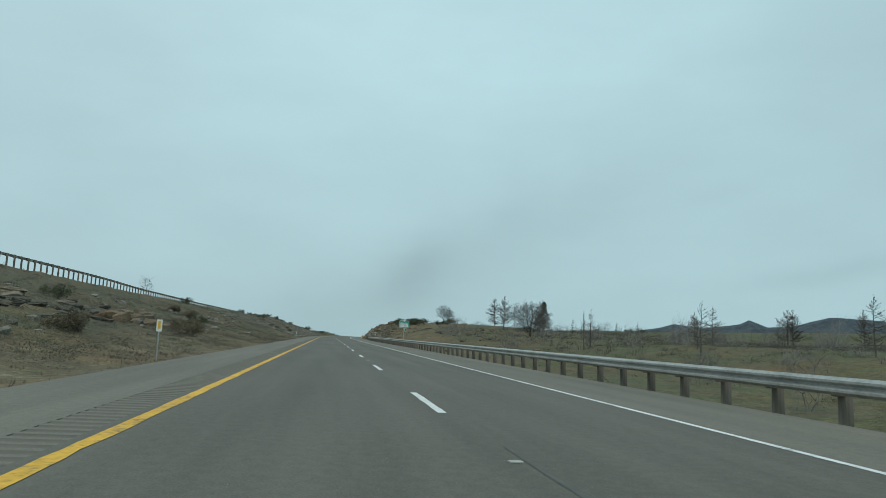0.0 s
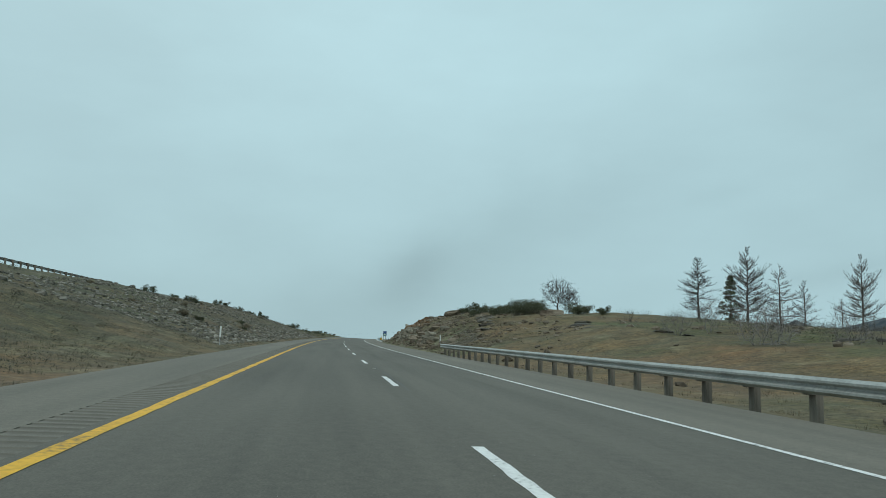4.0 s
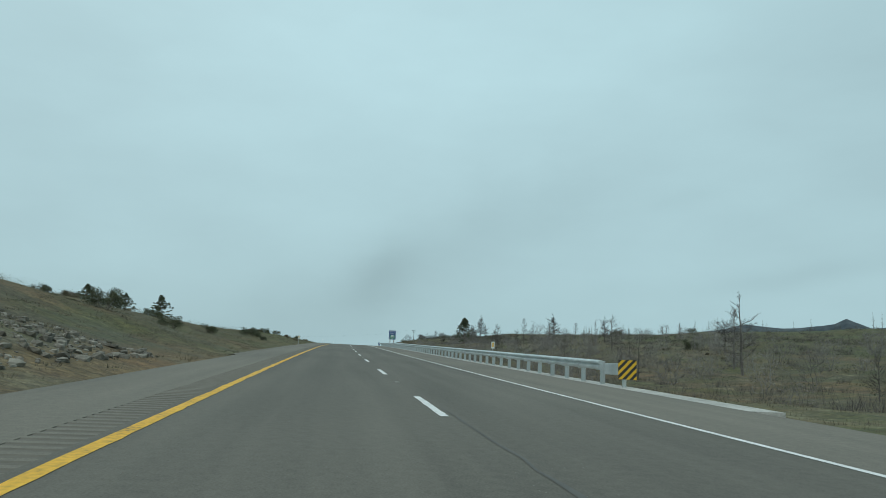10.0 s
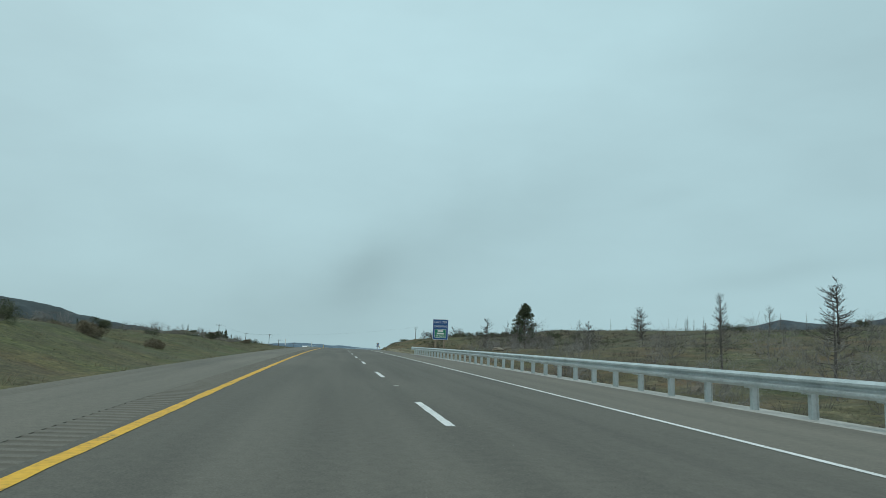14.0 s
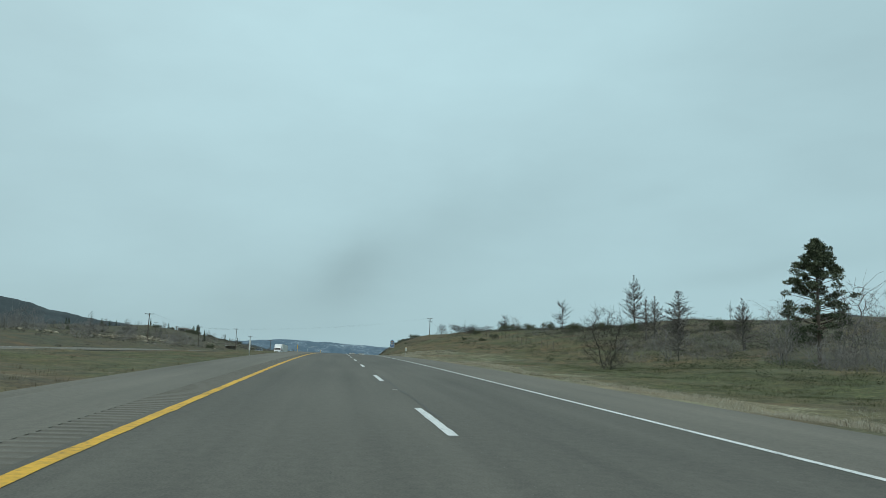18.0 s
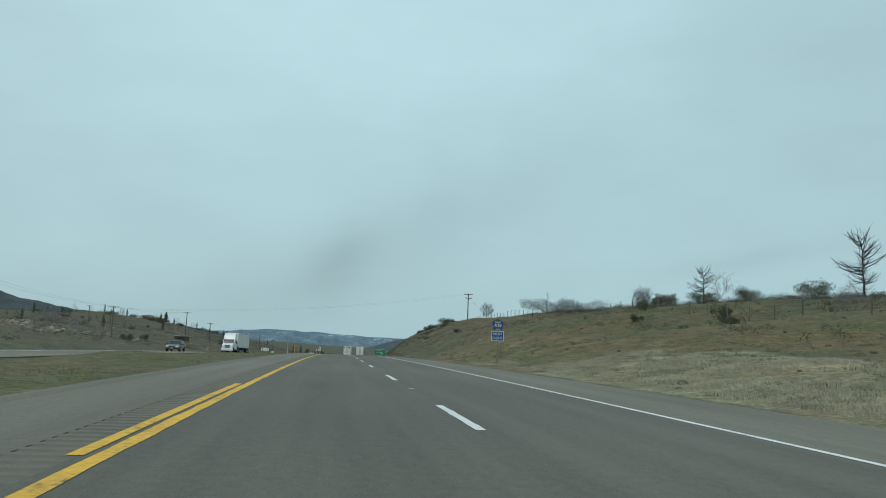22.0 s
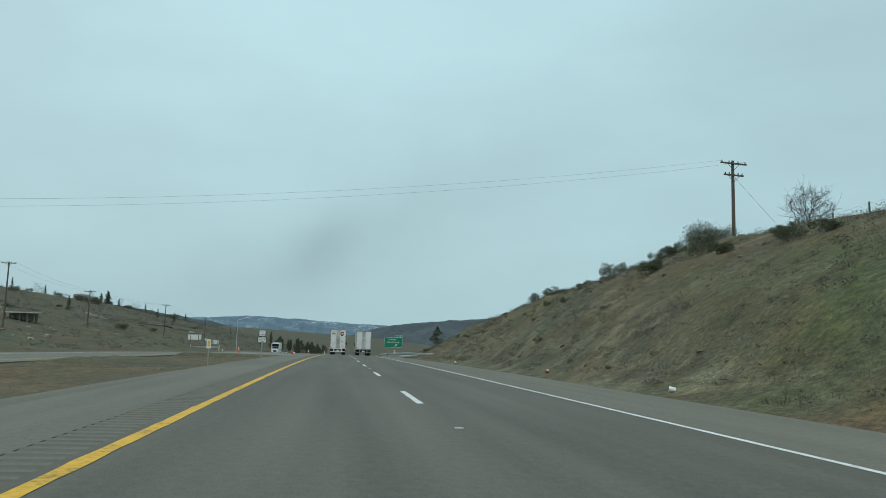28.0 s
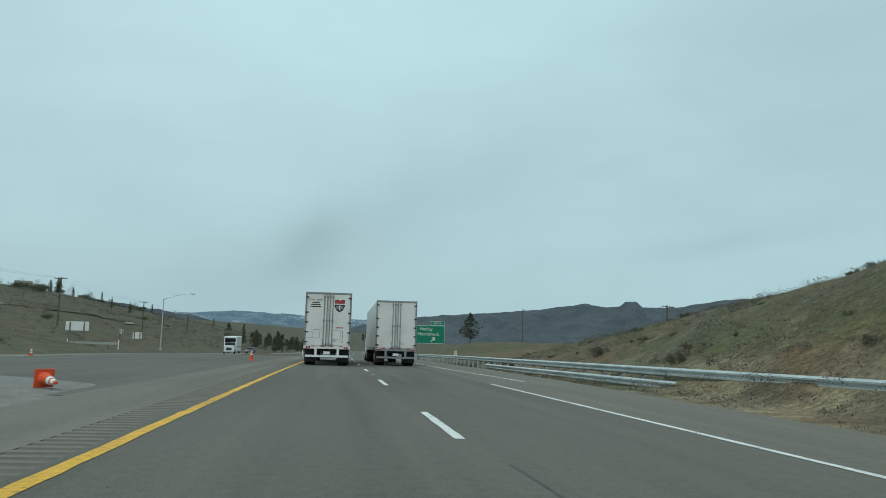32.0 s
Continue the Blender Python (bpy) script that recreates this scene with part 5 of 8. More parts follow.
def rods(a, b, r0, r1, sides=3):
    """Many thin tapered rods at once, as vertices and quads."""
    a, b = np.asarray(a, float), np.asarray(b, float)
    d = b - a
    d /= np.linalg.norm(d, axis=1)[:, None] + 1e-9
    ref = np.where(np.abs(d[:, 2:3]) < 0.9, [[0.0, 0.0, 1.0]], [[1.0, 0.0, 0.0]])
    e1 = np.cross(d, ref)
    e1 /= np.linalg.norm(e1, axis=1)[:, None]
    e2 = np.cross(d, e1)
    ang = 2 * np.pi * np.arange(sides) / sides
    ring = e1[:, None, :] * np.cos(ang)[None, :, None] + e2[:, None, :] * np.sin(ang)[None, :, None]
    r0, r1 = (np.broadcast_to(np.asarray(r, float), (len(a),))[:, None, None] for r in (r0, r1))
    v = np.concatenate([a[:, None, :] + ring * r0, b[:, None, :] + ring * r1], axis=1).reshape(-1, 3)
    k = np.arange(sides)
    q = np.stack([k, (k + 1) % sides, sides + (k + 1) % sides, sides + k], 1)
    f = (np.arange(len(a))[:, None, None] * 2 * sides + q[None]).reshape(-1, 4)
    return v, f


def snag(seed, tall, mat, droop=0.2, dense=1.0, lean=0.0, span=1.0, fine=1, low=0.14, curl=0.35, stout=1.0, full=1.0):
    """A dead conifer: a straight tapered trunk, tiers of long branches that sweep up towards the top, and a haze of fine twigs."""
    rnd, nr = random.Random(seed), np.random.RandomState(seed)
    e = new("dead_tree")
    trunk = bmesh.new()
    pts = [Vector((lean * k / 8 * tall + rnd.uniform(-0.07, 0.07), rnd.uniform(-0.07, 0.07), tall * k / 8)) for k in range(9)]
    pts[0] = Vector((0, 0, -0.4))
    r0 = tall * 0.015 + 0.03
    for k in range(8):
        tube(trunk, pts[k], pts[k + 1], r0 * (1 - k / 8.2), r0 * (1 - (k + 1) / 8.2), 7)
    line = np.array(pts)
    n = int(tall * 10.5 * dense)
    tier = np.sort(low + (0.99 - low) * nr.rand(n) ** 0.95)
    o = np.stack([np.interp(tier * 8, np.arange(9), line[:, c]) for c in range(3)], 1)
    shape = np.interp(tier, [0.1, 0.2, 0.34, 0.7, 1.0], [0.5, 0.95, 1.0, 0.55, 0.05]) if low < 0.2 else np.interp(tier, [low, 0.42, 0.58, 0.8, 1.0], [0.7, 0.95, 1.0, 0.68, 0.22])
    gap = 0.75 + 0.5 * np.array([noise.noise(Vector((q * 7, seed, 0))) for q in tier])
    reach = tall * 0.44 * span * shape * gap * nr.uniform(0.5, 1.15, n) + 0.12
    az = nr.uniform(0, 6.283, n)
    el = 0.05 + 0.75 * tier - droop + nr.normal(0, 0.16, n)
    A, B, R0, R1 = [], [], [], []

    def grow(o, az, el, ln, r, parts, curl):
        """One run of rods with a curl upwards; returns the points along it."""
        out = [o]
        for k in range(parts):
            a = az + nr.normal(0, 0.14, len(az))
            h = el + curl * k / parts + nr.normal(0, 0.1, len(az))
            tip = out[-1] + np.stack([np.cos(a) * np.cos(h), np.sin(a) * np.cos(h), np.sin(h)], 1) * (ln / parts)[:, None]
            A.append(out[-1]), B.append(tip)
            R0.append(r * (1 - 0.75 * k / parts)), R1.append(r * (1 - 0.75 * (k + 1) / parts))
            out.append(tip)
        return np.stack(out, 1)

    main = grow(o, az, el, reach, (0.016 + 0.011 * reach) * stout, 5 if low > 0.2 else 4, curl)

    def fork(run, az, el, ln, count, wide, part_ln, r):
        """Twigs to both sides of each run."""
        idx = np.repeat(np.arange(len(run)), count)
        f = nr.uniform(0.2, 1.0, len(idx)) * (run.shape[1] - 1)
        k = np.minimum(f.astype(int), run.shape[1] - 2)
        w = (f - k)[:, None]
        p = run[idx, k] * (1 - w) + run[idx, k + 1] * w
        a2 = az[idx] + nr.choice((-1, 1), len(idx)) * nr.uniform(0.35, wide, len(idx))
        e2 = el[idx] + nr.uniform(-0.25, 0.6, len(idx))
        l2 = ln[idx] * (1.15 - 0.8 * f / (run.shape[1] - 1)) * part_ln * nr.uniform(0.5, 1.2, len(idx)) + 0.06
        return grow(p, a2, e2, l2, np.full(len(idx), r), 2, 0.2), a2, e2, l2

    two, a2, e2, l2 = fork(main, az, el, reach, np.maximum(3, ((4 + reach * 5) * full).astype(int)), 1.1, 0.46, 0.012)
    fork(two, a2, e2, l2, np.full(len(a2), fine), 1.2, 0.5, 0.0095)
    v, f = rods(np.concatenate(A), np.concatenate(B), np.concatenate(R0), np.concatenate(R1))
    part("trunk", trunk, mat, e)
    part("crown", fast("crown", v, f, mat), None, e)
    return e


def oak(seed, tall, radius, mat, base=0.24, points=1300, fine=0.0085, stems=1, flat=0.5, step=0.24):
    """A bare broadleaf tree: limbs that divide again and again to fill a rounded crown, down to hair-thin twigs."""
    nr = np.random.RandomState(seed)
    e = new("bare_tree")
    foot = tall * base
    mid, half = foot + (tall - foot) * flat, (tall - foot) * max(flat, 1 - flat)
    cloud = []
    while len(cloud) < points:
        p = nr.uniform(-1, 1, 3)
        d = np.linalg.norm(p)
        lump = 1 + 0.28 * noise.noise(Vector(p / (d + 1e-6) * 1.9) + Vector((seed, 0, 0)))
        q = np.array([p[0] * radius, p[1] * radius, mid + p[2] * half])
        if 0.25 < d < lump and foot * 0.85 < q[2] < tall:
            cloud.append(q)
    cloud = np.array(cloud)
    nodes, up, woody = [], [], []
    for k in range(stems):
        a = 6.283 * k / stems + nr.uniform(0, 1)
        out = 0.0 if stems == 1 else 0.16 * radius
        last = -1
        for h in np.arange(-0.35, foot, step):
            f = max(0.0, h) / max(foot, 0.01)
            nodes.append((math.cos(a) * out * (0.4 + f) + 0.05 * nr.randn() * f, math.sin(a) * out * (0.4 + f) + 0.05 * nr.randn() * f, h))
            up.append(last), woody.append(True)
            last = len(nodes) - 1
    nodes = np.array(nodes)
    up, woody = list(up), list(woody)
    dist = np.full(len(cloud), 1e9)
    near = np.zeros(len(cloud), int)
    alive = np.ones(len(cloud), bool)

    def compare(first):
        d = np.linalg.norm(cloud[:, None, :] - nodes[None, first:, :], axis=2)
        j = d.argmin(1)
        better = d[np.arange(len(cloud)), j] < dist
        dist[better], near[better] = d[np.arange(len(cloud)), j][better], j[better] + first

    compare(0)
    for _ in range(70):
        pull = alive & (dist < 3.2 + radius * 0.3)
        if not pull.any():
            break
        dirs = cloud[pull] - nodes[near[pull]]
        dirs /= np.linalg.norm(dirs, axis=1)[:, None]
        ids, back = np.unique(near[pull], return_inverse=True)
        acc = np.zeros((len(ids), 3))
        np.add.at(acc, back, dirs)
        acc /= np.linalg.norm(acc, axis=1)[:, None] + 1e-6
        acc += nr.normal(0, 0.34, acc.shape)
        acc /= np.linalg.norm(acc, axis=1)[:, None]
        first = len(nodes)
        nodes = np.concatenate([nodes, nodes[ids] + acc * step * nr.uniform(0.8, 1.1, (len(ids), 1))])
        up += list(ids)
        woody += [False] * len(ids)
        compare(first)
        alive &= dist > step * 1.25
    flow = np.full(len(nodes), 0.0)
    for i in range(len(nodes) - 1, -1, -1):
        flow[i] = max(flow[i], 1.0)
        if up[i] >= 0:
            flow[up[i]] += flow[i]
    r = fine * flow ** 0.43
    for name, pick in (("trunk", True), ("crown", False)):
        ids = np.array([i for i in range(len(nodes)) if up[i] >= 0 and woody[i] == pick])
        par = np.array([up[i] for i in ids])
        a, b, r0, r1 = nodes[par], nodes[ids], np.where(flow[par] > 3 * flow[ids], r[ids] * 1.15, r[par]), r[ids]
        if pick:
            v, f = rods(a, b, r0 * 1.05, r1, 8)
        else:
            thin = np.array([i for i in ids if flow[i] < 9])
            tip = np.repeat(nodes[thin], 2, axis=0)
            way = np.repeat(nodes[thin] - nodes[[up[i] for i in thin]], 2, axis=0) / step
            way = way + nr.normal(0, 0.75, way.shape)
            more = tip + way * step * nr.uniform(0.5, 1.5, (len(tip), 1))
            last = more + (way + nr.normal(0, 0.8, way.shape)) * step * nr.uniform(0.3, 0.9, (len(tip), 1))
            k = len(tip)
            v, f = rods(np.concatenate([a, tip, more]), np.concatenate([b, more, last]), np.concatenate([r0, np.full(k, fine * 0.75), np.full(k, fine * 0.55)]), np.concatenate([r1, np.full(k, fine * 0.55), np.full(k, fine * 0.35)]), 3)
        part(name, fast(name, v, f, mat), None, e)
    return e


def pine(seed, tall, wide, bare=0.22, spire=False, full=1.0, needles=105):
    """A conifer of many needle clumps: broad and ragged, or a narrow pointed spire."""
    rnd = random.Random(seed)
    nr = np.random.RandomState(seed)
    e = new("pine_tree")
    trunk = bmesh.new()
    for k in range(6):
        tube(trunk, (0, 0, tall * k / 6 - (0.4 if k == 0 else 0)), (rnd.uniform(-0.06, 0.06), 0, tall * (k + 1) / 6), tall * 0.02 * (1 - k / 6.4), tall * 0.02 * (1 - (k + 1) / 6.4), 8)
    cs, rs = [], []
    for i in range(int(tall * 17 * full)):
        f = bare + (1 - bare) * rnd.random() ** (1.25 if spire else 0.9)
        shape = (1 - f) ** 0.8 * 1.1 + 0.06 if spire else ((1 - ((f - 0.42) / 0.58) ** 1.35 * 0.97) ** 0.9 if f > 0.42 else 0.6 + 0.4 * (f - bare) / (0.42 - bare))
        a = rnd.uniform(0, 6.283)
        r = wide * shape * (0.9 + 0.6 * noise.noise(Vector((f * (3 if spire else 5) + math.cos(a), seed, math.sin(a) * 1.3)))) * rnd.random() ** (0.6 if spire else 0.42)
        c = Vector((math.cos(a) * r, math.sin(a) * r, tall * f + rnd.uniform(-0.2, 0.2)))
        cs.append(c)
        rs.append(rnd.uniform(0.2, 0.5) * tall / 9)
        tube(trunk, (0, 0, tall * f - 0.3 * r), c, 0.035, 0.012, 4)
    part("trunk", trunk, POLE_WOOD, e)
    v, f = leaves(cs, rs, needles, 1.6 / needles ** 0.5 * tall / 9, nr, 0.5, 0.4)
    part("crown", fast("crown", v, f, PINE), None, e)
    return e


def bush(seed, wide, tall, mat, stems=12, count=120, size=0.085):
    rnd, nr = random.Random(seed), np.random.RandomState(seed)
    e = new("bush")
    wood = bmesh.new()
    cs, rs = [], []
    for k in range(stems):
        a, r = rnd.uniform(0, 6.283), wide * 0.5 * math.sqrt(rnd.random())
        tip = Vector((math.cos(a) * r, math.sin(a) * r, tall * rnd.uniform(0.45, 0.9)))
        tube(wood, (tip.x * 0.2, tip.y * 0.2, -0.2), tip, 0.03, 0.01, 4)
        for q in range(3):
            cs.append(tip + Vector((rnd.uniform(-0.3, 0.3) * wide * 0.5, rnd.uniform(-0.3, 0.3) * wide * 0.5, rnd.uniform(-0.35, 0.12) * tall)))
            rs.append(wide * rnd.uniform(0.13, 0.22))
    part("woody_stem", wood, SNAG, e)
    v, f = leaves(cs, rs, count, size, nr, 0.85, 0.5)
    part("foliage", fast("foliage", v, f, mat), None, e)
    return e


def plant(proto, s, u, scale=1.0, turn=0.0, sink=0.15, wide=1.0, label="", category="", group="", zz=None):
    """Sets a copy of a plant on the ground."""
    x, y, z = spot(s, u, (land(s, u) if zz is None else zz) - sink)
    ob = copy_thing(proto, pose(x, y, z, 0, 0, turn) @ Matrix.Diagonal((scale * wide, scale * wide, scale, 1)))
    return tagged(ob, label, category, group)


def settle(proto, s, u, turn, label, category, group, size=1.0):
    """Gives the first of its kind its own place."""
    x, y, z = spot(s, u, land(s, u) - 0.15)
    proto.matrix_world = pose(x, y, z, 0, 0, turn) @ Matrix.Scale(size, 4)
    return tagged(proto, label, category, group)


SNAGS = [snag(11, 8.0, SNAG, 0.2, 0.75), snag(12, 8.0, BARK, 0.3, 1.35, fine=2), snag(13, 8.0, SNAG, 0.0, 0.8), snag(14, 8.0, SNAG, 0.0, 1.25, fine=2), snag(15, 8.0, SNAG, 0.1, 0.45, 0.04), snag(16, 8.0, SNAG, 0.3, 0.7, 0.02, 0.42), snag(17, 8.0, SNAG, 0.2, 0.4, -0.03, 0.5), snag(18, 8.0, SNAG, 0.25, 0.9, 0.0, 0.6)]
LIMBED = [snag(19, 8.0, BARK, 0.22, 0.62, 0.0, 0.8, 1, 0.26, 0.55, 1.5, 0.8), snag(20, 8.0, BARK, 0.22, 0.5, 0.02, 1.5, 1, 0.2, 0.65, 1.5, 0.6), snag(21, 8.0, SNAG, 0.15, 0.6, -0.03, 0.5, 1, 0.22, 0.6, 1.3, 0.8), snag(22, 8.0, SNAG, 0.05, 0.5, 0.05, 0.75, 1, 0.24, 0.8, 1.3, 0.8)]
FIRST = [(188.5, 54.1, 0), (181.5, 39.6, 40), (176, 49, 90), (172.0, 40.0, 150), (324, 38.5, 200), (96, 34, 0), (82, 28, 50), (407, 28, 90)]
LAB_SNAG = "grey dead conifer with bare drooping branches on open ground"
for proto, (s, u, a), size in zip(SNAGS, FIRST, (1.05, 0.90, 0.7, 1.02, 1.05, 0.7, 0.6, 0.68)):
    settle(proto, s, u, a, LAB_SNAG, "dead tree", "dead trees", size)
for proto, (s, u, a), size in zip(LIMBED, ((417, 45.4, 30), (613, 48.2, 120), (433, 42.3, 80), (455, 62, 10)), (0.84, 0.78, 0.82, 0.6)):
    settle(proto, s, u, a, "grey dead tree with crooked upswept limbs", "dead tree", "dead trees", size)
plant(LIMBED[1], 612.4, 47.6, 0.6, 300, wide=0.9, label="grey dead tree with crooked upswept limbs", category="dead tree", group="dead trees")
# single trees: station, offset, height, kind
for i, (s, u, h, k) in enumerate(((164.1, 46.7, 7.0, 3), (170, 49, 5.0, 7), (147.6, 50.2, 3.2, 6), (146.4, 50.4, 3.2, 6), (161.6, 53.9, 5.4, 7), (134.7, 53.7, 5.2, 7), (128.3, 55.2, 5.0, 5), (144.7, 75.2, 6.2, 3), (134.8, 90.2, 7.6, 3), (119.3, 95.0, 7.4, 3), (357.5, 40.2, 4.8, 10), (422.1, 60.1, 5.0, 6), (464.5, 60, 5.0, 11), (328.5, 40.1, 8.2, 10), (131, 41, 3.6, 6), (110, 44, 4.4, 5), (90, 44, 4.6, 6), (101, 30, 3.6, 5), (74, 38, 4.8, 7), (394, 28, 5.6, 0), (415, 31, 5.0, 7), (659.3, -69.8, 7.0, 4), (397, 39.0, 5.6, 11), (409, 54.7, 6.6, 8),
                                  (487, 45.0, 5.2, 3), (540, 76, 6.0, 0), (588, 55.2, 10.2, 3), (586.5, 57, 9.2, 7), (563, 48.5, 6.6, 3), (548, 80, 8.0, 9), (515, 52, 5.0, 4), (531, 45.0, 6.0, 3), (533, 46.4, 5.4, 5), (519.6, 31.6, 5.6, 3),
                                  (498, 60, 6.0, 0), (623, 37, 5.0, 9), (392, 47, 5.0, 4), (375, 44, 5.6, 0), (352, 52, 5.8, 9), (440, 55, 3.6, 11), (470, 48.6, 5.2, 8), (506, 41, 5.6, 11),
                                  (330, 60, 5.2, 2), (345, 34, 4.4, 4), (366, 33, 5.0, 2), (386, 30, 4.0, 4), (300, 45, 5.2, 0), (311, 58, 5.0, 2), (318, 25, 4.4, 4), (296, 31, 4.6, 2), (405, 70, 5.0, 10), (425, 75, 5.2, 11),
                                  (85, 55, 5.5, 2), (60, 48, 5.6, 0), (72, 60, 5.8, 4), (48, 42, 5.0, 2), (40, 55, 6.0, 1), (98, 66, 5.6, 3), (110, 60, 6.2, 0), (66, 34, 5.4, 4), (36, 33, 5.6, 2), (55, 70, 6.0, 3))):
    plant((SNAGS + LIMBED)[k], s, u, h / 8.0, (i * 67) % 360, wide=0.8 + 0.35 * ((i * 37) % 10) / 10, label=LAB_SNAG, category="dead tree", group="dead trees")
FAR_SNAGS = [snag(24, 8.0, SNAG, 0.2, 0.55, 0.0, 0.6, 0), snag(25, 8.0, SNAG, 0.1, 0.5, 0.03, 0.9, 0), snag(26, 8.0, SNAG, 0.3, 0.3, -0.03, 0.45, 0)]
for proto, (s, u) in zip(FAR_SNAGS, ((238, 96), (282, 84), (310, 102))):
    settle(proto, s, u, 0, "small grey dead tree among burnt brush", "dead tree", "dead trees", 0.7)
rnd = random.Random(21)
for i in range(110):
    s, u = rnd.uniform(60, 600), rnd.uniform(48, 170)
    if 150 < s < 262 and u < 60:
        continue
    plant(FAR_SNAGS[rnd.choice((0, 0, 1, 2, 2))], s, u, rnd.uniform(0.4, 0.85), rnd.uniform(0, 360), wide=rnd.uniform(0.5, 0.9), label="small grey dead tree among burnt brush", category="dead tree", group="dead trees")

OAK_A, OAK_B = oak(31, 7.4, 4.5, BARK, 0.22, 2600, 0.0105, flat=0.42), oak(32, 5.6, 2.7, BARK, 0.26, 800, 0.0095)
THICKET = [oak(33, 2.6, 1.5, TWIG, 0.06, 200, 0.0095, 4, 0.45, 0.26), oak(34, 3.4, 1.3, TWIG, 0.1, 200, 0.0095, 3, 0.5, 0.28), oak(35, 1.8, 1.2, TWIG, 0.05, 170, 0.0085, 5, 0.4, 0.22)]
settle(OAK_A, 142.6, 38.6, 0, "large bare oak with a broad spreading crown", "oak tree", "oaks")
settle(OAK_B, 560, -150, 60, "bare tree on the far plain", "oak tree", "oaks")
GNARLED = oak(37, 5.4, 2.4, BARK, 0.3, 430, 0.0135, flat=0.5)
settle(GNARLED, 203, 29.5, 20, "bare crooked oak on top of the rocky knoll", "oak tree", "oaks")
for s, u, h, turn, lab in ((202.2, 30.9, 4.3, 140, "bare crooked oak on top of the rocky knoll"), (729.5, 33.6, 4.9, 70, "dark bare tree with crooked limbs beside the power pole")):
    plant(GNARLED, s, u, h / 5.4, turn, wide=0.8, label=lab, category="oak tree", group="oaks")
for s, u, h, lab in (
                     (651, 42, 3.2, "bare multi-stemmed shrub on the grassy ridge"), (656, 44, 3.0, "bare multi-stemmed shrub on the grassy ridge"),
                     (640, -130, 6.0, "bare tree on the brushy hillside")):
    plant(OAK_B, s, u, h / 5.6, s * 7, label=lab, category="tree", group="oaks")

for i, (proto, s, u) in enumerate(zip(THICKET, (335, 372, 500), (30, 26, 34))):
    settle(proto, s, u, i * 50, "leafless grey thicket among dead trees", "shrub", "thickets")
grove = random.Random(63)
for i in range(230):
    k = i % 10
    s, u = (grove.uniform(285, 470), 16 + 62 * grove.random() ** 1.2) if k < 6 else (grove.uniform(20, 150), grove.uniform(20, 90)) if k < 9 else (grove.uniform(494, 545), grove.uniform(29, 48))
    plant(THICKET[grove.randrange(3)], s, u, grove.uniform(0.6, 1.25), grove.uniform(0, 360), label="leafless grey thicket among dead trees", category="shrub", group="thickets")
plant(THICKET[1], 139.3, -35.2, 1.0, 40, label="leafless shrub on the embankment slope", category="shrub", group="thickets")
for s, u, h in ((503, 35.5, 1.5), (508, 35, 1.6), (511, 37, 1.4), (499, 36.5, 1.3), (505, 39.5, 1.9), (518, 33, 1.2), (520, 30.5, 1.1), (524, 33, 1.0), (395, 36.5, 1.7), (397.5, 38, 1.5), (393, 39, 1.6), (140, 36, 1.0), (137, 39, 1.1), (168, 33, 0.8), (625, 40, 1.0), (608, 43, 1.0), (605, 40, 0.8)):
    plant(THICKET[int(s) % 3], s, u, h, s * 11, label="leafless grey thicket round the foot of a tree", category="shrub", group="thickets")


for i in range(130):
    s, u = (grove.uniform(760, 1330), -grove.uniform(64, 215)) if i % 3 else (grove.uniform(520, 760), -grove.uniform(46, 120))
    plant(THICKET[i % 3], s, u, grove.uniform(0.9, 2.0), grove.uniform(0, 360), label="bare shrub on the brushy hillside", category="shrub", group="thickets")


DEAD_PINE = oak(36, 8.0, 3.3, BARK, 0.1, 330, 0.013, 2, 0.45, 0.3)
settle(DEAD_PINE, 503, 18, 100, "forked grey dead tree with broken limbs beside the verge", "dead tree", "dead trees", 0.6)
plant(DEAD_PINE, 504, 18.9, 0.4, 260, label="forked grey dead tree with broken limbs beside the verge", category="dead tree", group="dead trees")
plant(SNAGS[1], 549.5, 46.2, 1.0, 40, wide=1.2, label="tall cone-shaped dead conifer with bare tiered branches", category="dead tree", group="dead trees")
plant(SNAGS[4], 556, 44, 0.76, 70, label=LAB_SNAG, category="dead tree", group="dead trees")
PINES = [pine(41, 10.4, 3.1, 0.2, False, 1.0), pine(42, 7.0, 2.7, 0.2, False, 1.15), pine(43, 8.0, 1.5, 0.1, True, 0.6, 34), pine(44, 7.0, 1.25, 0.12, True, 0.6, 34), pine(46, 8.0, 2.2, 0.2, False, 0.6, 34)]
settle(PINES[2], 1266, -199, 0, "dark conifer on the brushy hillside", "conifer", "pines", 1.1)
settle(pine(45, 9.6, 2.0, 0.18, False, 0.55), 214, 61.5, 0, "thin dark conifer with sparse needles among bare trees", "conifer", "pines")
settle(PINES[3], 1272, -206, 0, "dark conifer on the brushy hillside", "conifer", "pines")
settle(PINES[0], 507, 37.6, 0, "dark green pine standing among dead trees", "pine tree", "pines")
settle(PINES[1], 440, -55.2, 0, "rounded dark pine on the ridge", "pine tree", "pines", 1.05)
for s, u, h, k in ((437.5, -57.6, 6.8, 1), (446, -48.6, 8.0, 1), (433, -62, 7.2, 1), (931, 28.5, 7.0, 1), (1268, -199.6, 9.4, 2), (1264, -203, 7.6, 2), (1274, -201, 8.8, 2), (1290, -198, 6.0, 2)):
    plant(PINES[k], s, u, h / (10.4, 7.0, 8.0, 7.0)[k], s * 3, wide=1.2 if s < 450 else 1.5 if 1260 < s < 1280 else 1.0, label="dark green pine on open ground", category="pine tree", group="pines")
wood = random.Random(29)
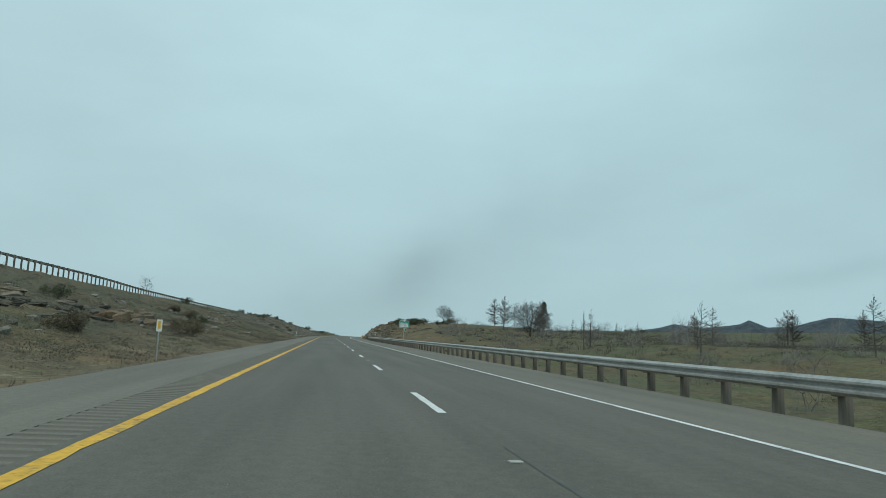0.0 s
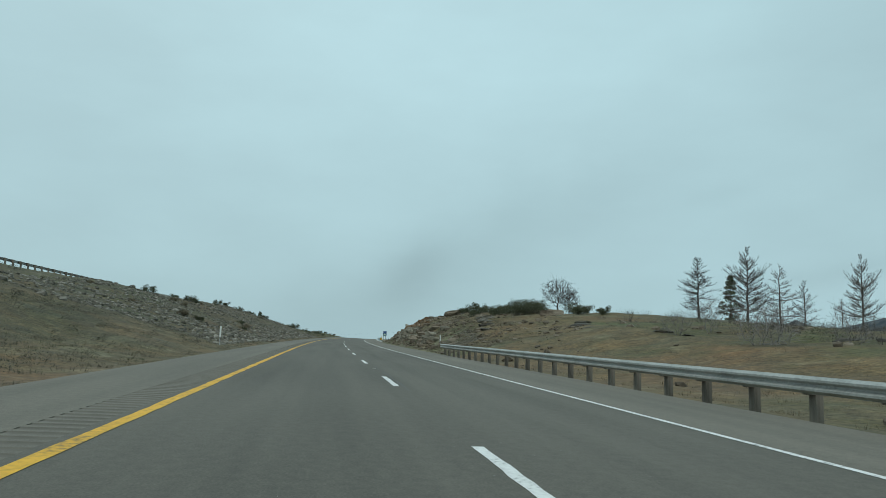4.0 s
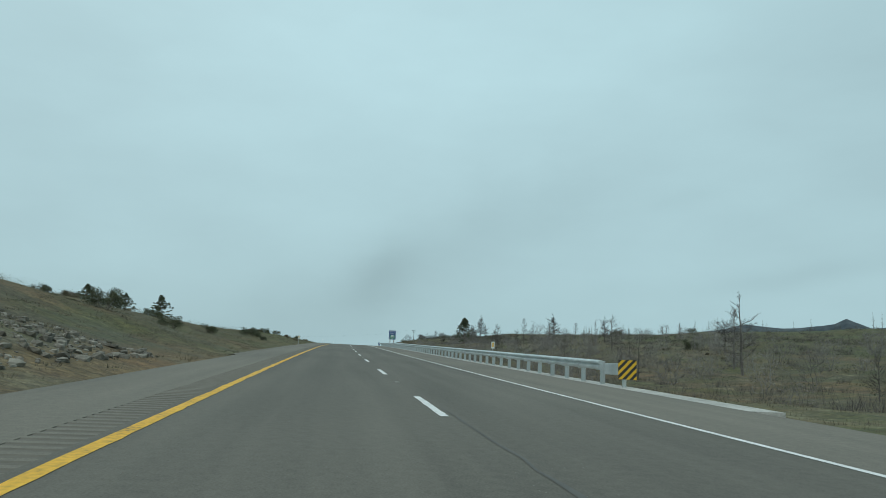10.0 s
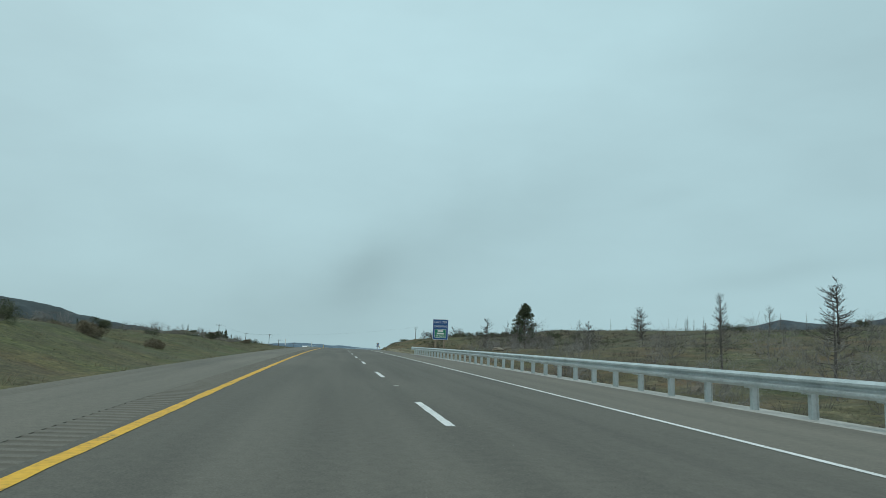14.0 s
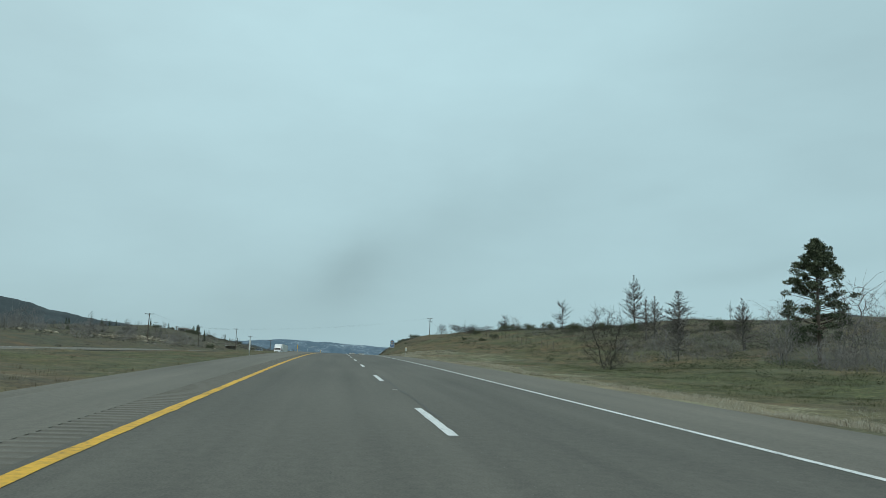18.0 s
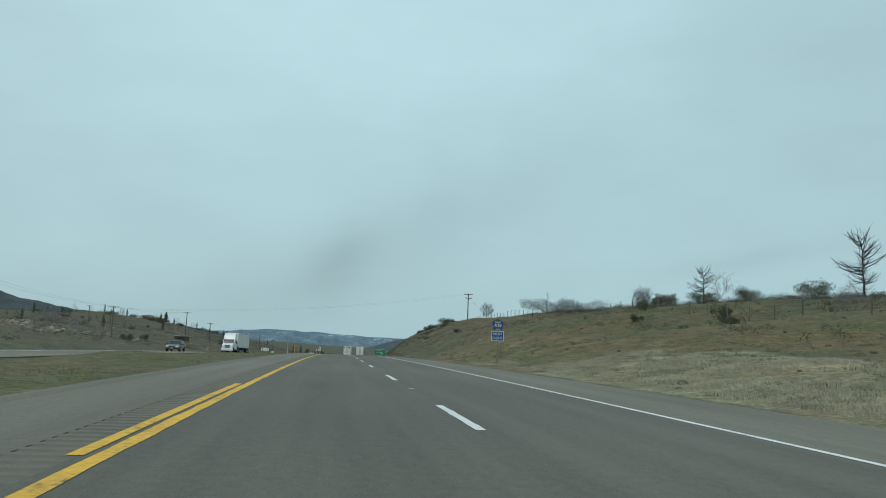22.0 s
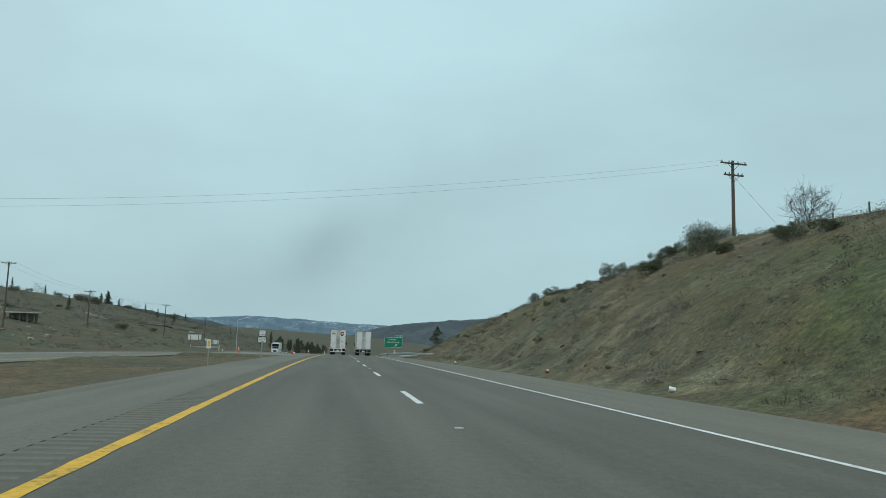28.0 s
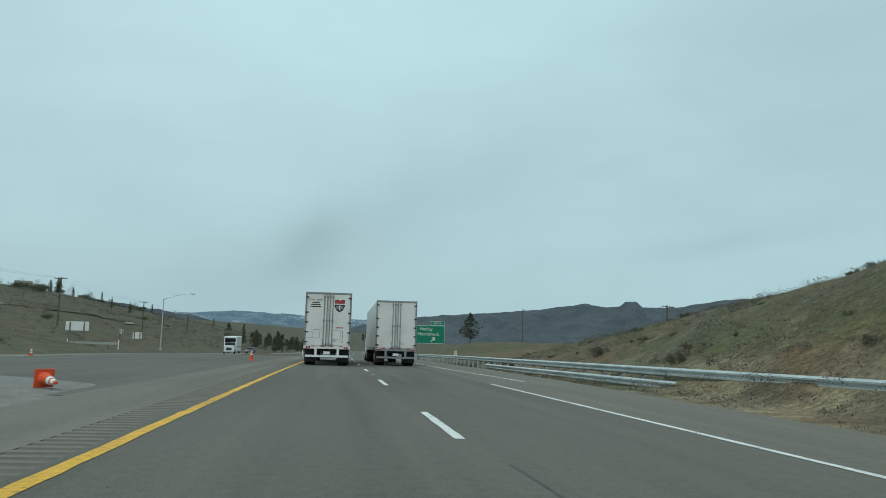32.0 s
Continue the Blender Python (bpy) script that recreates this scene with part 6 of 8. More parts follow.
for i in range(40):
    s = rnd.uniform(1090, 1300)
    plant(PINES[(2, 4, 4)[i % 3]], s, -rnd.uniform(30, 48), rnd.uniform(0.4, 0.9), rnd.uniform(0, 360), label="dark conifer in the far roadside wood", category="pine tree", group="far pines")
settle(PINES[4], 1262, -40, 0, "dark conifer in the far roadside wood", "pine tree", "far pines")
for i in range(45):
    s, u = wood.uniform(1040, 1320), -wood.uniform(26, 50)
    plant(PINES[(2, 3, 4, 4)[i % 4]], s, u, wood.uniform(0.45, 1.0), wood.uniform(0, 360), label="dark conifer in the far roadside wood", category="pine tree", group="far pines")
for i in range(190):
    s = rnd.uniform(780, 1420)
    u = -rnd.uniform(120, 225)
    if i % 9 == 0:
        plant(PINES[(2, 3, 4)[i % 3]], s, u, rnd.uniform(0.4, 0.8), rnd.uniform(0, 360), label="dark pine on the brushy hillside", category="pine tree", group="far pines")
    else:
        plant(FAR_SNAGS[i % 3], s, u, rnd.uniform(0.35, 0.75), rnd.uniform(0, 360), wide=1.3, label="small grey dead tree on the brushy hillside", category="dead tree", group="dead trees")


BUSHES = [bush(51, 2.2, 1.5, SHRUB), bush(52, 1.6, 1.1, SHRUB, 8), bush(53, 3.2, 1.7, SHRUB, 14), bush(54, 1.5, 0.9, DRY, 12, 110, 0.08)]
LAB_BUSH = "low grey-green brush on dry ground"
for proto, (s, u) in zip(BUSHES, ((197, 17), (204, 19), (723, 22.5), (34, -13))):
    settle(proto, s, u, 0, LAB_BUSH, "bush", "bushes")
for i, (s, u, k, h) in enumerate(((199.5, 31.6, 2, 1.15), (181, 19, 0, 0.8), (185, 17, 1, 1.0), (189, 18, 0, 0.9), (193, 16, 1, 1.0), (200, 16, 2, 0.6), (207, 17, 1, 0.9), (211, 18, 0, 0.7), (215, 16, 1, 0.8), (195, 21, 2, 0.8), (187, 22, 0, 1),
                                  (180.6, 18.6, 0, 1.25), (179.4, 19.6, 0, 1.1), (183, 21, 1, 0.9), (186, 20.5, 0, 0.7), (189, 22, 1, 1.0), (192, 20, 1, 0.9), (196, 19.5, 0, 0.7), (199, 21, 1, 1.0), (202, 18.5, 1, 0.9), (206, 20, 0, 0.7), (209, 17, 1, 0.8), (180, 25, 1, 1.0), (178, 27, 1, 0.9), (184, 27, 1, 1.0), (755, 19.5, 0, 0.9), (751, 20, 1, 1.1), (749.5, 20.5, 1, 1.0), (760, 19, 1, 0.5), (766, 18.4, 1, 0.4), (744, 20.5, 1, 0.6), (718, 15.8, 1, 0.9), (704, 16.5, 1, 0.6), (707, 17, 0, 0.5), (712, 16.8, 1, 0.7), (715, 17.4, 0, 0.6), (721, 18.5, 1, 0.8), (724, 19, 0, 0.5), (698, 15.5, 1, 0.5), (690, 14.8, 1, 0.5), (727, 24, 2, 0.9), (733, 26, 2, 0.8), (739, 22, 0, 0.9), (709, 18, 1, 0.7), (700, 19, 1, 0.8), (693, 16, 1, 0.6),
                                  (640, 40, 2, 1.0), (632, 42, 2, 1.1), (626, 44, 2, 1.0), (645, 43, 0, 1.2), (618, 46, 2, 1.1), (610, 50, 2, 1.0), (600, 52, 2, 1.0), (590, 50, 2, 1.0), (580, 52, 2, 1.1), (570, 55, 2, 1.0),
                                  (561, 58, 2, 1.1), (553, 57, 2, 1.0), (545, 60, 2, 1.0), (610, 32, 1, 1.0), (602, 28, 1, 0.9), (622, 30, 0, 0.8), (615, 26, 1, 0.7), (660, 16, 1, 0.6), (675, 13, 3, 0.7),
                                  (256, -25, 1, 0.9), (247, -25, 0, 0.7), (232, -26, 1, 0.8), (219, -26, 1, 0.8), (272, -25, 0, 0.9), (285, -24, 1, 0.8), (208, -27, 0, 0.8), (160, -32, 0, 0.9), (150, -30, 1, 0.9), (120, -26, 3, 1.2),
                                  (100, -20, 3, 1.2), (85, -16, 0, 0.8), (70, -14, 3, 1.1), (50, -11, 3, 1.2), (58, -22, 0, 0.8), (45, -26, 2, 0.7), (300, -15, 0, 0.9), (330, -14, 1, 0.9), (352, -13, 0, 0.8), (370, -15, 1, 0.9))):
    plant(BUSHES[k], s, u, h, i * 53, label=LAB_BUSH if k < 3 else "dry straw-coloured brush on the roadside slope", category="bush", group="bushes")
crest = random.Random(15)
for i in range(28):
    s = crest.uniform(1000, 1390)
    plant(BUSHES[(2, 2, 0)[i % 3]], s, -crest.uniform(178, 206), crest.uniform(1.0, 2.4), crest.uniform(0, 360), label="dark rounded shrub on the crest of the hillside", category="bush", group="bushes")
for s, u, k, h in ((757.5, 19.3, 1, 0.35), (763, 18.7, 0, 0.3), (770, 18, 1, 0.3), (746.5, 20.4, 1, 0.4), (742, 20.7, 0, 0.4), (736, 21, 1, 0.5), (775, 17.4, 1, 0.3), (753, 19.8, 0, 0.3), (730.5, 21, 0, 0.4), (781, 16.8, 1, 0.3)):
    plant(BUSHES[k], s, u, h, s * 31, label="small dark bush on the crest of the bank", category="bush", group="bushes")
for i in range(48):
    s, u = crest.uniform(715, 815), crest.uniform(8.6, 18)
    plant(BUSHES[(1, 3, 1, 0)[i % 4]], s, u, crest.uniform(0.14, 0.38), crest.uniform(0, 360), label="small dull brush clump on the cut bank", category="bush", group="bushes")
for s, u, h in ((968, -166, 9.0), (973, -165, 7.4)):
    plant(LIMBED[1], s, u, h / 8, s, label="tall grey dead tree on the brushy hillside", category="dead tree", group="dead trees")
scrub = random.Random(91)
for i in range(78):
    s, u = (scrub.uniform(292, 460), -scrub.uniform(10, 34)) if i % 3 else (scrub.uniform(168, 284), -scrub.uniform(12, 25))
    plant(BUSHES[(1, 3, 0, 3)[i % 4]], s, u, scrub.uniform(0.35, 0.75), scrub.uniform(0, 360), label="low grey-brown scrub on the roadside bank", category="bush", group="bushes")
for i in range(40):
    left = i % 2
    s = rnd.uniform(500, 1050) if left else rnd.uniform(60, 700)
    u = -rnd.uniform(40, 190) if left else rnd.uniform(46, 150)
    plant(BUSHES[rnd.choice((0, 1, 2, 2))], s, u, rnd.uniform(0.7, 1.5), rnd.uniform(0, 360), label=LAB_BUSH, category="bush", group="bushes")


# ---- stones ----
def stone(seed, flatness=0.6, cuts=12, fine=3, bedded=True):
    """A weathered block of bedded rock: a lump broken along flat planes, with ledges where the beds end."""
    rnd = random.Random(seed)
    bm = bmesh.new()
    bmesh.ops.create_icosphere(bm, subdivisions=fine, radius=1.0)
    planes = []
    for _ in range(cuts):
        d = Vector((rnd.gauss(0, 1), rnd.gauss(0, 1), rnd.gauss(0, 0.55))).normalized()
        planes.append((d, rnd.uniform(0.55, 0.9)))
    planes.append((Vector((rnd.uniform(-0.2, 0.2), rnd.uniform(-0.2, 0.2), 1)).normalized(), 0.6))
    beds = [rnd.uniform(0.8, 1.1) if bedded else 1.0 for _ in range(12)]
    for v in bm.verts:
        p = v.co.copy()
        for d, k in planes:
            over = p.dot(d) - k
            if over > 0:
                p -= d * over * 0.93
        b = beds[int((p.z + 1.2) * 4) % 12]
        w = 1 + 0.12 * noise.noise(p * 1.7 + Vector((seed, 0, 0))) + 0.08 * noise.noise(p * 4.5 + Vector((seed, 0, 0)))
        v.co = Vector((p.x * b * w, p.y * b * 0.85 * w, p.z * flatness * w))
    return bm


STONES = [mesh_of("boulder", stone(60 + k, 0.55 + 0.1 * (k % 5)), ROCK) for k in range(9)]

def block(seed):
    """A quarried block: few broad broken faces with chipped edges."""
    rnd = random.Random(seed)
    bm = bmesh.new()
    for sx in (-1, 1):
        for sy in (-1, 1):
            for sz in (-1, 1):
                for _ in range(3):
                    bm.verts.new((sx * rnd.uniform(0.2, 1.0), sy * rnd.uniform(0.2, 1.0), sz * rnd.uniform(0.2, 0.7)))
    bmesh.ops.convex_hull(bm, input=bm.verts)
    bmesh.ops.delete(bm, geom=[v for v in bm.verts if not v.link_faces], context="VERTS")
    bmesh.ops.dissolve_limit(bm, angle_limit=0.25, verts=bm.verts, edges=bm.edges)
    bmesh.ops.triangulate(bm, faces=bm.faces)
    for reach in (0.5, 0.25, 0.14):
        bmesh.ops.subdivide_edges(bm, edges=[e for e in bm.edges if e.calc_length() > reach], cuts=1)
        bmesh.ops.triangulate(bm, faces=bm.faces)
    bmesh.ops.smooth_vert(bm, verts=bm.verts, factor=0.45, use_axis_x=True, use_axis_y=True, use_axis_z=True)
    for v in bm.verts:
        v.co *= 1 + 0.12 * noise.noise(v.co * 1.9 + Vector((seed, 0, 0))) + 0.05 * noise.noise(v.co * 6) + 0.05 * (0.5 - abs(noise.noise(v.co * 4.2 + Vector((0, seed, 0))))) + 0.02 * noise.noise(v.co * 15)
    return bm


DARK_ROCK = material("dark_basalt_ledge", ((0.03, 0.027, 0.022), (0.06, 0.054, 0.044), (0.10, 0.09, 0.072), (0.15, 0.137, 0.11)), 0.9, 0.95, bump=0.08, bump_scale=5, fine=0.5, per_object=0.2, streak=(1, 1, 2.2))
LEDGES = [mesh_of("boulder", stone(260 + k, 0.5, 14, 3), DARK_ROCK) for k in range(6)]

BLOCKS = [mesh_of("boulder", block(160 + k), mat) for mat in (BLOCK_ROCK, RUST_ROCK) for k in range(8)]


def boulder(s, u, size, k, turn, lift=0.1, tall=1.0, label="angular brown basalt boulder on the cut slope", kin=None):
    x, y, z = spot(s, u, land(s, u) + lift * size)
    ob = new("boulder", (kin or STONES)[k % len(kin or STONES)])
    tilt = 38 if kin and kin is not LEDGES else 18
    ob.matrix_world = pose(x, y, z, (turn * 7) % tilt - tilt / 2, (turn * 5) % tilt - tilt / 2, turn) @ Matrix.Diagonal((size, size * 0.85, size * tall, 1))
    return tagged(ob, label, "boulder", "boulders")


# the large stones of the knoll: station, offset, half width, height factor, lift
for i, (s, u, size, tall, lift) in enumerate(((207.8, 15.2, 1.6, 0.7, 0.12), (236, 9.6, 0.95, 1.0, 0.1), (234, 10.2, 1.0, 0.9, 0.1), (238.5, 10.4, 0.9, 0.9, 0.15), (241, 10.4, 0.8, 0.9, 0.2), (243.5, 10.2, 0.75, 1.0, 0.25), (231.5, 8.8, 0.7, 0.9, 0.0), (246, 10.9, 0.5, 0.8, 0.1),
                                              (229, 9.4, 0.85, 0.8, 0.0), (226, 9.8, 0.9, 0.8, 0.0), (213, 14.2, 0.42, 0.9, 0.1), (218, 13.4, 0.4, 0.9, 0.1), (222, 13.0, 0.36, 0.8, 0.1), (182, 20.5, 1.1, 0.9, 0.1), (179, 22, 1.0, 0.8, 0.1), (175, 20, 0.9, 0.9, 0.0), (191, 16.4, 0.8, 0.7, 0.0),
                                              (203, 9.4, 0.8, 0.9, 0.0), (201.5, 10.2, 0.7, 0.8, 0.0), (204, 10.3, 0.6, 0.9, 0.0), (196, 9.2, 1.1, 0.8, 0.0), (194, 9.8, 1.0, 0.8, 0.0), (192.5, 11.2, 1.2, 0.7, 0.0), (186, 8.9, 0.8, 0.8, 0.0), (181, 9.1, 0.7, 0.7, 0.1), (177, 8.6, 0.6, 0.7, 0.1),
                                              (430, 15.5, 0.8, 0.8, 0.2), (432, 17, 0.6, 0.7, 0.1), (421, 10.6, 0.6, 0.6, 0.1), (424, 9.8, 0.5, 0.5, 0.1), (62, -18, 0.8, 0.8, 0.1), (65, -17, 0.7, 0.9, 0.1), (58, -17.5, 0.6, 0.8, 0.1), (69, -18.5, 0.9, 0.8, 0.1), (54, -20, 0.8, 0.7, 0.1), (73, -17, 0.6, 0.7, 0.1),
                                              (55, -16, 0.6, 0.7, 0.1), (48, -21, 0.9, 0.7, 0.1), (43, -19, 0.7, 0.7, 0.1), (78, -20, 0.8, 0.7, 0.1))):
    boulder(s, u, size, i * 5 + 1, (i * 47) % 50 - 25, lift, tall)
boulder(446.5, 12.6, 0.85, 3, 20, 0.1, 0.8, "pale rounded boulder in roadside grass")
boulder(448, 13.6, 0.5, 5, 60, 0.1, 0.7, "pale rounded boulder in roadside grass")
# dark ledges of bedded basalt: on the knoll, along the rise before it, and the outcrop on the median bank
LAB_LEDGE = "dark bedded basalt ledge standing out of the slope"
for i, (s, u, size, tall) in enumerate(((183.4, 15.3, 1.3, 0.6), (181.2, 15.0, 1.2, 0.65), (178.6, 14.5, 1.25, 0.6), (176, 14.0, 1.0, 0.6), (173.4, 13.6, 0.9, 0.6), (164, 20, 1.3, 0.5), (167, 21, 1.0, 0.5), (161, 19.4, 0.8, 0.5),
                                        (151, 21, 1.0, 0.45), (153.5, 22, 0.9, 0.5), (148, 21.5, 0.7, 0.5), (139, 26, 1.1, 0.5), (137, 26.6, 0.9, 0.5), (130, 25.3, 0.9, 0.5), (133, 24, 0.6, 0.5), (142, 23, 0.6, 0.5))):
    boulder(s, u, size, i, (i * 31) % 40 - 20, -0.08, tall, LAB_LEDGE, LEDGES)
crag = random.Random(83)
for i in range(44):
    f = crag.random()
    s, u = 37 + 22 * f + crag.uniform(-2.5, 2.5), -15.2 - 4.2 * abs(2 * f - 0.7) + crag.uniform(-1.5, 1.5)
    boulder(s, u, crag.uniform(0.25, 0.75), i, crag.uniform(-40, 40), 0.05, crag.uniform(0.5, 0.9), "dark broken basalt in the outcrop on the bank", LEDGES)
for s, u, size in ((50.5, -15.6, 0.75), (48.2, -15.0, 0.7), (52.5, -15.0, 0.65), (46.4, -14.2, 0.6), (49.4, -13.9, 0.5), (54.5, -14.4, 0.5), (44.5, -14.6, 0.5), (56.5, -13.6, 0.4)):
    boulder(s, u, size, int(s * 3), s * 13 % 50 - 25, 0.15, 0.85, "pale rust-coloured rock block below the outcrop", BLOCKS[8:])
for s, u, size, tall in ((184.5, 9.0, 0.75, 0.7), (186, 9.5, 0.85, 0.65), (182.6, 9.3, 0.6, 0.7), (188, 10.2, 0.9, 0.6), (180.8, 9.8, 0.55, 0.6), (187, 11.4, 0.8, 0.6), (190, 9.6, 0.6, 0.7)):
    boulder(s, u, size, int(s), s * 17 % 50 - 25, 0.05, tall, "pale brown rock block on the cut slope", BLOCKS[:8])
# the quarried pile at the end of the knoll: rows of blocks, grey at the foot, rusty above
pile = random.Random(77)
for u0, low, high, rust in ((8.9, 0.4, 0.7, 0), (9.7, 0.6, 1.0, 0), (10.6, 0.65, 1.05, 0), (11.6, 0.6, 1.0, 1), (12.7, 0.6, 0.95, 1)):
    s = 203.0 + pile.uniform(0, 2)
    while s < 246:
        thin = float(np.interp(s, [203, 214, 236, 246], [0.7, 1.0, 1.0, 0.6]))
        size = pile.uniform(low, high) * thin
        if pile.random() < (0.45 if s < 214 else 0.74):
            boulder(s, u0 + pile.uniform(-0.5, 0.5), size, pile.randrange(8), pile.uniform(-22, 22) + 180 * pile.randrange(2), -0.15 - 0.09 * (u0 - 9), pile.uniform(0.55, 1.0),
                    ("angular grey rock block piled at the foot of the cut", "rust-brown rock block in the face of the cut")[rust], BLOCKS[8 * rust:8 * rust + 8])
        s += size * pile.uniform(1.3, 1.75)
boulder(223.6, 11.0, 1.5, 3, -14, -0.25, 0.7, "large rust-brown rock face on the cut slope", BLOCKS[8:])
boulder(219.6, 8.9, 0.8, 2, 10, 0.05, 0.8, "angular grey rock block piled at the foot of the cut", BLOCKS[:8])
for i in range(70):
    s = rnd.uniform(166, 246)
    u = 8.2 + 6.3 * rnd.random() ** 1.1
    if noise.noise(Vector((s / 7, u / 2.2, 11))) > -0.15:
        boulder(s, u, 0.22 + 0.75 * rnd.random() ** 1.6, rnd.randrange(9), rnd.uniform(-35, 35) + 90 * rnd.randrange(2), -0.12, rnd.uniform(0.5, 0.9))


def rubble(name, label, spots, mat, seed):
    """Loose stones too many to count, joined into one mesh."""
    nr = np.random.RandomState(seed)
    protos = []
    for k in range(6):
        bm = stone(90 + k, 0.65, 9, 1)
        bmesh.ops.triangulate(bm, faces=bm.faces)
        bm.verts.ensure_lookup_table()
        protos.append((np.array([v.co for v in bm.verts]), np.array([[v.index for v in f.verts] for f in bm.faces])))
        bm.free()
    vs, fs, base = [], [], 0
    for s, u, size in spots:
        v, f = protos[nr.randint(6)]
        a, b = nr.uniform(0, 6.28), nr.uniform(-0.5, 0.5)
        ca, sa, cb, sb = math.cos(a), math.sin(a), math.cos(b), math.sin(b)
        m = np.array([[ca, -sa, 0], [sa, ca, 0], [0, 0, 1]]) @ np.array([[1, 0, 0], [0, cb, -sb], [0, sb, cb]])
        o = spot(s, u, land(s, u) + 0.08 * size)
        vs.append((v * size * nr.uniform(0.6, 1.2, 3)) @ m.T + np.array(o))
        fs.append(f + base)
        base += len(v)
    return tagged(new(name, fast(name, np.concatenate(vs), np.concatenate(fs), mat)), label, "stones", kind="stuff")


spots = []
for _ in range(15000):
    s, u = rnd.uniform(150, 284), -7.9 - 19.5 * rnd.random() ** 1.3
    if noise.noise(Vector((s / 14, u / 6, 3))) + 0.5 * noise.noise(Vector((s / 2, u / 2, 3))) > -0.38:
        spots.append((s, u, 0.06 + 0.26 * rnd.random() ** 2.6))
for _ in range(900):
    s, u = rnd.uniform(25, 150), -rnd.uniform(13, 27)
    if noise.noise(Vector((s / 14, u / 6, 3))) > 0.08:
        spots.append((s, u, 0.15 + 0.5 * rnd.random() ** 2))
for _ in range(900):
    s, u = rnd.uniform(500, 700), -rnd.uniform(45, 120)
    if noise.noise(Vector((s / 16, u / 9, 4))) > 0.28:
        spots.append((s, u, 0.3 + 0.7 * rnd.random() ** 2))
spots_scree = [(rnd.uniform(168.5, 177), rnd.uniform(9.4, 12.4), 0.04 + 0.07 * rnd.random()) for _ in range(1500)]
rubble("scree", "blue-grey gravel scree on the cut slope", spots_scree, GREY_ROCK, 17)
TAN_ROCK = material("tan_rubble", ((0.17, 0.145, 0.10), (0.29, 0.25, 0.18), (0.40, 0.35, 0.26)), 1.0, 0.95, fine=0.45, island=0.3)
tan = []
for _ in range(1500):
    s, u = rnd.uniform(600, 860), -rnd.uniform(46, 120)
    if noise.noise(Vector((s / 15, u / 9, 31))) > 0.2:
        tan.append((s, u, 0.15 + 0.75 * rnd.random() ** 2))
for _ in range(420):
    s, u = rnd.uniform(690, 765), -rnd.uniform(58, 90)
    if noise.noise(Vector((s / 13, u / 8, 37))) > -0.1:
        tan.append((s, u, 0.3 + 1.1 * rnd.random() ** 2))
rubble("pale_rubble", "pale tan rocks and broken wood on the brushy hillside", tan, TAN_ROCK, 19)
rubble("rubble", "grey broken rock covering the cut slope", spots, GREY_ROCK, 7)
spots = [(rnd.uniform(166, 246), 8.2 + 6.3 * rnd.random() ** 1.1, 0.2 + 0.5 * rnd.random() ** 1.8) for _ in range(110)]
for _ in range(3600):
    s, u = rnd.uniform(160, 255), 7.6 + 12 * rnd.random() ** 1.2
    if noise.noise(Vector((s / 6, u / 2.5, 21))) > -0.1:
        spots.append((s, u, 0.05 + 0.3 * rnd.random() ** 2))
for _ in range(500):
    s, u = rnd.uniform(85, 165), rnd.uniform(9, 40)
    if noise.noise(Vector((s / 9, u / 5, 8))) > 0.05:
        spots.append((s, u, 0.12 + 0.5 * rnd.random() ** 2))
for _ in range(700):
    s, u = rnd.uniform(262, 470), rnd.uniform(8.5, 60)
    if noise.noise(Vector((s / 12, u / 8, 8))) > 0.2:
        spots.append((s, u, 0.12 + 0.5 * rnd.random() ** 3))
for _ in range(900):
    s, u = rnd.uniform(560, 830), rnd.uniform(7.6, 40)
    spots.append((s, u, 0.05 + 0.25 * rnd.random() ** 3))
rubble("loose_stones", "brown loose stones scattered over dry ground", spots, LOOSE_ROCK, 8)


def grit(count, seed):
    """Crumbs of stone lying on the lanes, mostly between the wheel tracks and along the lane line."""
    nr = np.random.RandomState(seed)
    s = nr.uniform(-4, 775, count)
    u = np.where(nr.rand(count) < 0.45, nr.normal(0.25, 0.5, count), nr.uniform(-3.4, 6.4, count))
    c = np.array([spot(a, b, 0.002 - cross(b)) for a, b in zip(s, u)])
    r = 0.004 + 0.008 * nr.rand(count) ** 2
    a = nr.uniform(0, 6.283, count)
    ring = [c + np.stack([np.cos(a + k) * r, np.sin(a + k) * r, np.zeros(count)], 1) for k in (0, 1.9, 4.3)]
    top = c + np.stack([np.zeros(count), np.zeros(count), r * 0.9], 1)
    v = np.stack([*ring, top], 1).reshape(-1, 3)
    f = (np.arange(count)[:, None, None] * 4 + np.array([[0, 1, 3], [1, 2, 3], [2, 0, 3]])[None]).reshape(-1, 3)
    return tagged(new("road_grit", fast("road_grit", v, f, GRAVEL)), "pale stone crumbs scattered on the asphalt", "grit", kind="stuff")


grit(26000, 88)


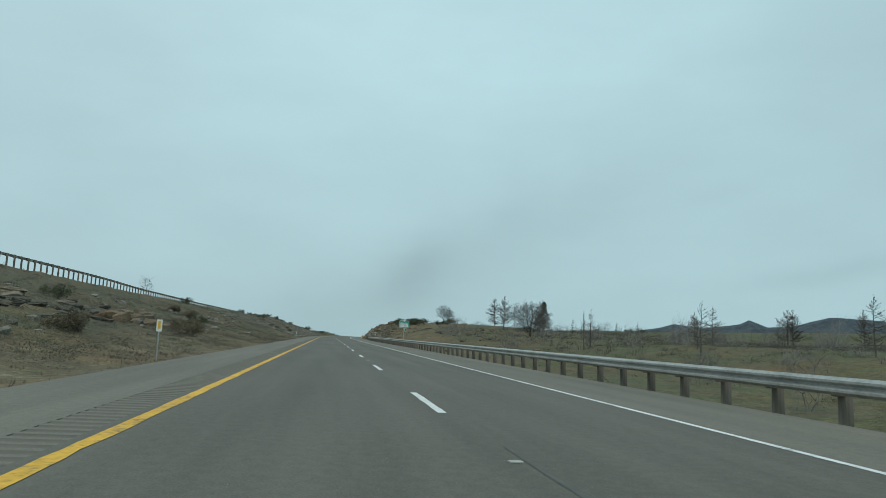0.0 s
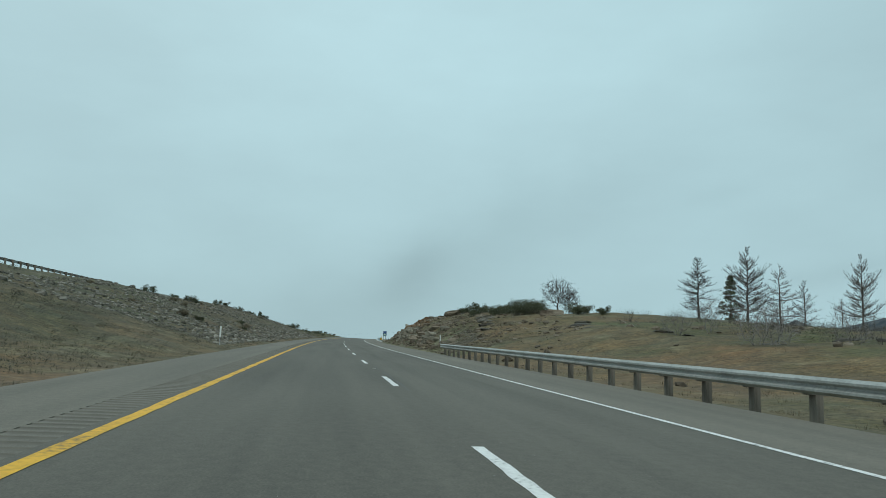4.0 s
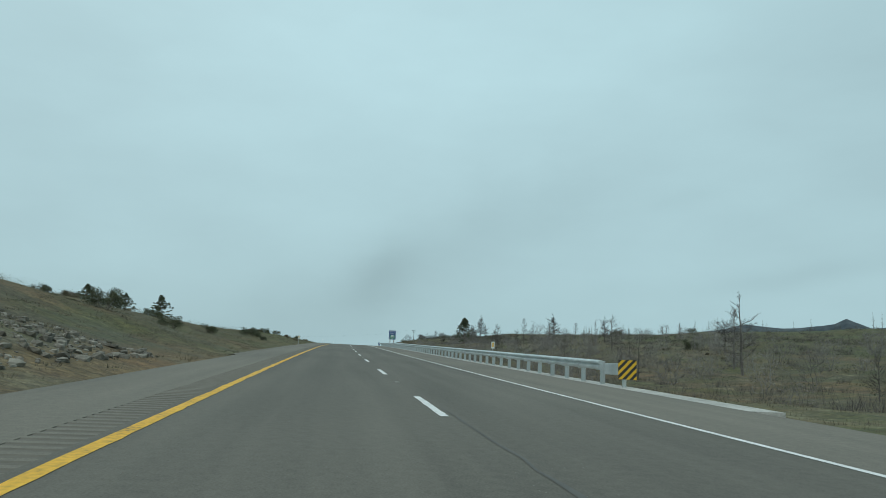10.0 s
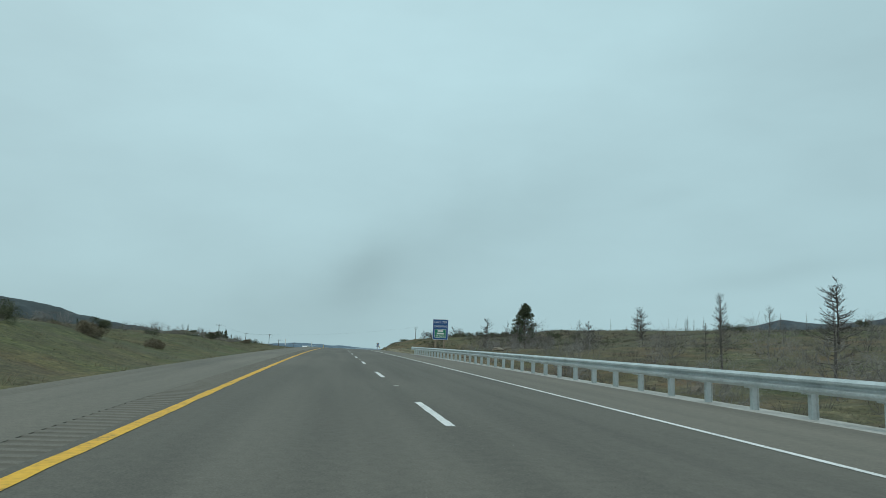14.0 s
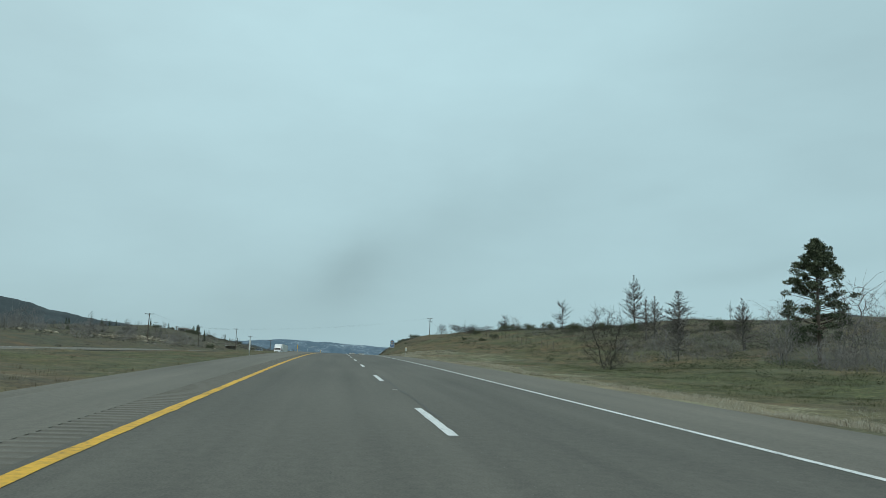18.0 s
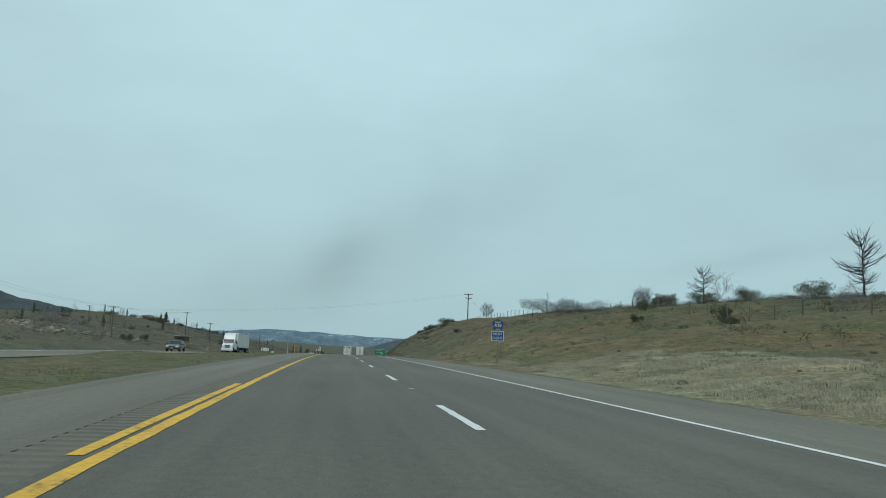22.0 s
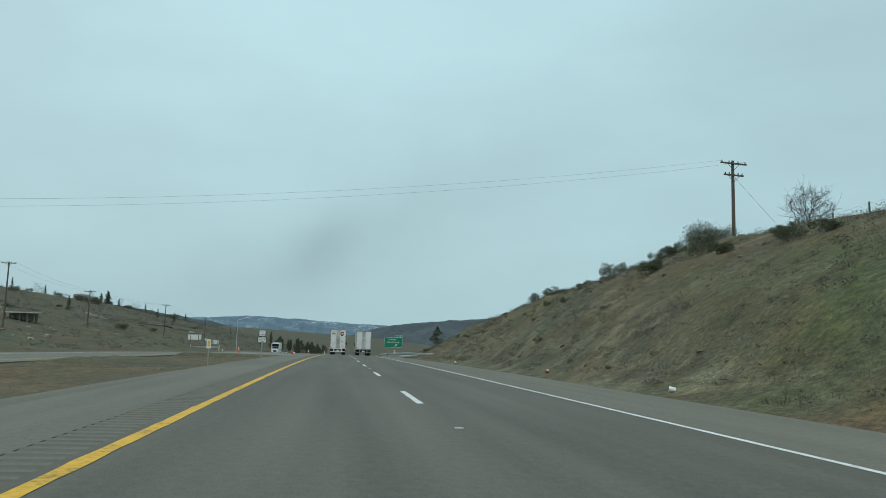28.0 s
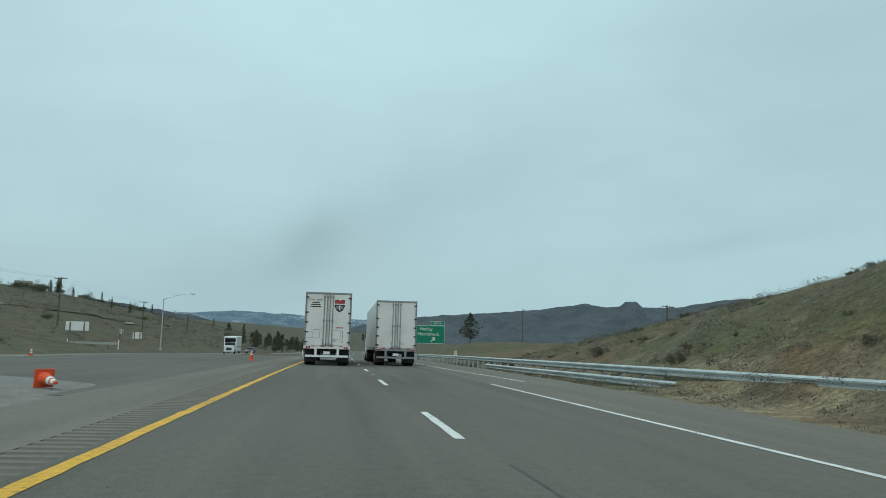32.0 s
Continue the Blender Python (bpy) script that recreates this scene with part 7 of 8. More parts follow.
# ---- grass and low brush, too many to count ----
def tufts(name, label, where, mat, seed, blades, high, wide, thin=0.07):
    nr = np.random.RandomState(seed)
    pts = np.array([spot(s, u, land(s, u) - 0.02) for s, u, _ in where])
    size = np.repeat(np.array([k for _, _, k in where]), blades)
    c = np.repeat(pts, blades, axis=0)
    n = len(c)
    a = nr.uniform(0, 6.283, n)
    r = nr.uniform(0, 1, n) ** 0.5 * wide * size
    root = c + np.stack([np.cos(a) * r * 0.5, np.sin(a) * r * 0.5, np.zeros(n)], 1)
    lean = nr.uniform(0.1, 0.75, n)
    h = high * size * nr.uniform(0.5, 1.15, n)
    tip = root + np.stack([np.cos(a) * lean * h, np.sin(a) * lean * h, h], 1)
    b = nr.uniform(0, 6.283, n)
    w = (thin * h)[:, None] * np.stack([np.cos(b), np.sin(b), np.zeros(n)], 1)
    v = np.stack([root - w, root + w, tip], 1).reshape(-1, 3)
    return tagged(new(name, fast(name, v, np.arange(3 * n).reshape(-1, 3), mat)), label, "grass", kind="stuff")


def sow(count, s0, s1, u0, u1, seed, cut, scale, lo, hi, bias=1.0):
    r = random.Random(seed)
    out = []
    for _ in range(count):
        s, f = r.uniform(s0, s1), r.random() ** bias
        u = u0 + (u1 - u0) * f
        if noise.noise(Vector((s / scale, u / scale, seed))) > cut + (0.35 if 150 < s < 280 and u < -8 else 0) and not (760 < s < 845 and -18.5 < u < 0) and not (opp_edge(s) - OPP_W - 0.5 < u < opp_edge(s) + 0.5):
            out.append((s, u, r.uniform(lo, hi)))
    return out


straw = sow(17000, 0, 860, 8.2, 30, 1, -0.15, 9, 0.35, 1.0, 1.6) + sow(13000, 0, 700, -6.6, -24, 2, -0.15, 9, 0.35, 1.0, 1.5)  + sow(5000, 100, 700, 30, 90, 4, 0.0, 14, 0.8, 1.8)
tufts("straw_verge", "pale flattened straw along the edge of the shoulder", sow(4600, 400, 606, 8.3, 10.2, 3, -0.3, 6, 0.5, 1.2) + sow(3400, 560, 590, 9.6, 16.5, 24, 0.02, 4, 0.5, 1.3) + sow(2300, 300, 610, 9, 14, 23, 0.15, 5, 0.5, 1.1), STRAW, 9, 34, 0.12, 0.9, 0.05)
tufts("dry_grass", "straw-coloured dry grass tufts along the roadside", straw, DRY, 1, 18, 0.17, 0.5, 0.045)
fresh = sow(6000, 170, 860, 8.2, 34, 5, 0.16, 8, 0.4, 1.0, 1.3) + sow(3000, 20, 300, -8, -26, 15, 0.1, 8, 0.4, 1.0) + sow(4500, 320, 720, -6.0, -17, 6, 0.0, 10, 0.4, 0.9)
tufts("tall_grass", "soft green grass in the roadside hollow", sow(3600, 462, 514, 15, 30, 51, -0.1, 6, 0.6, 1.2), GREEN, 21, 26, 0.13, 0.9, 0.05)
tufts("green_grass", "fresh green grass tufts along the roadside", fresh, GREEN, 2, 18, 0.13, 0.5, 0.05)
def clumps(name, label, where, mat, seed, count, size, wide, tall):
    """Rounded low shrubs of many tiny leaves."""
    nr = np.random.RandomState(seed)
    k = np.array([q for _, _, q in where])
    pts = np.array([spot(s, u, land(s, u)) for s, u, _ in where])
    pts[:, 2] += 0.3 * tall * k
    v, f = leaves(pts, wide * k, count, size, nr, tall / wide, 0.15)
    return tagged(new(name, fast(name, v, f, mat)), label, "shrubs", kind="stuff")


bank = sow(3500, 640, 840, 7.6, 21, 31, -0.1, 5, 0.5, 1.3) + sow(4000, 255, 470, 8.5, 26, 32, -0.1, 6, 0.5, 1.2) + sow(5000, 160, 256, 7.8, 16, 33, -0.25, 5, 0.5, 1.2) + sow(6500, 0, 300, -7.2, -24, 34, -0.2, 7, 0.5, 1.3)
tufts("tussock_grass", "short dull tussock grass on the cut banks", bank, TUSSOCK, 12, 30, 0.10, 0.8, 0.10)
green_bank = sow(1600, 640, 840, 7.6, 21, 35, 0.25, 7, 0.5, 1.3) + sow(3500, 480, 640, 9, 36, 36, 0.0, 8, 0.5, 1.1) + sow(1500, 160, 256, 7.8, 16, 37, 0.1, 6, 0.5, 1.2) + sow(2000, 30, 300, -7.2, -22, 38, 0.12, 7, 0.5, 1.2)
tufts("green_tussocks", "short green grass growing in patches on the banks", green_bank, GREEN, 13, 30, 0.10, 0.8, 0.10)
clumps("brown_brush", "soft brown-grey brush on the banks", sow(1300, 600, 840, 7.8, 24, 41, 0.0, 6, 0.35, 1.1) + sow(700, 540, 660, 12, 34, 42, 0.05, 9, 0.4, 1.2) + sow(1500, 20, 300, -8.5, -30, 43, -0.05, 9, 0.4, 1.3) + sow(350, 5, 150, -7.8, -15, 45, -0.1, 7, 0.7, 1.7) + sow(600, 292, 460, -8.5, -26, 46, -0.1, 8, 0.6, 1.8) + sow(800, 255, 470, 10, 30, 44, 0.0, 8, 0.4, 1.2), BRUSH, 16, 150, 0.038, 0.5, 0.26)
clumps("grey_bank_brush", "soft grey brush tangled over the cut bank", sow(1700, 690, 840, 7.9, 22, 81, -0.1, 6, 0.4, 1.3) + sow(900, 5, 150, -8, -30, 82, -0.1, 8, 0.6, 1.5), GREY_BRUSH, 22, 130, 0.05, 0.5, 0.24)
clumps("olive_brush", "low olive-green brush dotted over the cut banks", sow(1000, 600, 840, 8.0, 30, 71, 0.0, 6, 0.3, 0.9) + sow(700, 166, 256, 7.8, 18, 72, 0.0, 5, 0.3, 0.9) + sow(900, 20, 300, -8, -30, 73, 0.0, 7, 0.4, 1.2) + sow(800, 292, 470, -8, -30, 74, -0.1, 7, 0.5, 1.4), SAGE, 17, 130, 0.038, 0.42, 0.28)
clumps("dark_scrub", "dark green scrub dotted over the rise", sow(1500, 480, 660, 22, 60, 75, -0.1, 8, 0.5, 1.5) + sow(900, 270, 470, 30, 90, 76, -0.1, 9, 0.6, 1.6) + sow(700, 20, 160, 24, 90, 77, -0.1, 9, 0.6, 1.6), SHRUB, 18, 90, 0.09, 0.6, 0.42)
clumps("low_scrub", "low grey-green scrub dotted over the slopes", sow(900, 20, 860, 12, 46, 7, 0.05, 10, 0.5, 1.4) + sow(1500, 20, 300, -10, -34, 8, -0.05, 9, 0.5, 1.3), SAGE, 3, 150, 0.05, 0.40, 0.28)
clumps("far_scrub", "dark brush covering the far slopes", sow(12000, 470, 1400, -36, -240, 9, -0.3, 18, 0.5, 2.0) + sow(4200, 20, 620, 44, 160, 10, -0.15, 16, 0.7, 1.9), FAR_BRUSH, 5, 36, 0.17, 0.85, 0.42)
clumps("ridge_scrub", "dark brush along the top of the rise", sow(3200, 530, 720, 37, 72, 13, -0.35, 9, 0.5, 1.4), FAR_BRUSH, 25, 60, 0.1, 0.62, 0.42)
tufts("grey_brush", "grey leafless brush among the dead trees", sow(4200, 20, 430, 24, 130, 11, -0.2, 18, 0.6, 1.5) + sow(500, 262, 470, 12, 26, 14, -0.1, 12, 0.5, 1.3) + sow(900, 480, 700, 52, 120, 12, 0, 12, 0.6, 1.3), SNAG, 4, 34, 0.62, 1.0, 0.018)


LAB_FALLEN = "grey fallen dead tree with tangled limbs on the ridge"
for s, u, size, tip, turn, lift in ((665, 35.4, 1.15, 80, 95, 0.5), (668, 36.0, 1.0, 76, 250, 0.4), (670, 35.2, 0.8, 70, 150, 0.3), (677, 35.2, 1.0, 80, 80, 0.45), (682, 36.0, 0.9, 75, 280, 0.4), (679, 36.4, 0.7, 62, 20, 0.3), (660, 35.6, 0.8, 78, 310, 0.4)):
    x, y, z = spot(s, u, land(s, u) + lift)
    tree = copy_thing(OAK_B, pose(x, y, z, 0, 0, turn) @ pose(0, 0, 0, tip, 0, 0) @ Matrix.Diagonal((size * 0.9, size * 0.42, size * 1.1, 1)))
    tree.name = "fallen_tree"
    tagged(tree, LAB_FALLEN, "fallen tree", "fallen trees")
plant(SNAGS[4], 680, 35.6, 0.5, 30, label="small grey dead tree standing by fallen limbs", category="dead tree", group="dead trees")


def fence(s0, s1, u):
    a = tagged(anchor("wire_fence", s0, u, land(s0, u)), "thin wire fence with slim posts along the ridge", "fence")
    m = a.matrix_world.inverted()
    n = int((s1 - s0) / 3.4)
    post = mesh_of("post", solid(-0.04, 0.04, -0.04, 0.04, -0.3, 1.25), POST_WOOD)
    for i in range(n + 1):
        s = s0 + 3.4 * i
        ob = new("post", post)
        ob.parent = a
        ob.matrix_basis = m @ along(s, u, land(s, u))
    for h in (0.5, 0.85, 1.15):
        bm = bmesh.new()
        for i in range(n):
            p, q = (m @ Vector(spot(s, u, land(s, u) + h)) for s in (s0 + 3.4 * i, s0 + 3.4 * i + 3.4))
            tube(bm, p, q, 0.006, 0.006, 3)
        part("strand", bm, WIRE, a)


fence(560, 745, 31.0)


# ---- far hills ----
# bluish cast of distance haze is mixed into this forest colour
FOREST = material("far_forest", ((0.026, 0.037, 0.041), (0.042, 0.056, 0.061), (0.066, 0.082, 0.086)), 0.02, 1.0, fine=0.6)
# blue of distance haze is put into the base colour; palest tone is snow
HAZED_HILL = material("far_range", ((0.075, 0.125, 0.172), (0.10, 0.155, 0.205), (0.125, 0.18, 0.23), (0.42, 0.50, 0.55)), 0.006, 1.0, fine=0.5)
# brush colour pulled towards blue-grey in place of distance haze
HAZED_RANGE = material("brushy_range", ((0.032, 0.045, 0.055), (0.056, 0.073, 0.085), (0.094, 0.11, 0.117)), 0.012, 1.0, fine=0.62)


def far_ridge(label, eye, crest, dist, deep, mat, rough_m, seed, spread=0.0):
    """A range of hills: crest heights by bearing, gullied slopes running down towards the valley."""
    az = np.arange(crest[0][0], crest[-1][0] + 0.01, 0.11)
    el = np.interp(az, [c[0] for c in crest], [c[1] for c in crest])
    rows = 34
    verts, faces = [], []
    for j in range(rows + 2):
        for a, e in zip(az, el):
            f = min(1.0, j / rows)
            d = dist - deep * f
            top = eye[2] + dist * math.tan(radians(e))
            p = Vector((a * dist / 57.3 / 160, f * 3, seed))
            h = top + rough_m * (noise.noise(p * 2.5) + 0.5 * noise.noise(p * 7)) * 0.35
            z = h * (1 - f) ** 1.15 + (eye[2] - 60) * (1 - (1 - f) ** 1.15)
            arc = a * dist / 57.3
            spur = (1 - 2 * abs(noise.noise(Vector((arc / 210 + 0.6 * noise.noise(Vector((arc / 300, f * 2, seed))), f * 1.1, seed + 4))))) + 0.45 * (1 - 2 * abs(noise.noise(Vector((arc / 80, f * 3, seed + 9)))))
            z += dist * 0.011 * (spur - 0.9) * min(1.0, f * 5) * (1 - f) ** 0.5
            if j == rows + 1:
                d, z = dist + deep * 0.4, eye[2] - 60
            verts.append((eye[0] + d * math.sin(radians(a)), eye[1] + d * math.cos(radians(a)), z))
    n = len(az)
    order = [rows + 1] + list(range(rows + 1))
    for p, q in zip(order, order[1:]):
        for i in range(n - 1):
            faces.append((q * n + i, q * n + i + 1, p * n + i + 1, p * n + i))
    return tagged(new("backdrop_hills", raw("backdrop_hills", verts, faces, mat, True)), label, "hills", kind="structure")


far_ridge("far mountains across the valley, tinted blue for haze", (50, 755, 10), ((-14, 0.5), (-6, 0.7), (-2, 0.75), (1, 1.02), (3, 0.95), (6, 0.85), (9, 0.65), (12, 0.6), (14, 0.5), (18, 0.4)), 3900, 900, HAZED_HILL, 10, 1)
far_ridge("brushy range with a rocky knob, tinted grey-blue for haze", (50, 755, 10), ((8, -0.6), (11, 0.35), (13, 0.75), (15.1, 0.98), (20, 1.4), (23.5, 1.7), (25.9, 2.0), (28.1, 2.38), (29.6, 2.1), (30.7, 2.2), (31.1, 2.58), (31.9, 2.58), (32.4, 2.15), (35, 2.2), (38.5, 2.86), (44, 3.0), (52, 2.4), (60, 1.0)), 2900, 1100, HAZED_RANGE, 12, 2)
far_ridge("low brushy hills beyond the plain", (-2, 0, 1), ((19, 1.2), (22.7, 2.4), (25.5, 2.8), (26.6, 3.1), (28.5, 2.9), (31.2, 3.2), (31.8, 3.5), (33, 2.95), (34.5, 3.05), (37, 3.75), (40.3, 3.5), (46, 3.2), (56, 2.5), (66, 1.5)), 1080, 330, HAZED_RANGE, 5, 3)
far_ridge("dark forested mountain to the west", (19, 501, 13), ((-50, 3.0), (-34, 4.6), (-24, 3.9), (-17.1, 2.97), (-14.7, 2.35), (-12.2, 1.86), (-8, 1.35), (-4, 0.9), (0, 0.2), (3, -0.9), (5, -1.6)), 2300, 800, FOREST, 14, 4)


# ---- vehicles ----
GLASS = plain("dark_glass", (0.012, 0.016, 0.02), 0.18)
GLASS.node_tree.nodes["Principled BSDF"].inputs["Specular IOR Level"].default_value = 0.25
CHASSIS = plain("dark_chassis", (0.05, 0.05, 0.05), 0.8)
TAIL_RED = plain("tail_light_red", (0.35, 0.02, 0.02), 0.35)
CAB_WHITE = plain("cab_white", (0.74, 0.75, 0.75), 0.3, wear=0.04)
CAR_DARK = plain("car_dark_grey", (0.06, 0.065, 0.07), 0.3, 0.2)
TRIM_GREY = plain("door_trim_grey", (0.28, 0.29, 0.29), 0.5, 0.4)


def wheel(parent, x, y, r=0.5, w=0.3):
    t = bmesh.new()
    tube(t, (x - w / 2, y, r), (x + w / 2, y, r), r, r, 20)
    bmesh.ops.bevel(t, geom=[e for e in t.edges if len(e.link_faces) == 2 and max(len(f.verts) for f in e.link_faces) > 4], offset=0.04, segments=2, affect="EDGES")
    ob = part("wheel", t, RUBBER, parent)
    part("rim", bar((x - w / 2 - 0.012, y, r), (x + w / 2 + 0.012, y, r), r * 0.5, r * 0.5, 14), CHROME, ob)


def trailer(a, y0, y1, decorated):
    """A dry-van box with rear doors, frame, bogie, underride guard and lights; y0 is its rear."""
    body = part("box", solid(-1.28, 1.28, y0 + 0.05, y1, 1.12, 4.08, bevel=0.03), VAN_WHITE, a)
    fr = bmesh.new()
    box(fr, -1.3, -1.2, y0, y0 + 0.08, 1.02, 4.1)
    box(fr, 1.2, 1.3, y0, y0 + 0.08, 1.02, 4.1)
    box(fr, -1.2, 1.2, y0, y0 + 0.08, 3.99, 4.1)
    part("door_frame", fr, TRIM_GREY, a)
    part("sill", solid(-1.3, 1.3, y0 - 0.02, y0 + 0.1, 0.92, 1.1, bevel=0.01), VAN_WHITE if decorated else TRIM_GREY, a)
    for k, (x0, x1) in enumerate(((-1.19, -0.015), (0.015, 1.19))):
        d = part("door", solid(x0, x1, y0 - 0.012, y0 + 0.04, 1.12, 3.97, bevel=0.01), VAN_WHITE, a)
        xs = (-0.24, -0.08) if k == 0 else (0.08, 0.24)
        for x in xs:
            part("lock_rod", bar((x, y0 - 0.05, 1.08), (x, y0 - 0.05, 3.99), 0.022, 0.022, 8), TRIM_GREY, d)
            for z in (1.2, 2.5, 3.85):
                part("bracket", solid(x - 0.05, x + 0.05, y0 - 0.07, y0 - 0.013, z - 0.05, z + 0.05), TRIM_GREY, d)
        part("handle", solid(xs[0] - 0.12 if k == 0 else xs[1] - 0.02, xs[0] + 0.02 if k == 0 else xs[1] + 0.22, y0 - 0.08, y0 - 0.055, 1.42, 1.46), CHROME, d)
        edge = x0 if k == 0 else x1
        for z in (1.3, 1.85, 2.4, 2.95, 3.8):
            part("hinge", solid(edge - 0.09, edge + 0.09, y0 - 0.035, y0 - 0.0125, z - 0.035, z + 0.035), CHASSIS, d)
    for x in (-1.12, -0.98, 0.98, 1.12):
        part("tail_light", bar((x, y0 - 0.035, 1.0), (x, y0 - 0.02, 1.0), 0.055, 0.055, 12), TAIL_RED, a)
    for i in range(9):
        part("reflective_tape", solid(-1.14 + 0.26 * i, -1.14 + 0.26 * i + 0.2, y0 - 0.026, y0 - 0.0205, 1.05, 1.09), TAIL_RED if i % 2 else SIGN_WHITE, a)
    g = bmesh.new()
    box(g, -1.2, 1.2, y0 - 0.03, y0 + 0.06, 0.46, 0.58)
    for x in (-0.62, 0.62):
        box(g, x - 0.07, x + 0.07, y0 - 0.02, y0 + 0.08, 0.58, 0.94)
    part("underride_guard", g, SIGN_WHITE if decorated else TRIM_GREY, a)
    part("undercarriage", solid(-0.6, 0.6, y0 + 0.5, y1 - 0.3, 0.75, 1.1), CHASSIS, a)
    for y in (y0 + 1.3, y0 + 2.55):
        for x in (-1.1, -0.78, 0.78, 1.1):
            wheel(a, x, y, 0.5, 0.27)
        part("axle", bar((-1.0, y, 0.5), (1.0, y, 0.5), 0.07, 0.07, 8), CHASSIS, a)
    for x in (-0.95, 0.95):
        part("mudflap", solid(x - 0.3, x + 0.3, y0 + 0.55, y0 + 0.57, 0.2, 0.95), RUBBER, a)
    part("licence_plate", solid(-0.18, 0.18, y0 - 0.036, y0 - 0.031, 0.62, 0.78), SIGN_WHITE, a)
    if decorated:
        lettering("NOW HIRING", 0.13, BLACK, a, -0.72, 3.66, y0 - 0.016)
        for z, w in ((3.52, 0.2), (3.4, 0.26), (3.28, 0.3)):
            part("bar", solid(-0.72 - w, -0.72 + w, y0 - 0.019, y0 - 0.0145, z - 0.03, z + 0.03), BLACK, a)
        sh = bmesh.new()
        sh.faces.new([sh.verts.new((0.62 + 0.3 * x, y0 - 0.017, 3.35 + 0.36 * z)) for x, z in ((0, -1), (0.6, -0.7), (1, 0), (0.9, 0.6), (1, 0.9), (0.5, 1), (0, 0.85), (-0.5, 1), (-1, 0.9), (-0.9, 0.6), (-1, 0), (-0.6, -0.7))][::-1])
        part("emblem", sh, BLACK, a, "dark shield emblem with a red head")
        part("emblem_head", solid(0.36, 0.88, y0 - 0.024, y0 - 0.0185, 3.5, 3.66), RED_PAINT, a)
        part("emblem_band", solid(0.33, 0.91, y0 - 0.024, y0 - 0.0185, 3.42, 3.48), SIGN_WHITE, a)
        part("emblem_band", solid(0.42, 0.82, y0 - 0.024, y0 - 0.0185, 3.17, 3.36), GREY_PAINT, a)
        part("emblem_band", solid(0.59, 0.65, y0 - 0.029, y0 - 0.0245, 3.1, 3.38), SIGN_WHITE, a)
        for x, z, w, h, m in ((-0.62, 1.75, 0.2, 0.24, GREY_PAINT), (0.52, 1.7, 0.2, 0.26, GREY_PAINT), (0.8, 1.62, 0.05, 0.34, BLACK), (0.66, 2.12, 0.2, 0.03, RED_PAINT), (-0.95, 1.7, 0.16, 0.16, GREY_PAINT)):
            fr = bmesh.new()
            box(fr, x - w, x + w, y0 - 0.018, y0 - 0.0135, z + h - 0.02, z + h)
            box(fr, x - w, x + w, y0 - 0.018, y0 - 0.0135, z - h, z - h + 0.02)
            box(fr, x + w - 0.02, x + w, y0 - 0.018, y0 - 0.0135, z - h + 0.02, z + h - 0.02)
            part("stencil", fr, m, a)
    return body


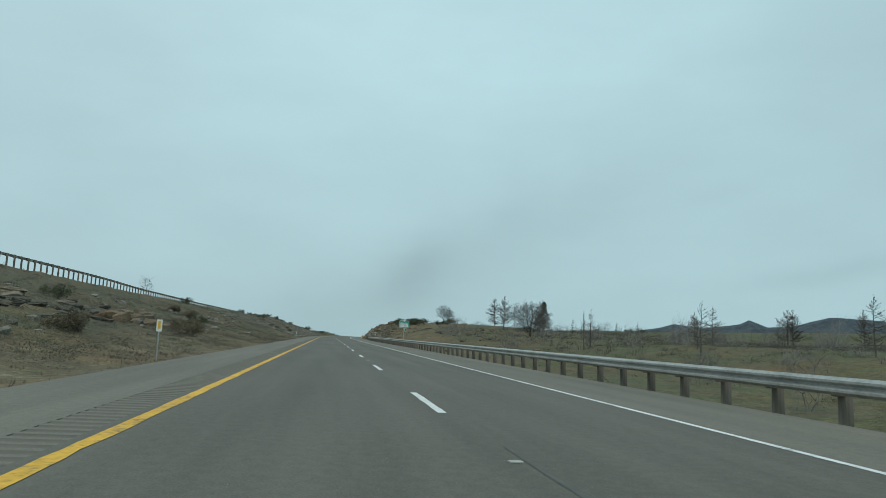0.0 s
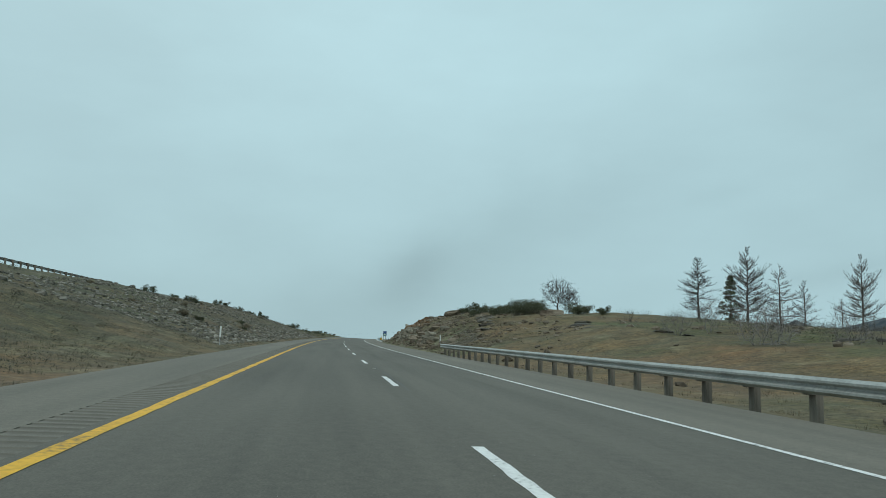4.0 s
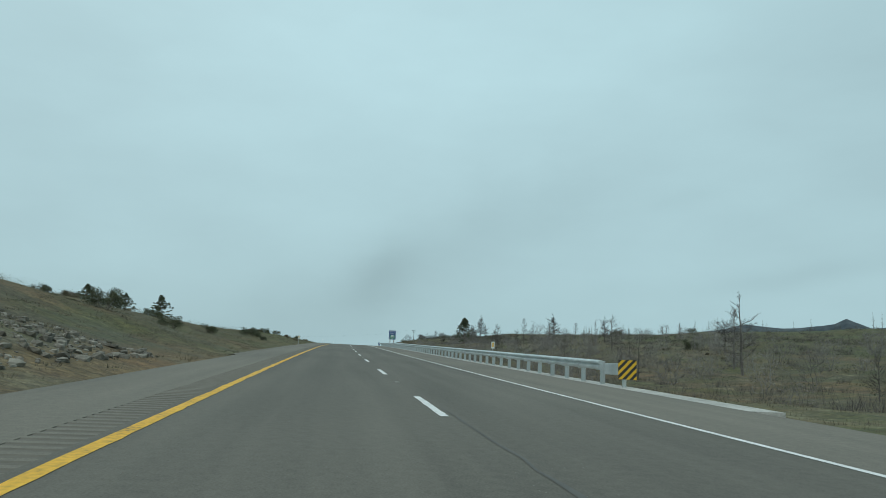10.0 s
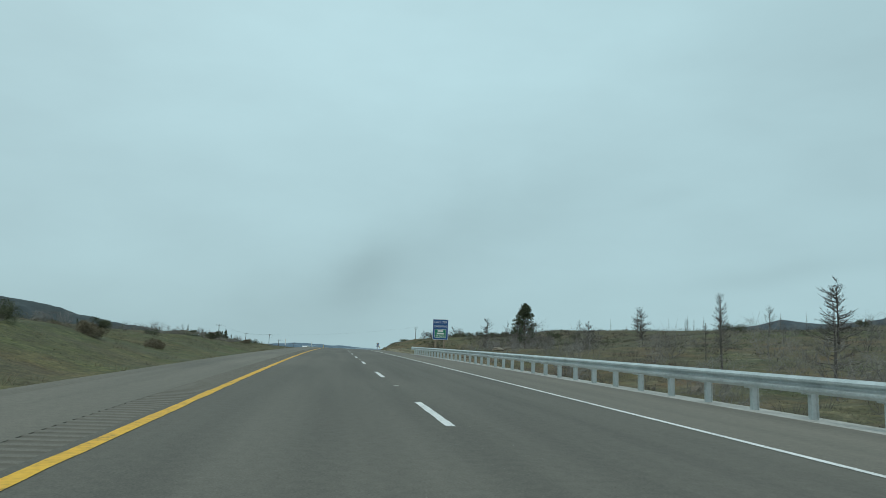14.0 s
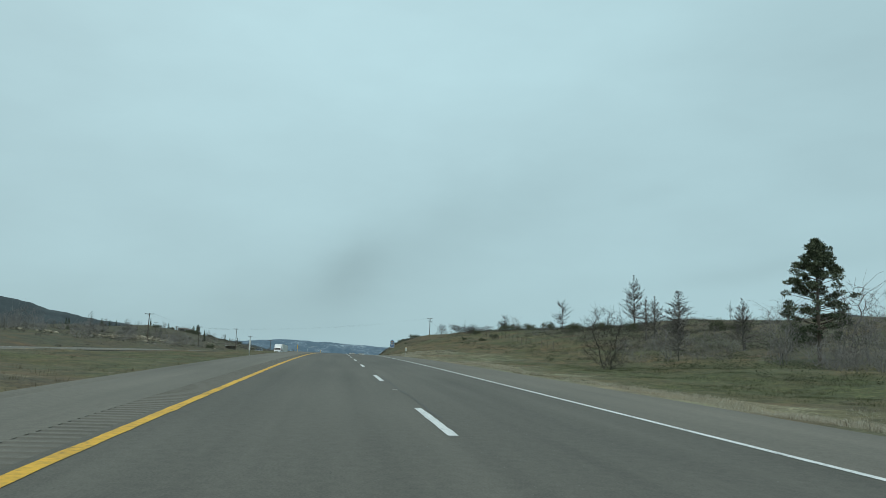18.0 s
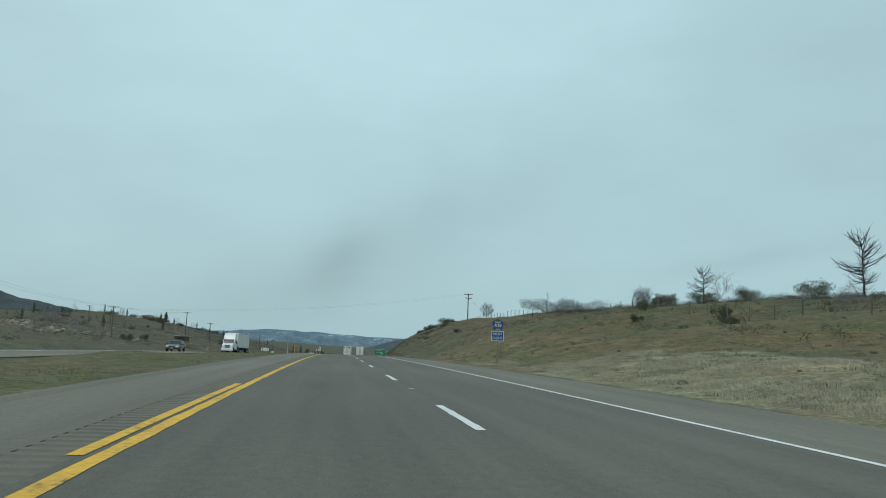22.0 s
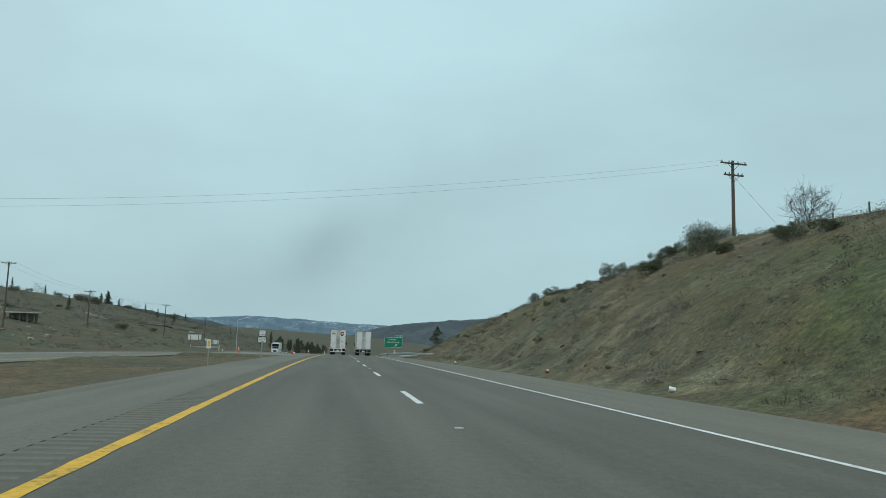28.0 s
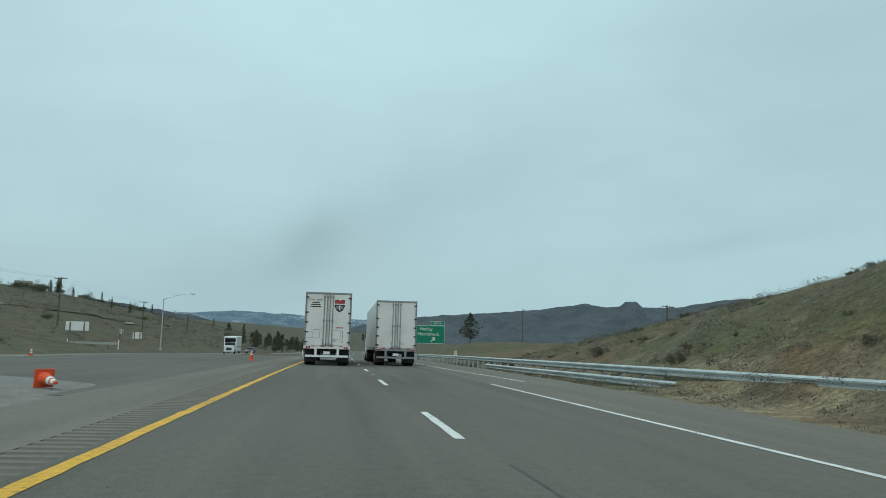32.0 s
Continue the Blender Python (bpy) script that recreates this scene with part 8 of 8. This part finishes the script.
def tractor(a, y0, paint):
    """A long-nosed tractor ahead of the trailer; y0 is the back of its cab."""
    def loft(name, prof, half, mat, narrow=0.0, parent=None):
        bm = bmesh.new()
        l = [bm.verts.new((-half + narrow * (z > 2.2), y, z)) for y, z in prof]
        r = [bm.verts.new((half - narrow * (z > 2.2), y, z)) for y, z in prof]
        n = len(prof)
        for i in range(n):
            bm.faces.new((l[i], l[(i + 1) % n], r[(i + 1) % n], r[i]))
        bm.faces.new(l[::-1])
        bm.faces.new(r)
        bmesh.ops.recalc_face_normals(bm, faces=bm.faces)
        bmesh.ops.bevel(bm, geom=bm.edges[:], offset=0.06, segments=3, affect="EDGES")
        return part(name, bm, mat, parent or a)

    cab = loft("cab", ((y0, 0.7), (y0, 3.75), (y0 + 0.9, 3.95), (y0 + 1.9, 3.5), (y0 + 2.35, 2.7), (y0 + 2.8, 2.0), (y0 + 2.8, 0.7)), 1.22, paint, 0.1)
    loft("hood", ((y0 + 2.78, 0.6), (y0 + 2.78, 1.95), (y0 + 4.0, 1.72), (y0 + 4.35, 1.5), (y0 + 4.45, 0.6)), 1.05, paint)
    part("windscreen", mesh_of("windscreen", quad_bm([(-1.0, y0 + 2.42, 2.66), (1.0, y0 + 2.42, 2.66), (1.08, y0 + 2.84, 2.02), (-1.08, y0 + 2.84, 2.02)]), GLASS), None, cab)
    for sx in (-1, 1):
        part("side_window", solid(sx * 1.225 - 0.006, sx * 1.225 + 0.006, y0 + 1.55, y0 + 2.2, 1.95, 2.55), GLASS, cab)
        part("mirror", solid(sx * 1.42 - 0.09, sx * 1.42 + 0.09, y0 + 2.3, y0 + 2.4, 1.75, 2.35, bevel=0.03), BLACK, cab)
        part("mirror_arm", bar((sx * 1.2, y0 + 2.4, 2.2), (sx * 1.4, y0 + 2.36, 2.2), 0.02, 0.02, 6), BLACK, cab)
        part("headlight", solid(sx * 0.86 - 0.16, sx * 0.86 + 0.16, y0 + 4.36, y0 + 4.47, 0.95, 1.2, bevel=0.03), SIGN_WHITE, a)
    g = part("grille", solid(-0.5, 0.5, y0 + 4.42, y0 + 4.48, 0.85, 1.5, bevel=0.02), CHROME, a)
    for k in range(6):
        part("slat", solid(-0.46, 0.46, y0 + 4.485, y0 + 4.5, 0.9 + 0.1 * k, 0.94 + 0.1 * k), CHASSIS, g)
    part("bumper", solid(-1.18, 1.18, y0 + 4.3, y0 + 4.6, 0.35, 0.75, bevel=0.06), paint, a)
    part("frame", solid(-0.5, 0.5, y0 - 2.6, y0 + 3.5, 0.6, 0.95), CHASSIS, a)
    for y in (y0 - 1.9, y0 - 0.6):
        for x in (-1.08, -0.76, 0.76, 1.08):
            wheel(a, x, y, 0.5, 0.27)
    for x in (-1.05, 1.05):
        wheel(a, x, y0 + 3.4, 0.5, 0.3)
        part("fuel_tank", bar((x * 0.92, y0 + 0.2, 0.75), (x * 0.92, y0 + 1.7, 0.75), 0.3, 0.3, 14), CHROME, a)


def quad_bm(corners):
    """A pane with a little thickness."""
    bm = bmesh.new()
    for c in corners:
        bm.verts.new(c)
        bm.verts.new(Vector(c) + Vector((0, -0.02, -0.01)))
    bmesh.ops.convex_hull(bm, input=bm.verts)
    bmesh.ops.recalc_face_normals(bm, faces=bm.faces)
    return bm


def lorry(s, u, z, label, decorated, turn=0.0, long=16.0):
    a = anchor("semi_truck", s, u, z, turn=turn)
    tagged(a, label, "truck", "trucks")
    trailer(a, 0, long, decorated)
    tractor(a, long + 0.75, CAB_WHITE)
    g = math.degrees(math.atan(float(np.interp(s + 10, STATION, GRADE))))
    a.matrix_world = a.matrix_world @ pose(0, 0, 0, g if abs(turn) < 90 else -g, 0, 0)
    return a


lorry(799, -1.98, 0.02, "white dry-van semi truck with a dark shield emblem", True, turn=0.3)
lorry(803.5, 2.25, -0.02, "plain white dry-van semi truck in the outer lane", False, turn=0.0)
lorry(722, -24.4, -0.2, "white semi truck with a pale trailer driving towards the camera", False, turn=180)


def car(s, u, z, paint, label, tall=1.7, turn=180):
    a = anchor("car", s, u, z, turn=turn)
    tagged(a, label, "car", "cars")
    def loft(name, prof, half, mat, top_in, parent, bevel):
        bm = bmesh.new()
        zt = max(z for _, z in prof)
        zb = min(z for _, z in prof)
        k = lambda z: half - top_in * (z - zb) / (zt - zb)
        l = [bm.verts.new((-k(z), y, z)) for y, z in prof]
        r = [bm.verts.new((k(z), y, z)) for y, z in prof]
        n = len(prof)
        for i in range(n):
            bm.faces.new((l[i], l[(i + 1) % n], r[(i + 1) % n], r[i]))
        bm.faces.new(l[::-1])
        bm.faces.new(r)
        bmesh.ops.recalc_face_normals(bm, faces=bm.faces)
        bmesh.ops.bevel(bm, geom=bm.edges[:], offset=bevel, segments=3, affect="EDGES")
        return part(name, bm, mat, parent)

    body = loft("body", ((-2.25, 0.35), (-2.28, 0.95), (-2.1, 1.0), (1.1, 1.0), (2.15, 0.86), (2.3, 0.6), (2.25, 0.32)), 0.92, paint, 0.06, a, 0.08)
    cabin = loft("cabin", ((-2.05, 0.97), (-1.75, tall - 0.06), (-1.4, tall), (0.1, tall - 0.02), (1.05, 0.97)), 0.86, GLASS, 0.2, a, 0.05)
    loft("roof", ((-1.72, tall - 0.03), (-1.4, tall + 0.02), (0.1, tall), (0.2, tall - 0.06)), 0.69, paint, 0.03, a, 0.012)
    for sx in (-1, 1):
        for y in (-1.35, 1.4):
            wheel(a, sx * 0.84, y, 0.34, 0.22)
        part("headlight", solid(sx * 0.66 - 0.18, sx * 0.66 + 0.18, 2.12, 2.28, 0.66, 0.82, bevel=0.03), SIGN_WHITE, body)
        part("mirror", solid(sx * 1.0 - 0.1, sx * 1.0 + 0.1, 0.7, 0.82, 1.0, 1.14, bevel=0.03), paint, body)
        part("tail_light", solid(sx * 0.72 - 0.12, sx * 0.72 + 0.12, -2.3, -2.22, 0.75, 0.92), TAIL_RED, body)
    part("grille", solid(-0.42, 0.42, 2.2, 2.31, 0.55, 0.74, bevel=0.02), BLACK, body)
    part("licence_plate", solid(-0.18, 0.18, 2.312, 2.318, 0.42, 0.52), SIGN_WHITE, body)
    return a


car(494, -28.2, opp(494), CAB_WHITE, "white sport utility car on the opposite carriageway")
car(656, -24.2, opp(656), CAR_DARK, "dark grey car on the opposite carriageway", 1.45)
car(935, -23.5, opp(935), CAR_DARK, "small dark car far along the opposite carriageway", 1.5)


def box_van(s, u):
    a = tagged(anchor("motorhome", s, u, opp(s), turn=180), "white motorhome with a dark windscreen on the opposite carriageway", "motorhome")
    b = part("body", solid(-1.2, 1.2, -4.0, 2.2, 0.5, 3.4, bevel=0.12), CAB_WHITE, a)
    part("windscreen", solid(-1.0, 1.0, 2.2, 2.22, 2.3, 3.1), GLASS, b)
    part("nose", solid(-1.0, 1.0, 2.18, 3.4, 0.45, 1.7, bevel=0.15), CAB_WHITE, a)
    part("cab_window", quad_bm([(-0.9, 2.25, 2.25), (0.9, 2.25, 2.25), (0.95, 2.7, 1.7), (-0.95, 2.7, 1.7)]), GLASS, a)
    part("grille", solid(-0.5, 0.5, 3.4, 3.44, 0.8, 1.3), BLACK, a)
    part("stripe", solid(-1.215, 1.215, -3.8, 2.0, 1.3, 1.5), TRIM_GREY, b)
    for y in (-2.6, 2.6):
        for x in (-1.0, 1.0):
            wheel(a, x, y, 0.42, 0.25)


box_van(905, -23.0)


def litter(s, u, mat, label, size):
    """A crumpled cup or carton lying on the gravel."""
    rnd = random.Random(int(s * 10))
    bm = bar((0, 0, 0), (0, size * 1.5, 0.02), size * 0.45, size * 0.55, 10)
    bmesh.ops.subdivide_edges(bm, edges=bm.edges[:], cuts=1)
    for v in bm.verts:
        v.co += Vector((rnd.uniform(-1, 1), rnd.uniform(-1, 1), rnd.uniform(-1, 1))) * size * 0.08
    ob = new("litter", mesh_of("litter", bm, mat))
    ob.matrix_world = along(s, u, land(s, u) + size * 0.42, rnd.uniform(0, 360))
    return tagged(ob, label, "litter", "litter")


for s, u, mat, label, size in ((742.1, 7.93, RED_PAINT, "crumpled red cup on roadside gravel", 0.12), (710.9, 7.8, RED_PAINT, "crumpled red cup on roadside gravel", 0.1), (711.6, 7.9, SIGN_WHITE, "crumpled white carton on roadside gravel", 0.09), (698.5, 7.7, SIGN_WHITE, "crumpled white carton on roadside gravel", 0.12), (735.7, 7.7, SIGN_WHITE, "crumpled white carton on roadside gravel", 0.1), (236.5, -8.4, SIGN_WHITE, "crumpled white carton on roadside gravel", 0.14), (244, -8.9, SIGN_WHITE, "crumpled white carton on roadside gravel", 0.12)):
    litter(s, u, mat, label, size)


# ---- houses on the western slope ----
ROOFING = material("roof_shingle", ((0.10, 0.09, 0.08), (0.15, 0.135, 0.12), (0.2, 0.18, 0.16)), 1.0, 0.9)
SIDING = material("house_siding", ((0.2, 0.18, 0.15), (0.28, 0.255, 0.22), (0.34, 0.31, 0.27)), 0.8, 0.9)


def house(s, u, long, deep, label):
    a = tagged(anchor("house", s, u, land(s, u) - 0.2, turn=25), label, "house", "houses")
    wl_ = part("walls", solid(-long / 2, long / 2, -deep / 2, deep / 2, -1.0, 2.7), SIDING, a)
    bm = bmesh.new()
    h = 1.6
    pts = [(x, y, z) for x in (-long / 2 - 0.4, long / 2 + 0.4) for y, z in ((-deep / 2 - 0.4, 2.65), (0, 2.65 + h), (deep / 2 + 0.4, 2.65))]
    v = [bm.verts.new(p) for p in pts]
    for f in ((0, 1, 4, 3), (1, 2, 5, 4), (0, 3, 5, 2), (0, 2, 1), (3, 4, 5)):
        bm.faces.new([v[i] for i in f])
    bmesh.ops.recalc_face_normals(bm, faces=bm.faces)
    part("roof", bm, ROOFING, a)
    for k in range(3):
        x = -long * 0.3 + long * 0.3 * k
        w = part("window", solid(x - 0.6, x + 0.6, -deep / 2 - 0.05, -deep / 2 - 0.005, 0.9, 2.0), SIGN_WHITE, a)
        part("pane", solid(x - 0.52, x + 0.52, -deep / 2 - 0.06, -deep / 2 - 0.051, 0.98, 1.92), GLASS, w)


def shelter(s, u, long, deep):
    """A low open shed: posts, a back wall and a pale sloping roof."""
    a = tagged(anchor("shed", s, u, land(s, u) - 0.5, turn=12), "low weathered shed with a pale roof on the brushy slope", "shed")
    part("back_wall", solid(-long / 2, long / 2, deep / 2 - 0.1, deep / 2, -0.4, 1.9), SIDING, a)
    part("roof", solid(-long / 2 - 0.4, long / 2 + 0.4, -deep / 2 - 0.4, deep / 2 + 0.3, 1.9, 2.15, bevel=0.03), PALE, a)
    for k in range(5):
        x = -long / 2 + 0.1 + (long - 0.2) * k / 4
        part("post", solid(x - 0.08, x + 0.08, -deep / 2, -deep / 2 + 0.16, -0.5, 1.9), POST_WOOD, a)


shelter(832, -64.6, 5.2, 3.4)
house(1248, -205, 9, 6, "low brown house high on the hillside")
house(1225, -203, 9, 6, "low brown house high on the hillside")
